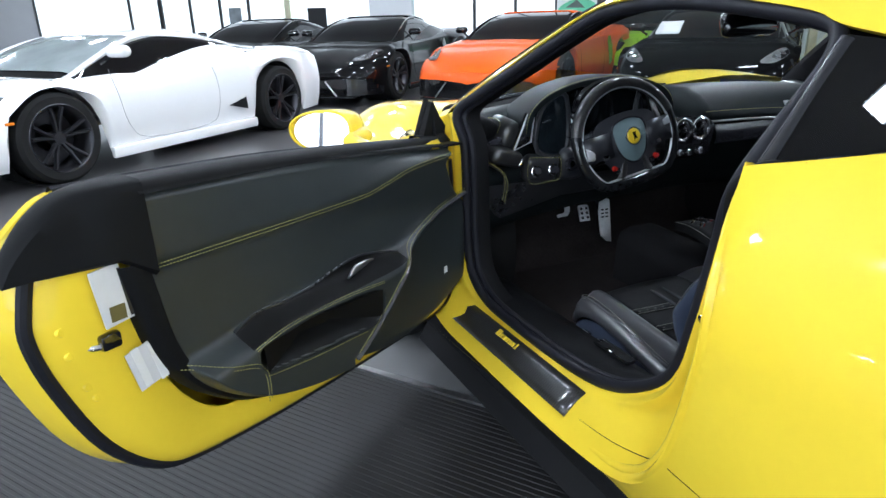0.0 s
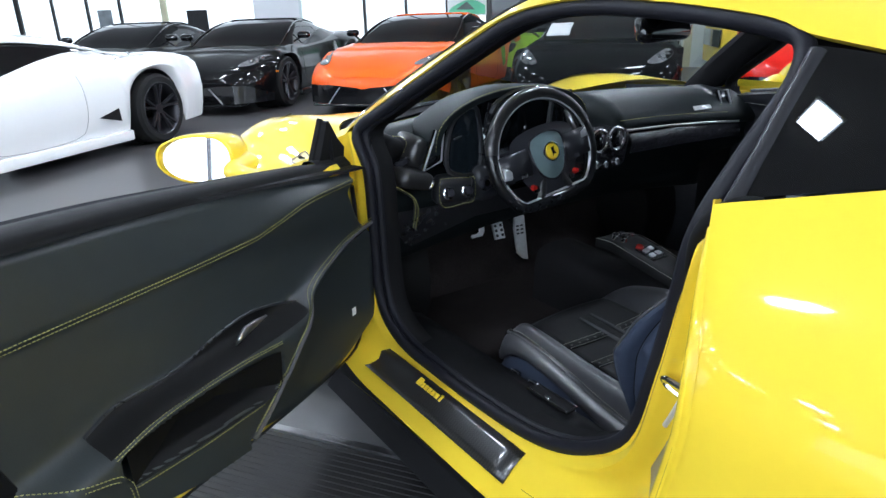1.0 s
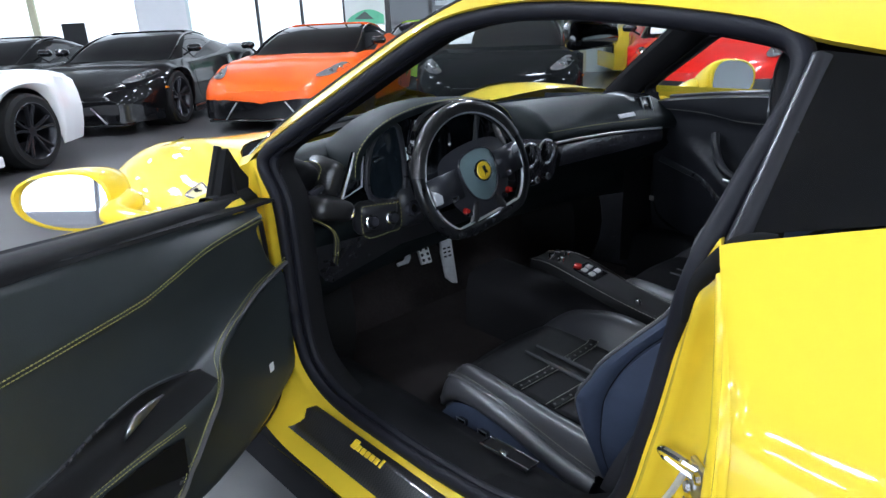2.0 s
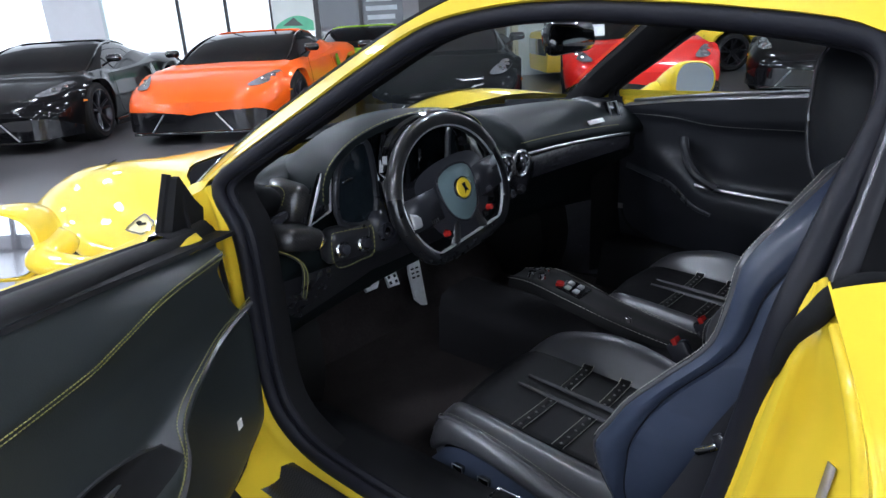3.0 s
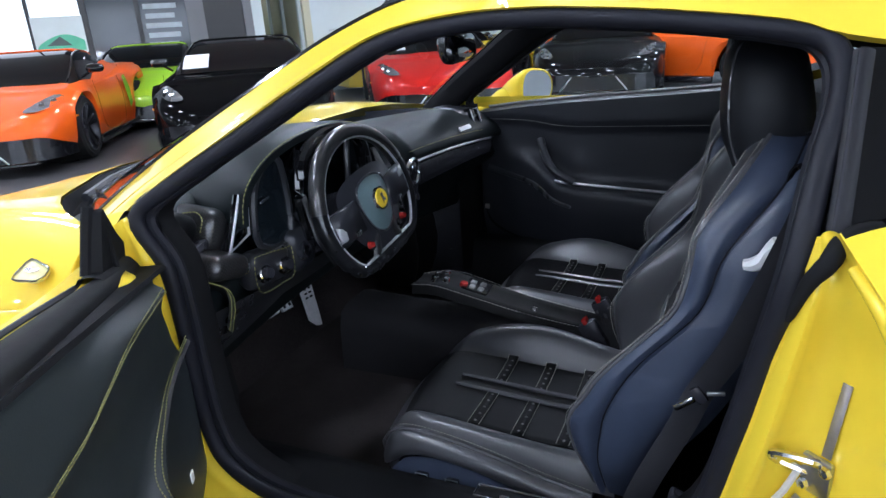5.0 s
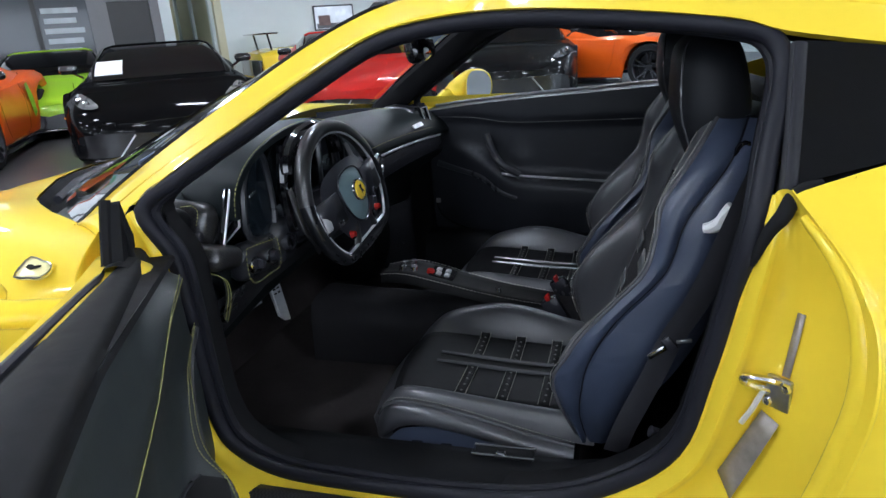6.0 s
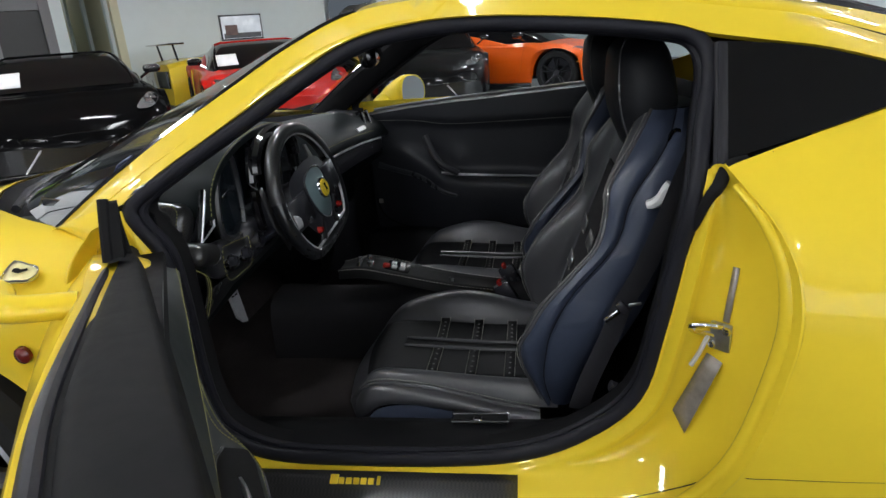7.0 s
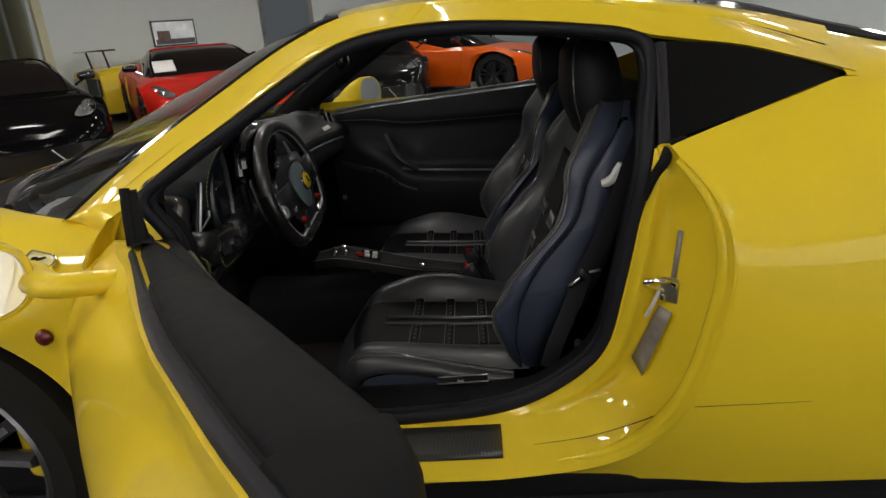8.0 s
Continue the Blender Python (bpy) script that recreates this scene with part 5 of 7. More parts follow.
# sail panel and mirror
outline = [(0.043, 0.898), (0.009, 0.984), (0.001, 0.987), (-0.036, 0.938), (-0.062, 0.914), (-0.056, 0.872), (0.0, 0.874)]
bm = bmesh.new()
for w0, w1, s in ((0.062, 0.083, 1.0),):
    lo_ = [dd(u, w0 + 0.006 * (0.985 - z) / 0.1, z) for u, z in outline]
    hi_ = [dd(u, w1 + 0.012 * (0.985 - z) / 0.1, z) for u, z in outline]
    grid([lo_, hi_], close_v=True, bm=bm)
    cap(bm, lo_)
    cap(bm, hi_)
bmesh.ops.remove_doubles(bm, verts=bm.verts, dist=1e-6)
SAIL = part("sail_panel", bm, DULL, DOOR, "black triangular sail panel", smooth=30)
part("sail_fin", tube([dd(0.043, 0.092, 0.895), dd(0.025, 0.088, 0.94), dd(0.006, 0.082, 0.992)], 0.009, 6, flat=0.7, up=DU), DULL, SAIL, "rubber fin on the sail panel")
part("sail_ridge", tube([dd(0.0, 0.062, 0.885), dd(-0.003, 0.066, 0.93), dd(-0.004, 0.07, 0.98)], 0.005, 6), DULL, SAIL)
part("sail_foot", grid([[dd(u, w, PANEL_TOP(max(u, 0)) + h) for w, h in ((0.05, 0.006), (0.058, 0.016), (0.075, 0.02), (0.09, 0.018), (0.10, 0.004))] for u in (-0.05, -0.03, 0.0, 0.04, 0.075)]), CAPMAT, SAIL)
MC = V(-1.178, -0.584, 0.908)
out = []
for k in range(28):
    a = 2 * math.pi * k / 28
    ca, sa = math.cos(a), math.sin(a)
    x = 0.105 * (abs(ca) ** 0.75) * (1 if ca > 0 else -1)
    zz = (0.058 - 0.012 * ca) * (abs(sa) ** 0.8) * (1 if sa > 0 else -1)
    out.append((x, zz))
wm = (-DN * 0.97 + DU * 0.18).normalized()                # across the mirror, outboard
um = (DU * 0.97 + DN * 0.18).normalized()                 # the way the glass looks
def mp(x, z, f):
    return MC + wm * x + V(0, 0, z) + um * f
shell = [[mp(x * s, z * s, f) for x, z in out] for s, f in ((0.90, -0.004), (0.93, 0.008), (1.0, 0.006), (1.03, -0.01), (0.98, -0.05), (0.85, -0.09), (0.6, -0.115), (0.25, -0.125))]
bm = grid(shell, close_v=True)
cap(bm, shell[-1])
MIR = part("door_mirror", bm, YELLOW, DOOR, "yellow door mirror", smooth=60)
part("mirror_glass", disc([mp(x * 0.9, z * 0.9, -0.002 - 0.09 * z) for x, z in out], mp(0, 0, -0.002), rings=3), MIRROR, MIR, "mirror glass")
part("mirror_arm", tube(cr([mp(-0.05, -0.015, -0.06), mp(-0.10, -0.015, -0.05), dd(0.16, 0.22, 0.888), dd(0.165, 0.13, 0.875)], 5), lambda f: 0.041 - 0.015 * min(1.0, 1.6 * f), 14, flat=0.75), YELLOW, MIR)


# ---- the cabin ----
part("cabin_floor", rbox((1.36, 1.45, 0.03), (0, -1.05, 0.245), 0.005, 1), CARPET, CAR, "dark carpeted cabin floor")
for s in (-1, 1):
    rows = []
    for y in [lerp(-0.74, -1.72, i / 14) for i in range(15)]:
        f = max(0.0, (-1.42 - y) / 0.3)
        up = 0.16 * f * f
        rows.append([V(s * 0.80, y, 0.412 + up), V(s * 0.775, y, 0.425 + up), V(s * 0.70, y, 0.428 + up), V(s * 0.665, y, 0.415 + up), V(s * 0.64, y, 0.33 + up * 0.6), V(s * 0.60, y, 0.225)])
    part("inner_sill", grid(rows), CAPMAT, CAR, "black leather inner sill", smooth=60)
    # lining of footwell, from the floor up to the dash
    rows = [[V(s * x, y, z) for z in (0.2, 0.4, 0.6, 0.8, 0.93)] for x, y in ((0.79, -0.735), (0.74, -0.68), (0.68, -0.5), (0.6, -0.35))]
    part("footwell_lining", grid(rows), PLASTIC, CAR)
part("dash_side", grid([[V(x, y, z) for z in (0.3, 0.5, 0.7, 0.9)] for x, y in ((0.64, -0.70), (0.70, -0.745), (0.755, -0.765), (0.80, -0.75))]), NEAR_BLACK, CAR)
part("firewall", grid([[V(x, y, z) for x in (-0.7, 0, 0.7)] for y, z in ((-0.42, 0.2), (-0.3, 0.4), (-0.3, 0.85))]), CARPET, CAR)
# rear bulkhead and parcel area behind the seats
rows = [[V(x, y + 0.05 * (x / 0.72) ** 2, z) for x in [lerp(-0.76, 0.76, i / 10) for i in range(11)]] for y, z in ((-1.66, 0.22), (-1.72, 0.5), (-1.80, 0.8), (-1.86, 0.98), (-1.95, 1.0))]
part("rear_bulkhead", grid(rows), SUEDE, CAR, "black rear bulkhead")
for s in (-1, 1):
    rows = [[V(s * x, y, z) for y, z in ((-1.68, 0.42), (-1.70, 0.7), (-1.74, 0.95), (-1.8, 1.0))] for x in (0.805, 0.74, 0.66)]
    part("rear_pillar_lining", grid(rows), SUEDE, CAR)

# dashboard: one section swept across the car
SEC_P = ((-0.1, 0.85), (-0.32, 0.905), (-0.48, 0.943), (-0.6, 0.96), (-0.68, 0.955), (-0.735, 0.933), (-0.775, 0.9), (-0.795, 0.868), (-0.79, 0.853), (-0.765, 0.845), (-0.758, 0.81), (-0.768, 0.79), (-0.75, 0.768), (-0.70, 0.735), (-0.64, 0.65), (-0.6, 0.58), (-0.5, 0.55))
SEC_D = ((-0.1, 0.85), (-0.32, 0.905), (-0.45, 0.938), (-0.54, 0.95), (-0.58, 0.94), (-0.60, 0.91), (-0.61, 0.88), (-0.615, 0.86), (-0.62, 0.85), (-0.62, 0.84), (-0.63, 0.82), (-0.65, 0.79), (-0.665, 0.768), (-0.66, 0.735), (-0.63, 0.65), (-0.6, 0.58), (-0.5, 0.55))


def dash_row(x):
    f = max(0.0, min(1.0, (x - 0.0) / 0.08))
    f = f * f * (3 - 2 * f)
    return [V(x, lerp(d[0], p[0], f) - 0.045 * (x / 0.7) ** 2, lerp(d[1], p[1], f) - 0.03 * (x / 0.7) ** 2) for p, d in zip(SEC_P, SEC_D)]


DASH = part("dashboard", grid([dash_row(lerp(-0.74, 0.74, i / 74)) for i in range(75)]), DASH_L, CAR, "black leather dashboard with carbon strips", smooth=60)
trim_y = lambda x: -0.79 - 0.045 * (x / 0.7) ** 2
part("dash_strip", tube([V(x, trim_y(x) + 0.004, 0.852 - 0.03 * (x / 0.7) ** 2) for x in [lerp(0.10, 0.66, i / 16) for i in range(17)]], 0.006, 6), SILVER, DASH, "bright dash strip")
part("glove_panel", grid([[V(x, trim_y(x) - 0.004 + dy, z) for dy, z in ((0.022, 0.832), (0.014, 0.812), (0.012, 0.79), (0.02, 0.77))] for x in [lerp(0.14, 0.68, i / 14) for i in range(15)]]), PLASTIC, DASH, "black glovebox band")
# raised pad over the passenger side with its seam
stitches([V(x, -0.785 - 0.045 * (x / 0.7) ** 2, 0.884 - 0.03 * (x / 0.7) ** 2) for x in [lerp(0.08, 0.6, i / 30) for i in range(31)]], DASH, size=0.0012)
stitches([V(0.55 + 0.04 * t, lerp(-0.60, -0.80, t), lerp(0.944, 0.885, t * t)) for t in [i / 12 for i in range(13)]], DASH, size=0.0012)
part("dash_script", rbox((0.085, 0.004, 0.016), (0.47, -0.804, 0.889), 0.001, 1, rot=(-38, 0, -4)), SILVER, DASH, "small bright emblem bar")
# end vents: upright slanted frames
for s in (-1, 1):
    fr_pts = [V(s * 0.583, -0.722, 0.924), V(s * 0.562, -0.725, 0.93), V(s * 0.57, -0.72, 0.84), V(s * 0.626, -0.715, 0.818)] if s < 0 else [V(0.585, -0.775, 0.935), V(0.625, -0.785, 0.935), V(0.66, -0.80, 0.835), V(0.625, -0.79, 0.832)]
    vent = part("side_vent", disc(cr([p + V(0, 0.02, 0) for p in fr_pts], 1, True), sum(fr_pts, V(0, 0, 0)) / 4 + V(0, 0.03, 0), rings=2), PLASTIC, DASH, "slanted side air vent")
    part("vent_frame", tube(fr_pts, 0.007, 8, True, up=(0, 1, 0)), GLOSS, vent, "gloss black vent frame")
    part("vent_rim", tube([p + V(0, -0.006, 0) for p in fr_pts], 0.0035, 6, True, up=(0, 1, 0)), SILVER, vent)
    for q in (0.25, 0.5, 0.75):
        part("vent_slat", tube([fr_pts[0].lerp(fr_pts[3], q), fr_pts[1].lerp(fr_pts[2], q)], 0.004, 5), PLASTIC, vent)
    if s > 0:
        part("vent_pod", rbox((0.12, 0.16, 0.12), (0.635, -0.69, 0.878), 0.035, 3, rot=(6, 0, -8)), LEATHER, DASH)
# driver's end of the dash: carbon shoulder, stitched leather cap, slotted carbon pad below
part("vent_pod", rbox((0.075, 0.13, 0.095), (-0.622, -0.635, 0.862), 0.03, 4, rot=(10, 14, 12)), CARBON, DASH, "lacquered carbon vent shoulder")
CAPL = part("end_cap", rbox((0.07, 0.12, 0.065), (-0.695, -0.635, 0.885), 0.028, 4, rot=(8, 24, 10)), CAPMAT, DASH, "stitched leather end cap")
stitches(cr([V(-0.672, -0.70, 0.875), V(-0.664, -0.702, 0.898), V(-0.674, -0.70, 0.914), V(-0.70, -0.695, 0.92)], 6), CAPL, size=0.0013, gap=0.007)
part("cap_slot", rbox((0.05, 0.02, 0.022), (-0.682, -0.698, 0.845), 0.008, 2, rot=(0, -14, 10)), PLASTIC, DASH)
# instrument binnacle: hood, central dial housing and a pod on each side
hood = [V(-0.31 + 0.285 * math.cos(a), -0.71 - 0.02 * math.sin(a), 0.86 + 0.158 * math.sin(a) ** 0.7) for a in [math.pi * i / 24 for i in range(25)]]
rows = [[p + V(0, 0.2, -0.05) for p in hood], [p + V(0, 0.1, 0.0) for p in hood], [p + V(0, 0.0, 0.006) for p in hood], [p + V(0, -0.03, 0.0) for p in hood], [V(lerp(p.x, -0.31, 0.05), p.y - 0.03, lerp(p.z, 0.865, 0.1)) for p in hood], [V(lerp(p.x, -0.31, 0.09), p.y + 0.05, lerp(p.z, 0.865, 0.16)) for p in hood]]
BIN = part("instrument_hood", grid(rows), DASH_L, CAR, "black leather instrument hood", smooth=60)
stitches([p + V(0, -0.028, 0.003) for p in hood], BIN, size=0.0012)
part("dial_face", disc([V(-0.31 + 0.265 * math.cos(a), -0.67, 0.87 + 0.115 * math.sin(a)) for a in [2 * math.pi * i / 24 for i in range(24)]], (-0.31, -0.67, 0.87), rings=3), SCREEN, BIN, "dark instrument display")
part("dial_ring", tube([V(-0.32 + 0.075 * math.cos(a), -0.70, 0.905 + 0.075 * math.sin(a)) for a in [2 * math.pi * i / 28 for i in range(28)]], 0.006, 6, True, up=(0, 1, 0)), GLOSS, BIN)
part("dial_glow", rbox((0.05, 0.002, 0.04), (-0.40, -0.69, 0.885), 0.004, 1, rot=(0, 20, 0)), mat("dial_white", (0.5, 0.52, 0.5), 0.3, var=0.1, emit=(0.8, 0.9, 0.9), power=0.25), BIN, "pale lit instrument screen")
for s in (-1, 1):
    arc = [V(-0.312 + s * (0.118 + 0.02 * math.sin(math.pi * t)), -0.775, lerp(0.79, 0.985, t)) for t in [i / 10 for i in range(11)]]
    part("bezel_bar", tube(arc, 0.012, 8), GLOSS, BIN)
    part("bezel_edge", tube([p + V(s * -0.004, -0.006, 0) for p in arc], 0.0042, 6), SILVER, BIN)
    pod = [V(-0.312 + s * x, -0.735, z) for x, z in ((0.135, 0.80), (0.14, 0.965), (0.195, 0.965), (0.236, 0.915), (0.24, 0.81))]
    part("pod_face", disc(cr(pod, 4, True), sum(pod, V(0, 0, 0)) / 5, rings=3), SCREEN, BIN, "dark control pod")
    part("pod_rim", tube(cr(pod, 4, True), 0.008, 6, True, up=(0, 1, 0)), LEATHER, BIN)
ach = [V(-0.312 + 0.132 * math.cos(a), -0.785, 0.925 + 0.082 * math.sin(a) ** 0.8) for a in [math.pi * i / 20 for i in range(21)]]
part("dial_cowl", tube(ach, 0.015, 8), GLOSS, BIN, "gloss black dial cowl")
part("pod_switch", rbox((0.03, 0.004, 0.006), (-0.525, -0.742, 0.9), 0.001, 1, rot=(0, -12, 0)), CHROME, BIN)
# driver's lower panel with light switches
LP = part("switch_panel", rbox((0.115, 0.05, 0.085), (-0.533, -0.72, 0.755), 0.02, 3, rot=(12, 4, -8)), LEATHER, CAR, "leather panel with two rotary light switches")
for x, y in ((-0.56, -0.742), (-0.503, -0.75)):
    part("rotary_knob", lathe([(0.0, 0.026), (0.011, 0.024), (0.014, 0.018), (0.015, 0.0)], 16, frame_of((-0.15, -1, 0.2), (x, y + 0.004, 0.75))), PLASTIC, LP)
    part("knob_ring", lathe([(0.014, 0.010), (0.018, 0.008), (0.020, 0.0), (0.015, 0.0)], 16, frame_of((-0.15, -1, 0.2), (x, y + 0.002, 0.75))), CHROME, LP)
ol = [V(x, -0.752 - 0.12 * (x + 0.533), z) for x, z in ((-0.589, 0.786), (-0.577, 0.795), (-0.50, 0.788), (-0.481, 0.783), (-0.483, 0.724), (-0.52, 0.716), (-0.575, 0.713), (-0.591, 0.738))]
stitches(cr(ol, 4, True), LP, size=0.0012)
part("end_knob", lathe([(0.0, 0.02), (0.014, 0.017), (0.019, 0.0)], 14, frame_of((-0.5, -0.8, 0.2), (-0.622, -0.738, 0.788))), CHROME, LP)
IG = part("ignition_ring", lathe([(0.012, 0.014), (0.019, 0.014), (0.023, 0.0)], 20, frame_of((0, -1, 0.15), (-0.442, -0.757, 0.763))), PLASTIC, CAR, "ignition lock ring")
part("ignition_core", lathe([(0.0, 0.008), (0.010, 0.008), (0.012, 0.0)], 14, frame_of((0, -1, 0.15), (-0.442, -0.757, 0.763))), GLOSS, IG)
part("column_side", rbox((0.10, 0.12, 0.11), (-0.425, -0.70, 0.765), 0.03, 3, rot=(10, 0, 0)), HUBCASE, CAR, "column side cover")
part("side_pad", rbox((0.115, 0.13, 0.05), (-0.67, -0.70, 0.808), 0.022, 4, rot=(6, 16, 8)), CARBON, CAR, "lacquered carbon pad at the dash end")
EDG = cr([V(-0.775, -0.715, 0.81), V(-0.743, -0.734, 0.802), V(-0.71, -0.742, 0.785), V(-0.68, -0.747, 0.762), V(-0.664, -0.742, 0.735), V(-0.66, -0.735, 0.705), V(-0.66, -0.72, 0.66)], 8)
KP = part("knee_side", grid([[p + V(-0.012, 0.0, 0.012), p, p + V(0.012, 0.01, -0.01), p + V(0.03, 0.08, -0.02)] for p in EDG]), LEATHER, CAR, "stitched leather edge of the dash side", smooth=60)
for o in (0.001, -0.007):
    part("seam_thread", tube([p + V(o, -0.002, 0.002 - o * 0.7) for p in EDG], 0.0009, 5), STITCH, KP)
part("knee_panel", grid([[V(x, -0.72 + 0.08 * v - 0.02 * math.sin(math.pi * (x + 0.76) / 0.7), 0.72 - lerp(0.16, 0.085, min(1, (x + 0.76) / 0.35)) * v) for v in (0, 0.25, 0.5, 0.75, 1)] for x in [lerp(-0.76, -0.06, i / 14) for i in range(15)]]), LEATHER, CAR, "black leather knee panel")
# centre vents and their switches
CV = part("centre_panel_housing", rbox((0.24, 0.1, 0.13), (0.0, -0.75, 0.80), 0.03, 3, rot=(10, 0, 0)), PLASTIC, CAR, "black centre panel with round vents")
for x in (-0.045, 0.03):
    part("round_vent", tube([V(x + 0.034 * math.cos(a), -0.815, 0.838 + 0.034 * math.sin(a)) for a in [2 * math.pi * i / 22 for i in range(22)]], 0.006, 8, True, up=(0, 1, 0)), CHROME, CV, "round chromed air vent")
    part("vent_core", lathe([(0.0, 0.01), (0.012, 0.008), (0.03, -0.006)], 18, frame_of((0, -1, 0.1), (x, -0.808, 0.838))), GLOSS, CV)
for x, z in ((-0.06, 0.765), (-0.02, 0.762), (0.03, 0.765)):
    part("stack_knob", lathe([(0.0, 0.016), (0.011, 0.014), (0.014, 0.0)], 12, frame_of((0, -1, 0.2), (x, -0.81, z))), CHROME, CV)

# steering column and wheel
WC, WT = V(-0.327, -0.870, 0.848), 14
part("steering_column", tube([V(-0.36, -0.70, 0.778), V(-0.345, -0.78, 0.81), V(-0.33, -0.845, 0.835)], lambda f: 0.062 - 0.012 * f, 14), PLASTIC, CAR, "black steering column shroud")
WM = Matrix.Translation(WC) @ pose(0, 0, 0, 0, 0, -6) @ pose(0, 0, 0, 90 - WT) @ pose(0, 0, 0, 0, 0, 11)
def plate_on(pts, z0, z1, rings=5):
    return disc([WM @ V(p.x, p.y, z0) for p in cr([(x, y, 0) for x, y in pts], 5, True)], WM @ V(0, 0, z1), rings=rings, depth=lambda f: 0.006 * (1 - f * f), axis=WM.to_3x3() @ V(0, 0, 1))


SW = part("steering_wheel", plate_on(((-0.105, 0.05), (-0.05, 0.075), (0.05, 0.075), (0.105, 0.05), (0.105, -0.02), (0.065, -0.09), (0, -0.115), (-0.065, -0.09), (-0.105, -0.02)), 0.008, 0.024), HUBCASE, CAR, "black flat-bottomed steering wheel")
part("hub_pad", plate_on(((-0.05, 0.045), (0, 0.06), (0.05, 0.045), (0.056, 0.0), (0.038, -0.05), (0, -0.072), (-0.038, -0.05), (-0.056, 0.0)), 0.022, 0.034), HUB, SW, "teal-grey leather hub pad", smooth=60)
part("pad_groove", tube(cr([WM @ V(x, y, 0.0235) for x, y in ((-0.05, 0.045), (0, 0.06), (0.05, 0.045), (0.056, 0.0), (0.038, -0.05), (0, -0.072), (-0.038, -0.05), (-0.056, 0.0))], 5, True), 0.0025, 5, True), PLASTIC, SW)
rim_pts = []
for i in range(72):
    a = 2 * math.pi * i / 72
    x, y = 0.167 * math.cos(a), 0.164 * math.sin(a)
    if y < -0.117:
        y = -0.117 - (-(y + 0.117)) * 0.25
    rim_pts.append(WM @ V(x, y, 0.0))
rimline = cr(rim_pts[::2], 2, True)
part("rim", tube(rimline, 0.0165, 12, True, up=WM.to_3x3() @ V(0, 0, 1)), RIM_L, SW, "leather steering wheel rim")
part("rim_top", tube([WM @ V(0.167 * math.cos(a), 0.164 * math.sin(a), 0.001) for a in [lerp(0.28, math.pi - 0.28, i / 30) for i in range(31)]], 0.0175, 12, up=WM.to_3x3() @ V(0, 0, 1)), CARBON, SW, "carbon fibre upper rim")
part("rim_inlay", tube([WM @ V(0.154 * math.cos(a), 0.151 * math.sin(a) if math.sin(a) > -0.73 else -0.110, 0.009) for a in [2 * math.pi * i / 60 for i in range(60)]], 0.0036, 6, True), SILVER, SW, "bright inlay line round the rim")
for s in (-1, 1):
    sp = [[WM @ V(s * x, y + h, z) for x, z in ((0.065, 0.016), (0.11, 0.012), (0.165, 0.004))] for y, h in ((0.0, 0.032), (0.0, 0.0), (-0.02, -0.02))]
    part("spoke", grid(sp), HUBCASE, SW, mods=(("SOLIDIFY", (0.012, 0)),))
    lo_sp = [WM @ V(s * 0.03, -0.06, 0.012), WM @ V(s * 0.045, -0.10, 0.008), WM @ V(s * 0.07, -0.138, 0.002)]
    part("spoke", tube(lo_sp, 0.013, 8, flat=0.5, up=WM.to_3x3() @ V(0, 0, 1)), CARBON, SW)
    part("red_dial", lathe([(0.0, 0.012), (0.006, 0.011), (0.009, 0.0)], 12, WM @ Matrix.Translation((s * 0.074, -0.074, 0.016))), RED, SW, "small red rotary switch")
    part("spoke_button", rbox((0.022, 0.014, 0.01), WM @ V(s * 0.092, -0.035, 0.016), 0.003, 2, rot=WM.to_3x3().to_4x4()), CHROME if s < 0 else PLASTIC, SW)
    part("button_cluster", rbox((0.016, 0.016, 0.01), WM @ V(s * 0.062, -0.083, 0.012), 0.003, 2, rot=WM.to_3x3().to_4x4()), GLOSS, SW)
    pd = [WM @ V(s * x, y, -0.035) for x, y in ((0.075, -0.04), (0.15, -0.075), (0.165, 0.0), (0.15, 0.085), (0.135, 0.09), (0.14, 0.0), (0.12, -0.03))]
    part("shift_paddle", disc(pd, sum(pd, V(0, 0, 0)) / 7, rings=2), CARBON, SW, "carbon shift paddle", mods=(("SOLIDIFY", (0.004, 0)),))
for pts in (((-0.147, 0.006), (-0.118, -0.012), (-0.124, -0.034), (-0.15, -0.03)), ((0.15, 0.03), (0.128, 0.02), (0.126, 0.004), (0.15, 0.006))):
    q = [WM @ V(x, y, 0.013) for x, y in pts]
    part("spoke_insert", disc(q, sum(q, V(0, 0, 0)) / 4 + WM.to_3x3() @ V(0, 0, 0.003), rings=2), SILVER, SW, "silver insert in the spoke", mods=(("SOLIDIFY", (0.004, 0)),))
part("hub_badge", lathe([(0.0, 0.005), (0.02, 0.004), (0.0235, 0.0)], 28, WM @ Matrix.Translation((0, 0.004, 0.0395))), BADGE, SW, "round yellow enamel badge")
part("badge_ring", lathe([(0.0235, 0.003), (0.026, 0.002), (0.027, -0.002)], 28, WM @ Matrix.Translation((0, 0.004, 0.0395))), CHROME, SW)
part("badge_mark", disc([WM @ V(x, y + 0.003, 0.0457) for x, y in ((-0.006, 0.012), (0.006, 0.013), (0.004, 0.003), (0.009, -0.008), (0.001, -0.006), (-0.004, -0.013), (-0.003, 0.0))], WM @ V(0, 0.003, 0.0457), rings=2), GLOSS, SW, "dark blank figure on the badge")
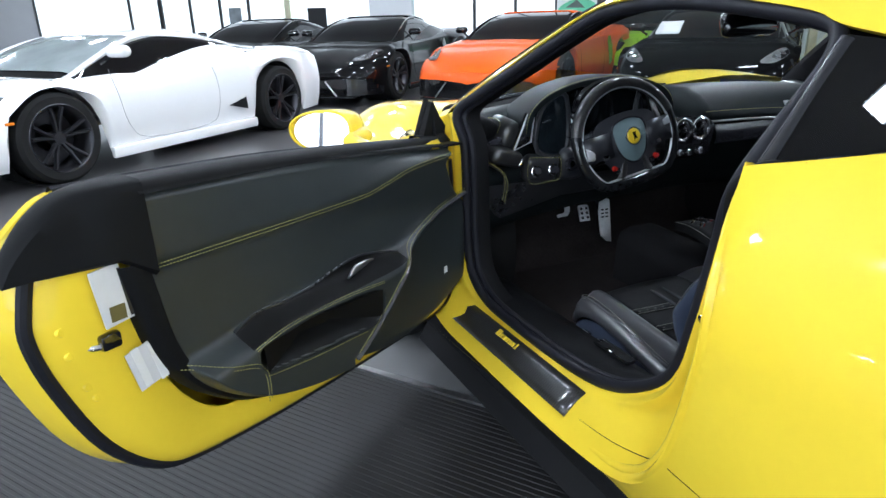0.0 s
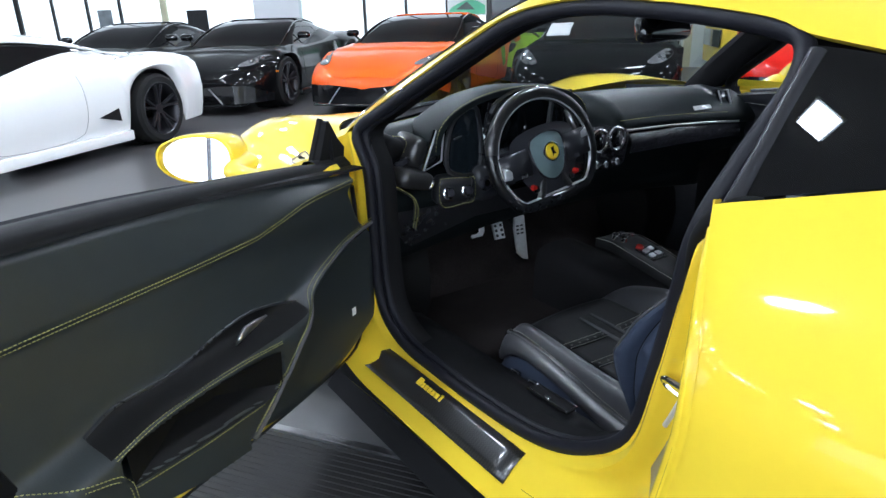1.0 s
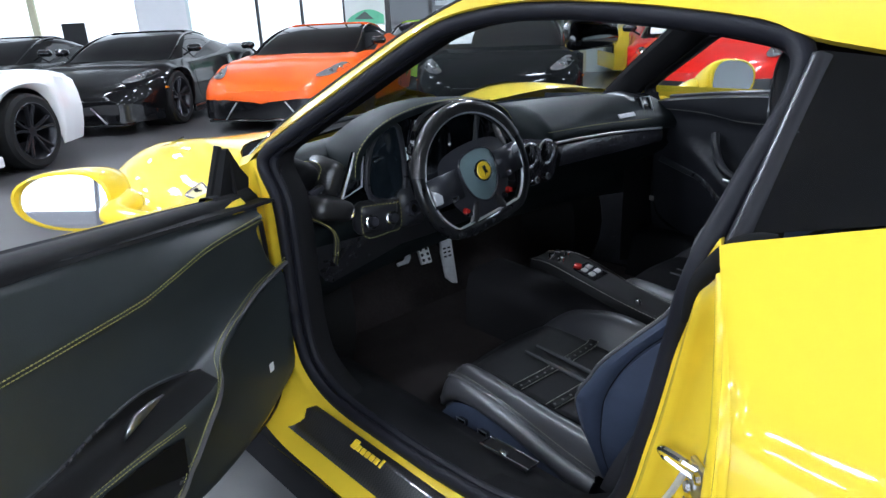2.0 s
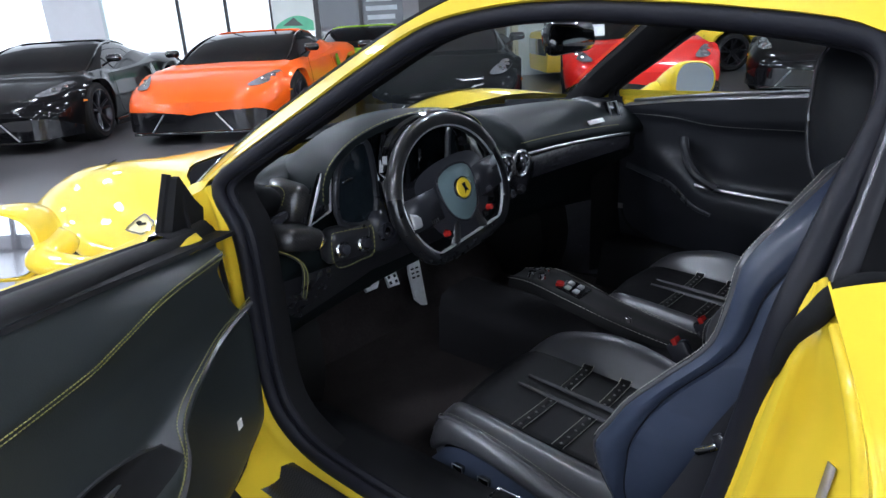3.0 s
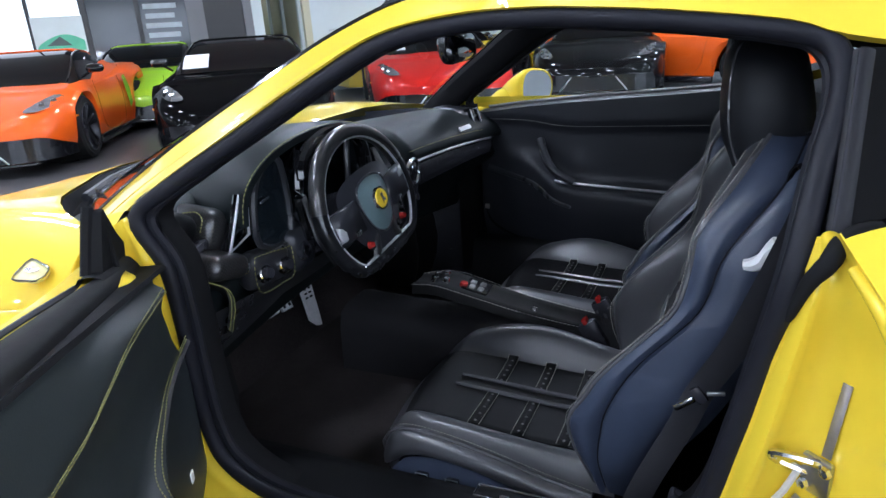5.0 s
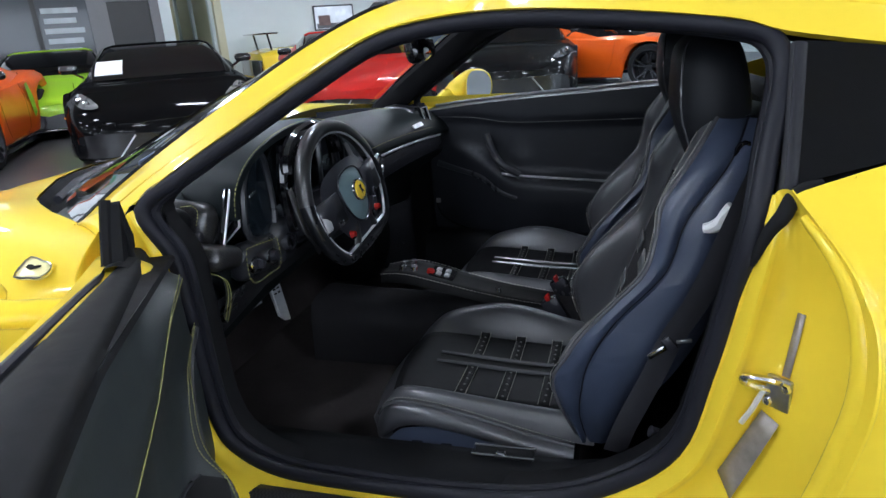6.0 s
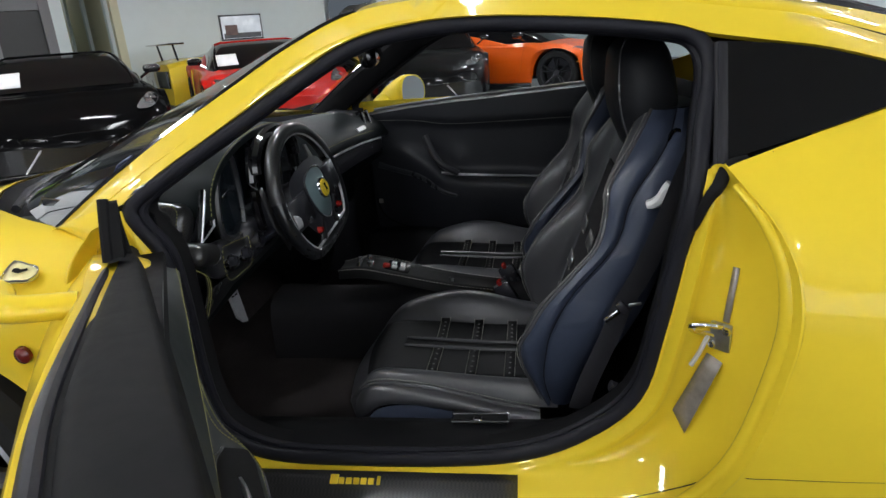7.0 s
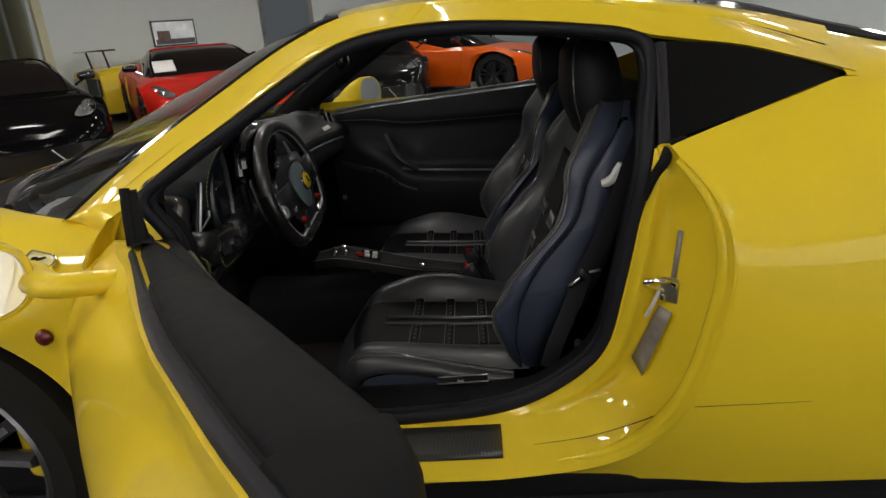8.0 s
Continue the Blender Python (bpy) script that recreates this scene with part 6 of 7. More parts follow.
# pedals: a squat brake, a tall hanging accelerator, a bent foot rest
def pedal(x, y, z, tilt, outline, pads, label):
    """A metal plate cut to an outline of (sideways, up) pairs, with dark grip pads."""
    m = Matrix.Translation((x, y, z)) @ Euler((radians(-tilt), 0, radians(-8))).to_matrix().to_4x4()
    bm = bmesh.new()
    rings = [[bm.verts.new(V(a * k, d, b * k)) for a, b in outline] for k, d in ((0.94, -0.006), (1.0, -0.003), (1.0, 0.004))]
    for r, q in zip(rings, rings[1:]):
        for n in range(len(r)):
            bm.faces.new((r[n - 1], r[n], q[n], q[n - 1]))
    bm.faces.new(rings[0][::-1])
    bm.faces.new(rings[-1])
    bmesh.ops.recalc_face_normals(bm, faces=bm.faces)
    plate = part("pedal", bm, PEDAL, CAR, label)
    plate.matrix_basis = m
    for a, b, w, h in pads:
        part("pedal_pad", rbox((w, 0.005, h), (a, -0.0065, b), 0.002, 1), PLASTIC, plate)
    if label.startswith("drilled"):
        part("pedal_arm", tube([V(0, 0.004, 0.03), V(0, 0.05, 0.06), V(0, 0.15, 0.17)], 0.009, 8), PLASTIC, plate)


pedal(-0.128, -0.425, 0.468, 25, [(-0.021, -0.030), (0.021, -0.030), (0.022, 0.028), (0.016, 0.034), (-0.016, 0.034), (-0.022, 0.028)],
      [(a, b, 0.010, 0.010) for a in (-0.011, 0.011) for b in (-0.017, 0.001, 0.019)], "drilled aluminium brake pedal")
pedal(-0.062, -0.468, 0.445, 10, [(-0.018, -0.060), (0.006, -0.085), (0.026, -0.090), (0.024, 0.075), (0.014, 0.082), (-0.018, 0.070), (-0.024, 0.03)],
      [(a, b, 0.012, 0.006) for a in (-0.010, 0.008) for b in (0.012, 0.026, 0.040)], "drilled aluminium accelerator with a slanted foot")
pedal(-0.286, -0.515, 0.527, 30, [(-0.030, -0.024), (0.008, -0.022), (0.020, -0.008), (0.026, 0.026), (0.006, 0.026), (0.002, -0.004), (-0.008, -0.012), (-0.032, -0.014)],
      [], "bent metal foot rest bracket")

# tunnel and console
rows = []
for y in [lerp(-0.6, -1.6, i / 20) for i in range(21)]:
    h = curve1([(-1.6, 0.44), (-1.3, 0.45), (-1.05, 0.44), (-0.8, 0.44), (-0.6, 0.45)])(y)
    rows.append([V(x, y, z) for x, z in ((-0.115, 0.22), (-0.105, h - 0.06), (-0.09, h - 0.015), (-0.05, h), (0.05, h), (0.09, h - 0.015), (0.105, h - 0.06), (0.115, 0.22))])
part("centre_tunnel", grid(rows), SUEDE, CAR, "black leather centre tunnel", smooth=60)
rows = []
for y in [lerp(-0.82, -1.34, i / 18) for i in range(19)]:
    h = curve1([(-1.34, 0.455), (-1.2, 0.475), (-1.1, 0.495), (-1.0, 0.52), (-0.9, 0.54), (-0.82, 0.53)])(y)
    w = curve1([(-1.34, 0.05), (-1.1, 0.058), (-0.92, 0.064), (-0.82, 0.045)])(y)
    rows.append([V(x * w, y, h + dz) for x, dz in ((-1.05, -0.03), (-1.0, -0.008), (-0.8, 0.0), (-0.5, -0.004), (0.5, -0.004), (0.8, 0.0), (1.0, -0.008), (1.05, -0.03))])
BR = part("console_bridge", grid(rows), STRIP_L, CAR, "black console bridge with gear switches", smooth=60)
for s in (-1, 1):
    stitches([r[1 if s < 0 else 6] + V(0, 0, 0.006) for r in rows], BR, GREY_STITCH, 0.0011)
for x, y in ((-0.03, -0.885), (0.005, -0.88), (-0.03, -0.92), (0.02, -0.905)):
    part("gear_button", lathe([(0.0, 0.018), (0.009, 0.016), (0.011, 0.0)], 12, frame_of((0, -0.2, 1), (x, y, 0.538))), CHROME, BR, "bright round gear switch")
part("red_button", lathe([(0.0, 0.012), (0.011, 0.01), (0.013, 0.0)], 12, frame_of((0, -0.2, 1), (-0.01, -0.965, 0.525))), RED, BR)
part("switch_insert", rbox((0.07, 0.075, 0.006), (0.005, -1.0, 0.518), 0.002, 1, rot=(13, 0, 0)), GLOSS, BR)
for x, y in ((-0.015, -0.99), (0.012, -0.985), (-0.015, -1.015), (0.015, -1.012)):
    part("window_switch", rbox((0.018, 0.016, 0.008), (x + 0.005, y, 0.522 + (y + 1.0) * 0.23), 0.002, 1, rot=(13, 0, 0)), ALU, BR)
part("console_knob", lathe([(0.0, 0.012), (0.009, 0.01), (0.011, 0.0)], 12, frame_of((0, 0, 1), (-0.02, -1.17, 0.478))), CHROME, BR)


# ---- seats ----
def seat(cx, sgn, label):
    """A sports seat: round-fronted cushion with rolled sides, winged backrest, fixed headrest, ladder seams.
    sgn is -1 where the car's outside lies towards -x."""
    S = thing("seat", "", "")
    S.parent = CAR
    S["label"] = label

    def at(o, y, z):
        # o runs from the outer side (-) to the tunnel side (+)
        return V(cx - sgn * o, y, z)

    def front(o):
        return -0.945 - 0.03 * abs(o / 0.2) ** 1.6 - 0.05 * max(0.0, (abs(o) - 0.2) / 0.05) ** 2

    base = curve1([(-1.46, 0.425), (-1.3, 0.428), (-1.1, 0.442), (-1.0, 0.446)])
    crest = curve1([(-1.46, 0.03), (-1.38, 0.045), (-1.28, 0.068), (-1.2, 0.07), (-1.12, 0.05), (-1.03, 0.018), (-0.97, 0.0)])
    roll_h = curve1([(-1.46, 0.018), (-1.2, 0.03), (-1.05, 0.03), (-1.0, 0.012)])

    def cush(o, y):
        z = base(y)
        if o > 0.105:
            t = min(1.0, (o - 0.105) / 0.06)
            z += crest(y) * t * t * (3 - 2 * t) - 0.10 * max(0.0, (o - 0.185) / 0.055) ** 2
        elif o < -0.178:
            t = min(1.0, (-0.178 - o) / 0.03)
            z += roll_h(y) * math.sin(t * math.pi / 2) - 0.05 * max(0.0, (-0.208 - o) / 0.032) ** 2
        z -= 0.006 * math.cos(min(1, abs(o) / 0.17) * math.pi / 2)
        d = front(o) - y
        if d < 0.10:
            z -= 0.075 * (1 - max(0.0, d) / 0.10) ** 2.2
        return z

    xs = [lerp(-0.24, 0.24, i / 48) for i in range(49)]
    rows = []
    for i in range(33):
        t = (i / 32) ** 1.5
        pts = [(x, lerp(front(x), -1.47, t)) for x in xs]
        rows.append([at(x, y, cush(x, y)) for x, y in pts])
    skirt = [[V(p.x, p.y - 0.012, 0.33) for p in rows[0]], [V(p.x, p.y - 0.05, 0.26) for p in rows[0]]]
    cu = part("cushion", grid(skirt[::-1] + rows), SEAT_L, S, "black leather seat cushion", smooth=65)
    # suede centre with ladder strips across it and a flat leather strip along it
    nose = lambda o: front(o) - 0.05
    rows = [[at(o, lerp(nose(o), -1.45, i / 18), cush(o, lerp(nose(o), -1.45, i / 18)) + 0.003) for o in [lerp(-0.172, 0.112, j / 18) for j in range(19)]] for i in range(19)]
    part("centre_panel", grid(rows), CENTRE_L, cu, "black leather centre panel", mods=(("SOLIDIFY", (0.004, 0)),))
    for y in (-1.175, -1.268, -1.36):
        for o0, o1 in ((-0.17, -0.035), (0.005, 0.118)):
            os_ = [lerp(o0, o1, j / 10) for j in range(11)]
            strip = [[at(o, y + dy, cush(o, y) + 0.0065) for dy in (-0.012, 0.012)] for o in os_]
            part("ladder_strip", grid(strip), STRIP_L, cu, "narrow dark leather strip", mods=(("SOLIDIFY", (0.003, 0)),))
            for dy in (-0.0125, 0.0125):
                stitches([at(o, y + dy, cush(o, y) + 0.0085) for o in os_], cu, GREY_STITCH, 0.0011, 0.006)
            bm = bmesh.new()
            for o in [lerp(o0 + 0.012, o1 - 0.012, j / 4) for j in range(5)]:
                lathe([(0.0, 0.002), (0.002, 0.0016), (0.0034, 0.0)], 8, Matrix.Translation(at(o, y, cush(o, y) + 0.008)), bm=bm)
            part("eyelet_row", bm, STUD, cu)["kind"] = "stuff"
    ys = [lerp(-1.085, -1.45, i / 24) for i in range(25)]
    strip = [[at(o, y, cush(o, y) + h) for o, h in ((-0.034, 0.003), (-0.03, 0.0065), (-0.015, 0.0055), (0.0, 0.0065), (0.004, 0.003))] for y in ys]
    part("centre_strip", grid(strip), STRIP_L, cu, "smooth dark leather strip", smooth=60)
    for o in (-0.036, 0.006):
        part("seam_piping", tube([at(o, y, cush(o, y) + 0.0095) for y in ys], lambda f: 0.0032 + 0.0024 * math.sin(math.pi * f), 8), PIPE_L, cu, "shiny leather piping")
    # outer roll's piping, twin stitches and the bulging side below it
    def hem(t):
        # along the cushion's outer edge, from the front corner to the back
        y = lerp(-1.0, -1.43, t)
        return at(-0.243 + 0.02 * max(0.0, 1 - t / 0.08), y, curve1([(0, 0.405), (0.05, 0.438), (0.12, 0.455), (0.25, 0.455), (0.5, 0.437), (0.8, 0.405), (1.0, 0.388)])(t))
    H = [hem(i / 40) for i in range(41)]
    part("cushion_piping", tube(H, 0.0045, 6), PIPE_L, cu)
    stitches([p + V(sgn * -0.004, 0, 0.0075) for p in H], cu, GREY_STITCH, 0.001, 0.007)
    stitches([p + V(sgn * 0.003, 0, -0.0075) for p in H], cu, GREY_STITCH, 0.001, 0.007)
    rows = []
    for i in range(41):
        t = i / 40
        p = H[i]
        low = curve1([(0, 0.36), (0.15, 0.41), (0.4, 0.41), (0.75, 0.375), (1.0, 0.345)])(t)
        rows.append([p + V(-sgn * 0.03, 0, -0.004), p, p + V(sgn * 0.012, 0, -0.012), V(p.x + sgn * 0.022, p.y, lerp(p.z, low, 0.6)), V(p.x + sgn * 0.02, p.y, low), V(p.x + sgn * 0.012, p.y, low - 0.008)])
    part("cushion_side", grid(rows), SEAT_L, cu, "dark leather cushion side", smooth=60)
    rows = []
    for i in range(31):
        t = i / 30
        y = lerp(-1.01, -1.44, t)
        top = curve1([(0, 0.345), (0.12, 0.395), (0.35, 0.405), (0.75, 0.37), (1.0, 0.335)])(t)
        rows.append([at(-0.252 - 0.004 * math.sin(math.pi * t), y, top), at(-0.262, y, top - 0.018), at(-0.266, y, lerp(top, 0.28, 0.5)), at(-0.255, y, 0.28)])
    part("side_cover", grid(rows), LEATHER_SIDE, S, "blue-grey seat side cover", smooth=60)
    rows = [[at(0.24, y, cush(0.24, y)), at(0.25, y, 0.36), at(0.245, y, 0.25)] for y in [lerp(-1.0, -1.46, i / 16) for i in range(17)]]
    part("cushion_side", grid(rows), SEAT_L, cu)
    part("seat_base", rbox((0.44, 0.40, 0.12), (cx, -1.23, 0.29), 0.03, 3), PLASTIC, S, "black plastic seat base")
    for y in (-1.10, -1.165):
        sw = part("seat_switch", rbox((0.012, 0.026, 0.016), at(-0.268, y, 0.37), 0.004, 2), GLOSS, S, "small seat adjuster switch")
        part("switch_rim", tube([at(-0.275, y + a, 0.37 + b) for a, b in ((-0.013, -0.009), (0.013, -0.009), (0.013, 0.009), (-0.013, 0.009))], 0.0014, 5, True), ALU, sw)
    # backrest: sections up the height
    pipe = curve1([(0.40, -1.44), (0.438, -1.424), (0.50, -1.398), (0.555, -1.392), (0.60, -1.418), (0.646, -1.445), (0.715, -1.505), (0.775, -1.556), (0.845, -1.574), (0.90, -1.583), (0.97, -1.63), (1.03, -1.672)])
    crease = curve1([(0.40, -1.455), (0.47, -1.44), (0.53, -1.445), (0.588, -1.456), (0.675, -1.502), (0.769, -1.583), (0.803, -1.60), (0.87, -1.62), (0.968, -1.69), (1.03, -1.72)])
    rearl = curve1([(0.40, -1.52), (0.48, -1.55), (0.56, -1.60), (0.67, -1.655), (0.77, -1.69), (0.9, -1.73), (1.03, -1.75)])
    inner = curve1([(0.40, -1.43), (0.5, -1.41), (0.574, -1.405), (0.627, -1.43), (0.751, -1.545), (0.822, -1.572), (0.88, -1.575), (0.935, -1.60), (1.034, -1.66)])
    mid = curve1([(0.40, -1.45), (0.55, -1.495), (0.7, -1.55), (0.85, -1.605), (1.03, -1.665)])
    half = curve1([(0.40, 0.228), (0.5, 0.245), (0.6, 0.258), (0.7, 0.252), (0.8, 0.243), (0.88, 0.232), (0.95, 0.205), (1.0, 0.165), (1.03, 0.13)])
    zs = [lerp(0.40, 1.03, i / 40) for i in range(41)]
    faces_, side_, shell_ = [], {1: [], -1: []}, []
    for z in zs:
        h = half(z)
        w, k, bk, m = pipe(z), crease(z), rearl(z), mid(z)
        iw = inner(z)
        nw = 0.045 + 0.0 * z                     # width of the black leather band at the wing's front
        r = []
        for j in range(33):
            o = lerp(-1, 1, j / 32) * h
            a = abs(o)
            t = max(0.0, min(1.0, (a - (h - nw - 0.05)) / 0.05))
            t = t * t * (3 - 2 * t)
            y = lerp(m, iw, t)
            if a > h - nw:
                q = (a - (h - nw)) / nw
                y = lerp(iw, w, q ** 1.5) + 0.006 * math.sin(math.pi * q)
            r.append(V(cx + o, y, z))
        faces_.append(r)
        for s in (1, -1):
            e = V(cx + s * h, w, z)
            side_[s].append([e, e + V(s * 0.010, -0.004, 0), V(cx + s * (h + 0.017), lerp(w, k, 0.45), z), V(cx + s * (h + 0.014), lerp(w, k, 0.8), z), V(cx + s * (h + 0.003), k, z),
                             V(cx + s * (h + 0.010), k - 0.006, z), V(cx + s * (h + 0.012), lerp(k, bk, 0.45), z), V(cx + s * (h - 0.004), bk + 0.01, z), V(cx + s * (h - 0.03), bk - 0.012, z)])
        shell_.append([V(cx + o * (h - 0.03), bk - 0.012 - 0.02 * (1 - o * o), z) for o in (-1, -0.6, -0.2, 0.2, 0.6, 1)])
    ba = part("backrest", grid(faces_), SEAT_L, S, "black leather winged backrest", smooth=65)
    for s in (1, -1):
        part("side_shell", grid(side_[s]), LEATHER_SIDE, ba, "dark blue leather wing with a curved crease", smooth=50)
        part("wing_piping", tube([r[0] + V(0, 0.002, 0) for r in side_[s]], 0.0042, 6), PIPE_L, ba)
        stitches([V(cx + s * (half(z) - 0.008), pipe(z) + 0.008, z) for z in zs], ba, GREY_STITCH, 0.0011, 0.0055)
        stitches([V(cx + s * (half(z) - 0.036), inner(z) + 0.004, z) for z in zs[14:]], ba, GREY_STITCH, 0.0011, 0.0055)
        part("crease_line", tube([r[4] + V(s * 0.0005, 0, 0) for r in side_[s]], 0.002, 5), RUBBER, ba)
    part("back_shell", grid(shell_), LEATHER, ba, "black seat back")
    top = [p for p in faces_[-1]] + [p for p in reversed(shell_[-1])]
    part("shoulder", disc(top, V(cx, -1.71, 1.035), rings=3), SEAT_L, ba)
    rows = [[V(p.x, p.y + 0.003, p.z) for p in r[10:23]] for r in faces_[3:32]]
    part("centre_panel", grid(rows), SUEDE, ba, "black suede backrest centre", mods=(("SOLIDIFY", (0.004, 0)),))
    for i in (9, 15, 21):
        z0 = zs[i]
        for o0, o1 in ((-0.11, -0.03), (0.03, 0.11)):
            strip = [[V(cx + o, mid(z) + 0.0075, z) for z in (z0 - 0.014, z0 + 0.014)] for o in [lerp(o0, o1, j / 6) for j in range(7)]]
            part("ladder_strip", grid(strip), SEAT_L, ba, mods=(("SOLIDIFY", (0.004, 0)),))
            for dz in (-0.0155, 0.0155):
                stitches([V(cx + o, mid(z0 + dz) + 0.0095, z0 + dz) for o in [lerp(o0, o1, j / 6) for j in range(7)]], ba, GREY_STITCH, 0.0011, 0.006)
    # slot for a shoulder belt in the upper wing, on both sides
    for s in (1, -1):
        sl_pts = cr([V(cx + s * 0.205, -1.705, 0.885), V(cx + s * 0.202, -1.69, 0.93), V(cx + s * 0.185, -1.70, 0.985), V(cx + s * 0.182, -1.72, 0.985), V(cx + s * 0.20, -1.722, 0.90)], 4, True)
        part("belt_slot", tube(sl_pts, 0.005, 6, True, up=(1, 0, 0)), GLOSS, ba, "oval slot in the wing")
    # headrest: a tall padded block with stitched sides
    rows = []
    for i in range(21):
        t = i / 20
        z = lerp(0.945, 1.185, t)
        w = (0.112 + 0.020 * math.sin(math.pi * min(1, t * 1.1))) * (1 - max(0, (t - 0.72) / 0.28) ** 2.6 * 0.5)
        fy = curve1([(0, -1.628), (0.35, -1.598), (0.7, -1.596), (0.88, -1.606), (1.0, -1.645)])(t)
        by = curve1([(0, -1.735), (0.4, -1.738), (0.75, -1.722), (0.9, -1.705), (1.0, -1.675)])(t)
        yc, d = (fy + by) / 2, (fy - by) / 2
        rows.append([V(cx + w * (abs(math.cos(a)) ** 0.6) * (1 if math.cos(a) > 0 else -1), yc + d * (abs(math.sin(a)) ** 0.7) * (1 if math.sin(a) > 0 else -1), z) for a in [2 * math.pi * k / 32 for k in range(32)]])
    bm = grid(rows, close_v=True)
    cap(bm, rows[-1])
    cap(bm, rows[0])
    bmesh.ops.remove_doubles(bm, verts=bm.verts, dist=1e-5)
    hr = part("headrest", bm, LEATHER_HEAD_SHADE, S, "black leather headrest", smooth=65)
    for idx in (4, 12):
        ln = [r[idx] + (r[idx] - (r[0] + r[16]) / 2) * 0.012 for r in rows[:-1]]
        stitches(ln, hr, GREY_STITCH, 0.001, 0.007)
        part("head_seam", tube(ln, 0.0022, 5), PIPE_L, hr)
    return S


seat(-0.345, -1, "black leather and suede sports seat on the driver's side")
seat(0.345, -1, "black leather and suede sports seat on the passenger's side")

# belts, buckles and the pale belt guide
for x, yb in ((-0.09, -1.342), (0.05, -1.35)):
    b = part("belt_buckle", rbox((0.028, 0.05, 0.085), (x, yb, 0.459), 0.008, 2, rot=(-30, 0, 0)), PLASTIC, CAR, "belt buckle with red release")
    part("release_button", rbox((0.026, 0.012, 0.016), (x, yb + 0.022, 0.498), 0.002, 2, rot=(-30, 0, 0)), RED, b, "red release button")
belt = cr([V(-0.70, -1.715, 1.0), V(-0.665, -1.70, 0.93), V(-0.655, -1.675, 0.85), V(-0.645, -1.64, 0.75), V(-0.635, -1.60, 0.665), V(-0.64, -1.575, 0.6), V(-0.655, -1.53, 0.50), V(-0.66, -1.51, 0.44)], 6)
part("seat_belt", tube(belt, 0.022, 6, flat=0.07, up=(1, 0.25, 0)), mat("belt_webbing", (0.022, 0.022, 0.027), 0.8, var=0.2, scale=200), CAR, "black seat belt webbing")
TG = part("belt_tongue", rbox((0.006, 0.036, 0.012), (-0.642, -1.578, 0.645), 0.003, 2, rot=(-38, 0, 0)), CHROME, CAR, "chrome belt tongue")
part("tongue_grip", rbox((0.010, 0.018, 0.03), (-0.643, -1.598, 0.664), 0.005, 2, rot=(-38, 0, 0)), PLASTIC, TG)
part("tongue_tip", rbox((0.005, 0.026, 0.007), (-0.646, -1.622, 0.672), 0.002, 2, rot=(-10, 0, 0)), ALU, TG)
part("belt_guide", tube(cr([V(-0.607, -1.645, 0.866), V(-0.611, -1.657, 0.869), V(-0.618, -1.669, 0.879), V(-0.624, -1.676, 0.897), V(-0.628, -1.683, 0.912)], 4), lambda f: 0.0085 + 0.003 * math.sin(math.pi * f), 8), WHITE_PL, CAR, "white belt guide hook")
part("belt_anchor", tube(cr([V(-0.70, -1.57, 0.52), V(-0.695, -1.60, 0.508), V(-0.70, -1.625, 0.512), V(-0.71, -1.64, 0.53)], 4), 0.011, 8), PLASTIC, CAR, "belt anchor loop")
stitches(cr([V(-0.713, -1.585, 0.525), V(-0.715, -1.605, 0.514), V(-0.716, -1.625, 0.517), V(-0.718, -1.64, 0.53)], 5), CAR, GREY_STITCH, 0.0012, 0.006)
# sill slot lever beside the seat
sl = part("sill_slot", rbox((0.03, 0.115, 0.008), (-0.69, -1.305, 0.43), 0.003, 2), DULL, CAR, "release lever slot in the sill")
part("slot_frame", tube([V(-0.705, -1.245, 0.434), V(-0.675, -1.245, 0.434), V(-0.675, -1.365, 0.436), V(-0.705, -1.365, 0.436)], 0.0025, 6, True), CHROME, sl)
part("slot_tab", rbox((0.012, 0.02, 0.008), (-0.70, -1.30, 0.436), 0.002, 1), CHROME, sl)

# the passenger's door, shut
rows = []
for i in range(41):
    y = lerp(-0.76, -1.72, i / 40)
    top = curve1([(-1.72, 0.975), (-1.4, 0.955), (-1.0, 0.93), (-0.76, 0.905)])(y)
    r = []
    for j in range(40):
        z = lerp(0.42, top, j / 39)
        ln = curve1([(-1.72, 0.855), (-1.3, 0.85), (-1.08, 0.852), (-0.95, 0.872), (-0.76, 0.88)])(y)
        arm = curve1([(-1.72, 0.6), (-1.3, 0.635), (-1.1, 0.655), (-1.0, 0.72), (-0.9, 0.765), (-0.76, 0.79)])(y)
        x = 0.735 - 0.018 / (1 + math.exp(-(z - ln) / 0.006)) - 0.055 / (1 + math.exp((z - arm) / 0.008)) * min(1, max(0, (-0.85 - y) / 0.2)) + 0.02 * max(0, (0.55 - z) / 0.13)
        x -= 0.012 * math.exp(-((y + 1.12) / 0.03) ** 2 - ((z - 0.71) / 0.05) ** 2)
        r.append(V(x, y, z))
    rows.append(r + [V(0.80, y, top + 0.004)])
PD = part("passenger_door", grid(rows), LEATHER_FAR_SHADE, CAR, "closed passenger door with black leather trim", smooth=60)
for off in (0.004,):
    stitches([V(0.7185, y, curve1([(-1.72, 0.855), (-1.3, 0.85), (-1.08, 0.852), (-0.95, 0.872), (-0.76, 0.88)])(y) + off) for y in [lerp(-0.8, -1.6, i / 40) for i in range(41)]], PD, GREY_STITCH, 0.0011)
part("door_pull", tube(cr([V(0.71, -1.0, 0.81), V(0.68, -1.02, 0.77), V(0.655, -1.06, 0.71), V(0.66, -1.13, 0.665)], 5), 0.014, 8), LEATHER, PD)
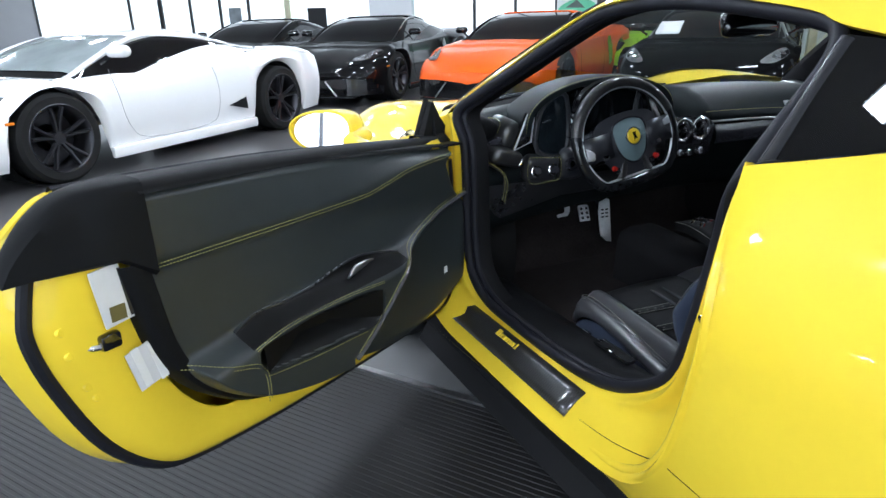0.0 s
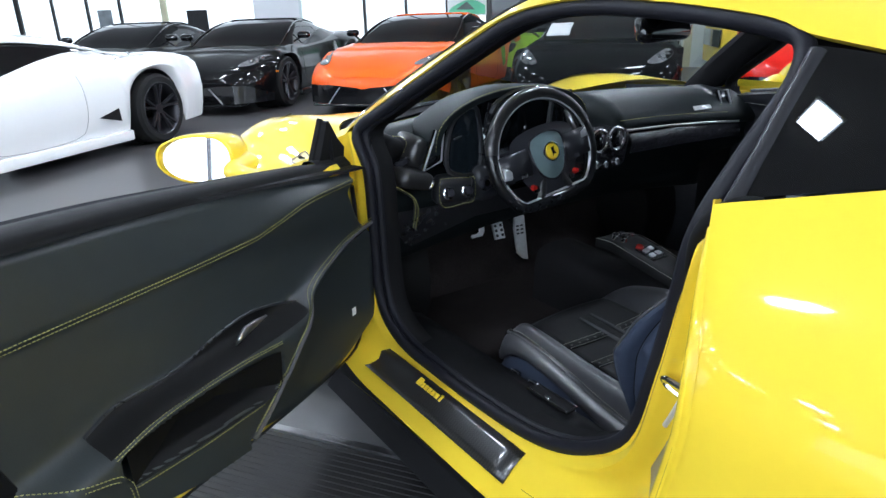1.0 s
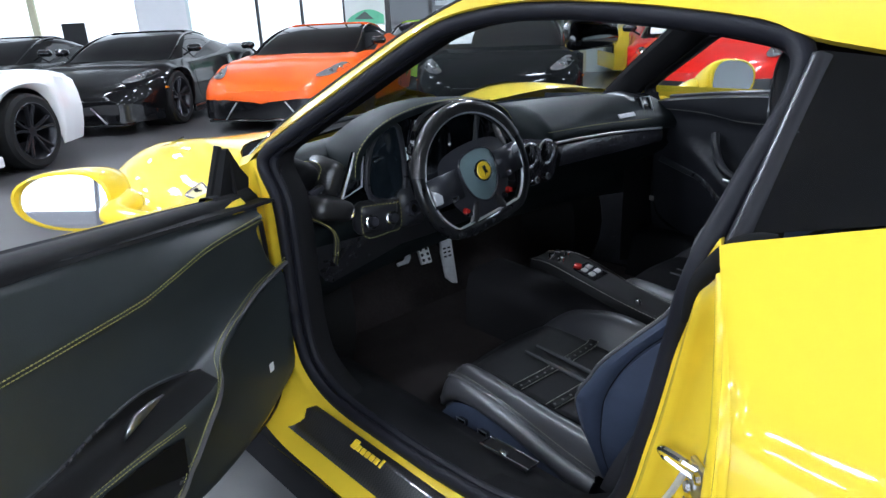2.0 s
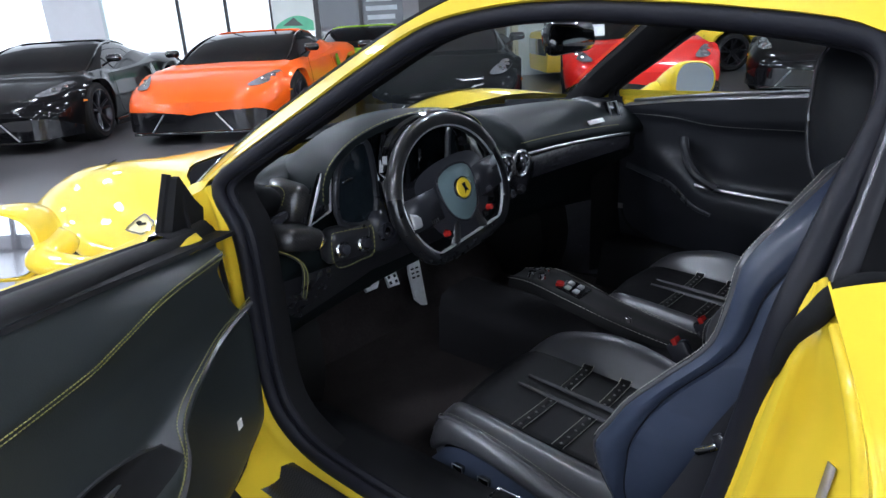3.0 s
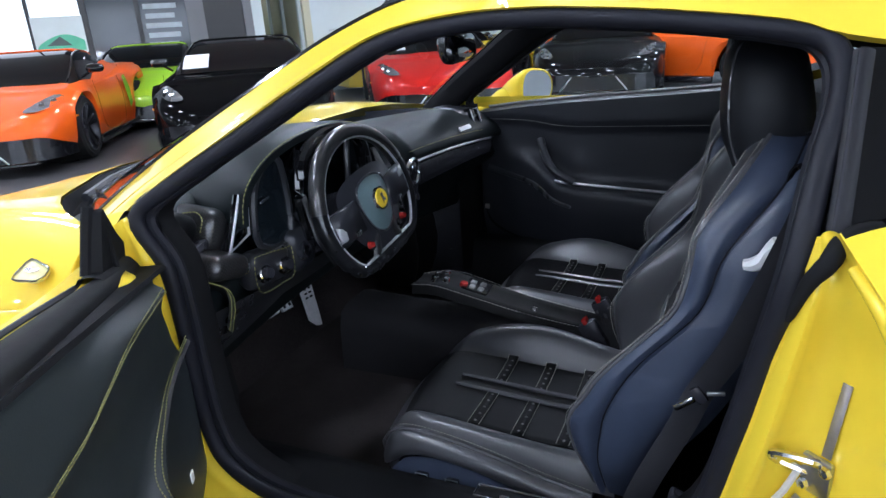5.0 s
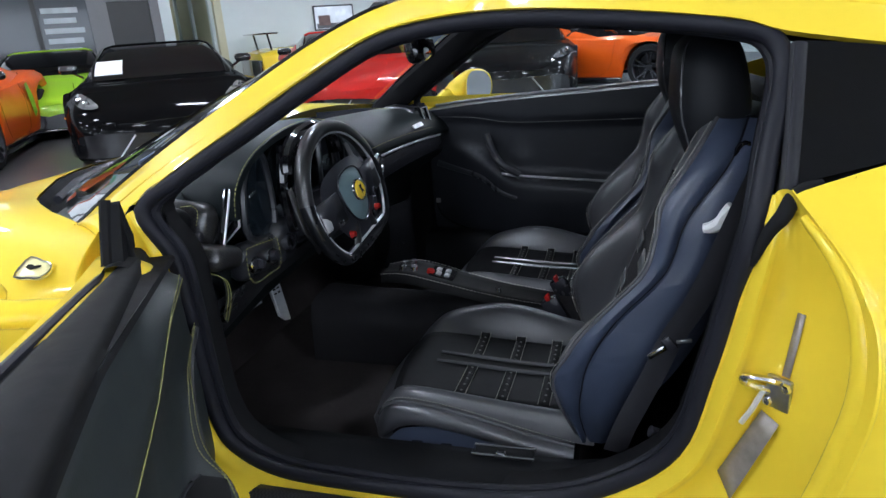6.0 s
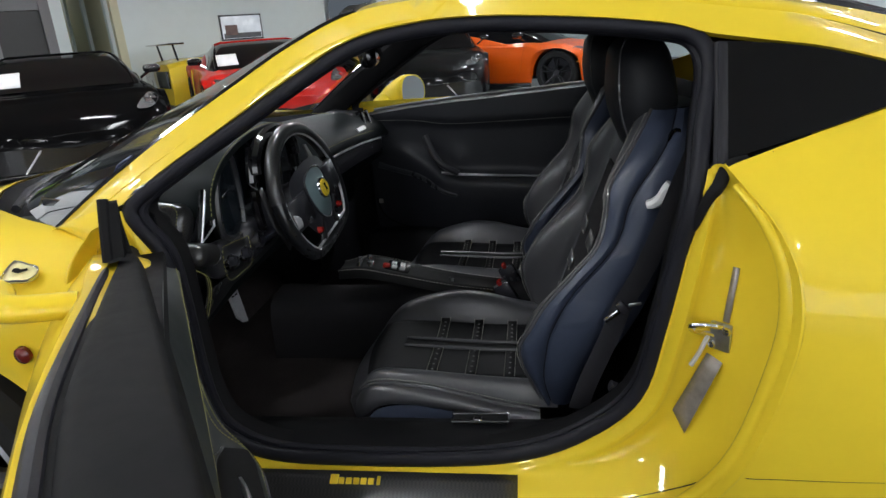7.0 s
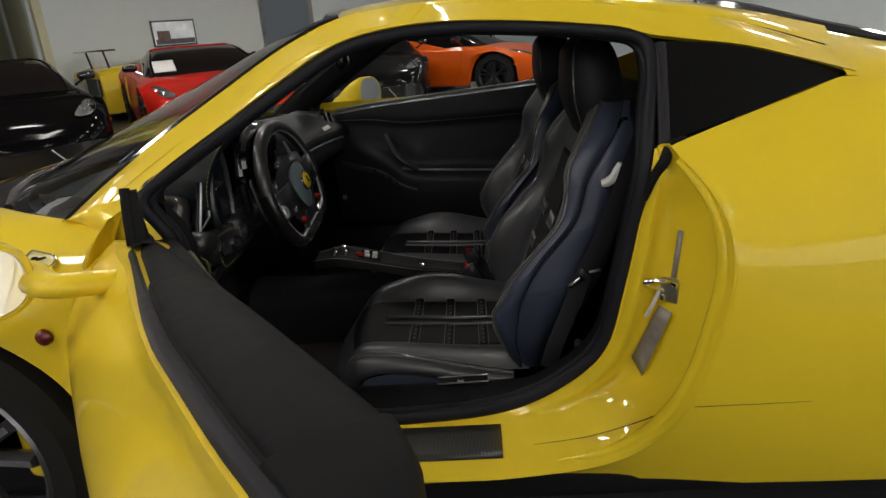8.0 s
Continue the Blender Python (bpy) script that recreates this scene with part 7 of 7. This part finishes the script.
sw_line = cr([V(0.722, -0.80, 0.735), V(0.735, -0.79, 0.70), V(0.731, -0.856, 0.678), V(0.70, -0.97, 0.648), V(0.677, -1.048, 0.595), V(0.674, -1.115, 0.57)][1:], 6)
part("sweep_strip", tube(sw_line, lambda f: 0.013 - 0.006 * f, 8, flat=0.6, up=(1, 0, 0)), LEATHER, PD, "leather strip sweeping down the door")
part("arm_strip", tube([V(0.668, y, curve1([(-1.5, 0.635), (-1.1, 0.662), (-1.05, 0.67)])(y)) for y in [lerp(-1.06, -1.45, i / 10) for i in range(11)]], 0.005, 6), ALU, PD)
part("door_marker", rbox((0.003, 0.018, 0.018), (0.673, -0.80, 0.56), 0, rot=None), FOIL, CAR)
part("sill_bead", tube([V(0.795, y, curve1([(-1.72, 0.985), (-1.4, 0.965), (-1.0, 0.94), (-0.76, 0.915)])(y)) for y in [lerp(-0.78, -1.7, i / 12) for i in range(13)]], 0.006, 6), ALU, PD)
outer = [[V(-p.x, p.y, p.z) for p in r] for r in ([V(-0.83, y, z) for z in (0.95, 0.7)] + [V(-0.90, y, 0.5), V(-0.905, y, 0.33)] for y in [lerp(-0.66, -1.8, i / 6) for i in range(7)])]
part("passenger_door_skin", grid(outer), YELLOW, CAR)
g = [flip(p) for p in [on_side(y, z, -0.01) for y, z in [(-0.72, 0.93)] + RAIL[::-1] + [(-1.72, 1.0)]]]
gl = part("side_window", disc(cr(g, 2, True), V(0.735, -1.3, 1.06), rings=3), SIDEGLASS, CAR, "clear passenger side window")
gl.visible_shadow = False
# passenger mirror
PC = V(1.01, -0.90, 0.96)
TURN = Matrix.Rotation(radians(-18), 3, "Z")
GTURN = Matrix.Rotation(radians(-21), 3, "Z")
sh = [[PC + TURN @ V(x * 1.08 * s, f, z * 1.32 * s - 0.3 * max(0.0, f)) for x, z in out] for s, f in ((0.90, -0.004), (0.93, -0.016), (1.0, -0.012), (1.03, 0.01), (0.96, 0.045), (0.82, 0.085), (0.64, 0.12), (0.42, 0.145), (0.18, 0.155))]
bm = grid(sh, close_v=True)
cap(bm, sh[-1])
PM = part("door_mirror", bm, YELLOW, PD, "yellow passenger door mirror", smooth=60)
part("mirror_glass", disc([PC + GTURN @ V(x * 0.97, -0.009, z * 1.2) for x, z in out], PC + GTURN @ V(0, -0.006, 0), rings=3), MIRROR, PM)
part("mirror_arm", tube(cr([V(0.83, -0.70, 0.885), V(0.86, -0.745, 0.895), V(0.905, -0.775, 0.915), V(0.96, -0.79, 0.928)], 4), lambda f: 0.03 + 0.02 * f, 12, flat=0.8), YELLOW, PM)
# inner rear-view mirror and sun visors
RV = part("rear_view_mirror", rbox((0.24, 0.05, 0.075), (0.0, -0.98, 1.165), 0.024, 3, rot=(-10, 0, 8)), GLOSS, CAR, "black rear-view mirror")
part("mirror_stalk", tube([V(0, -0.96, 1.19), V(0, -0.93, 1.23)], 0.014, 8), PLASTIC, RV)
for s in (-1, 1):
    part("sun_visor", rbox((0.36, 0.14, 0.02), (s * 0.3, -1.12, 1.232), 0.009, 2, rot=(14, 0, 0)), SUEDE, CAR, "black suede sun visor")


# ---- ribbed floor tiles and smooth plate under the yellow car, wall screens and posters ----
FX, FY = V(0.57, -0.822, 0), V(0.822, 0.57, 0)            # along the plate's bright edge, and away from the matting
FM = Matrix(((FX.x, FY.x, 0, -0.96), (FX.y, FY.y, 0, -0.705), (0, 0, 1, FLOOR_Z), (0, 0, 0, 1)))


def lay(name, a0, a1, b0, b1, z0, z1, material, parent):
    m = FM.to_3x3().to_4x4()
    return part(name, rbox((a1 - a0, b1 - b0, z1 - z0), FM @ V((a0 + a1) / 2, (b0 + b1) / 2, (z0 + z1) / 2), 0, rot=m), material, parent, smooth=0)


pl = thing("floor_plate", "smooth grey metal floor plate with a bright edge", "floor plate")
lay("plate_sheet", -2.2, 3.0, 0.012, 2.6, 0.0, 0.006, PLATE, pl)
lay("edge_strip", -2.2, 3.0, -0.012, 0.012, 0.0, 0.009, ALU, pl)
MATTING = thing("ribbed_matting", "dark ribbed rubber floor matting", "floor mat")
rib = part("rib", rbox((5.2, 0.011, 0.004), (0, 0, 0), 0.0015, 1), MAT_R, MATTING, smooth=0)
for i in range(130):
    ob = rib if i == 0 else new("rib", rib.data)
    ob.parent = MATTING
    ob.matrix_basis = FM @ Matrix.Translation((0.4, -0.03 - 0.02 * i, 0.0025))
lay("mat_base", -2.2, 3.0, -2.65, -0.014, 0.0, 0.002, MAT_R, MATTING)


def wall_item(name, label, category, a, z, w, h, material, border=None):
    t = thing(name, label, category)
    slab("picture", a - w / 2, a + w / 2, WALL_D - 0.05, WALL_D - 0.035, z - h / 2, z + h / 2, material, t)
    if border:
        slab("frame", a - w / 2 - 0.03, a + w / 2 + 0.03, WALL_D - 0.035, WALL_D - 0.005, z - h / 2 - 0.03, z + h / 2 + 0.03, border, t)
    return t


wall_item("poster", "small grey framed poster on the glazing", "poster", -10.2, 1.35, 0.36, 0.42, mat("poster_grey", (0.25, 0.28, 0.3), 0.5, var=0.4, scale=6))
wall_item("poster", "black square sign with a yellow mark", "poster", -7.87, 1.23, 0.5, 0.52, GLOSS)
gp = wall_item("poster", "white picture of a green hill with a dark shape", "poster", -1.72, 1.5, 0.82, 0.62, mat("poster_white", (0.75, 0.8, 0.78), 0.5, var=0.1, scale=2.5))
hill = [room(-2.1 + 0.76 * t, WALL_D - 0.055, 1.30 + 0.26 * math.sin(0.5 + 2.3 * t) * t ** 0.4) for t in [i / 14 for i in range(15)]] + [room(-1.34, WALL_D - 0.055, 1.22), room(-2.1, WALL_D - 0.055, 1.22)]
part("picture_hill", disc(hill, room(-1.7, WALL_D - 0.055, 1.3), rings=1), mat("poster_green", (0.16, 0.55, 0.33), 0.5, var=0.25, scale=5), gp, "green hill of the picture", smooth=0)
peak = [room(-1.95, WALL_D - 0.06, 1.32), room(-1.80, WALL_D - 0.06, 1.42), room(-1.72, WALL_D - 0.06, 1.47), room(-1.6, WALL_D - 0.06, 1.36), room(-1.55, WALL_D - 0.06, 1.31)]
part("picture_peak", disc(peak, room(-1.75, WALL_D - 0.06, 1.36), rings=1), mat("poster_dark", (0.1, 0.13, 0.12), 0.5, var=0.3, scale=8), gp, smooth=0)
tv = wall_item("wall_screen", "black-framed wall screen showing a pale picture", "screen", 5.1, 1.53, 0.84, 0.44, mat("screen_picture", (0.5, 0.5, 0.5), 0.3, var=0.6, scale=3.0, emit=(0.8, 0.85, 0.9), power=0.35), FRAME_D)
slab("picture_ground", 4.7, 5.5, WALL_D - 0.058, WALL_D - 0.052, 1.32, 1.42, mat("screen_dark", (0.12, 0.12, 0.13), 0.4, var=0.5, scale=6), tv)
slab("picture_shape", 4.74, 5.0, WALL_D - 0.064, WALL_D - 0.06, 1.38, 1.58, mat("screen_brown", (0.16, 0.1, 0.09), 0.4, var=0.5, scale=9), tv)
wall_item("exit_sign", "small red lit exit sign on the wall", "sign", 6.93, 2.2, 0.2, 0.1, mat("red_sign", (0.6, 0.03, 0.03), 0.4, var=0.1, emit=(1.0, 0.1, 0.1), power=0.6))
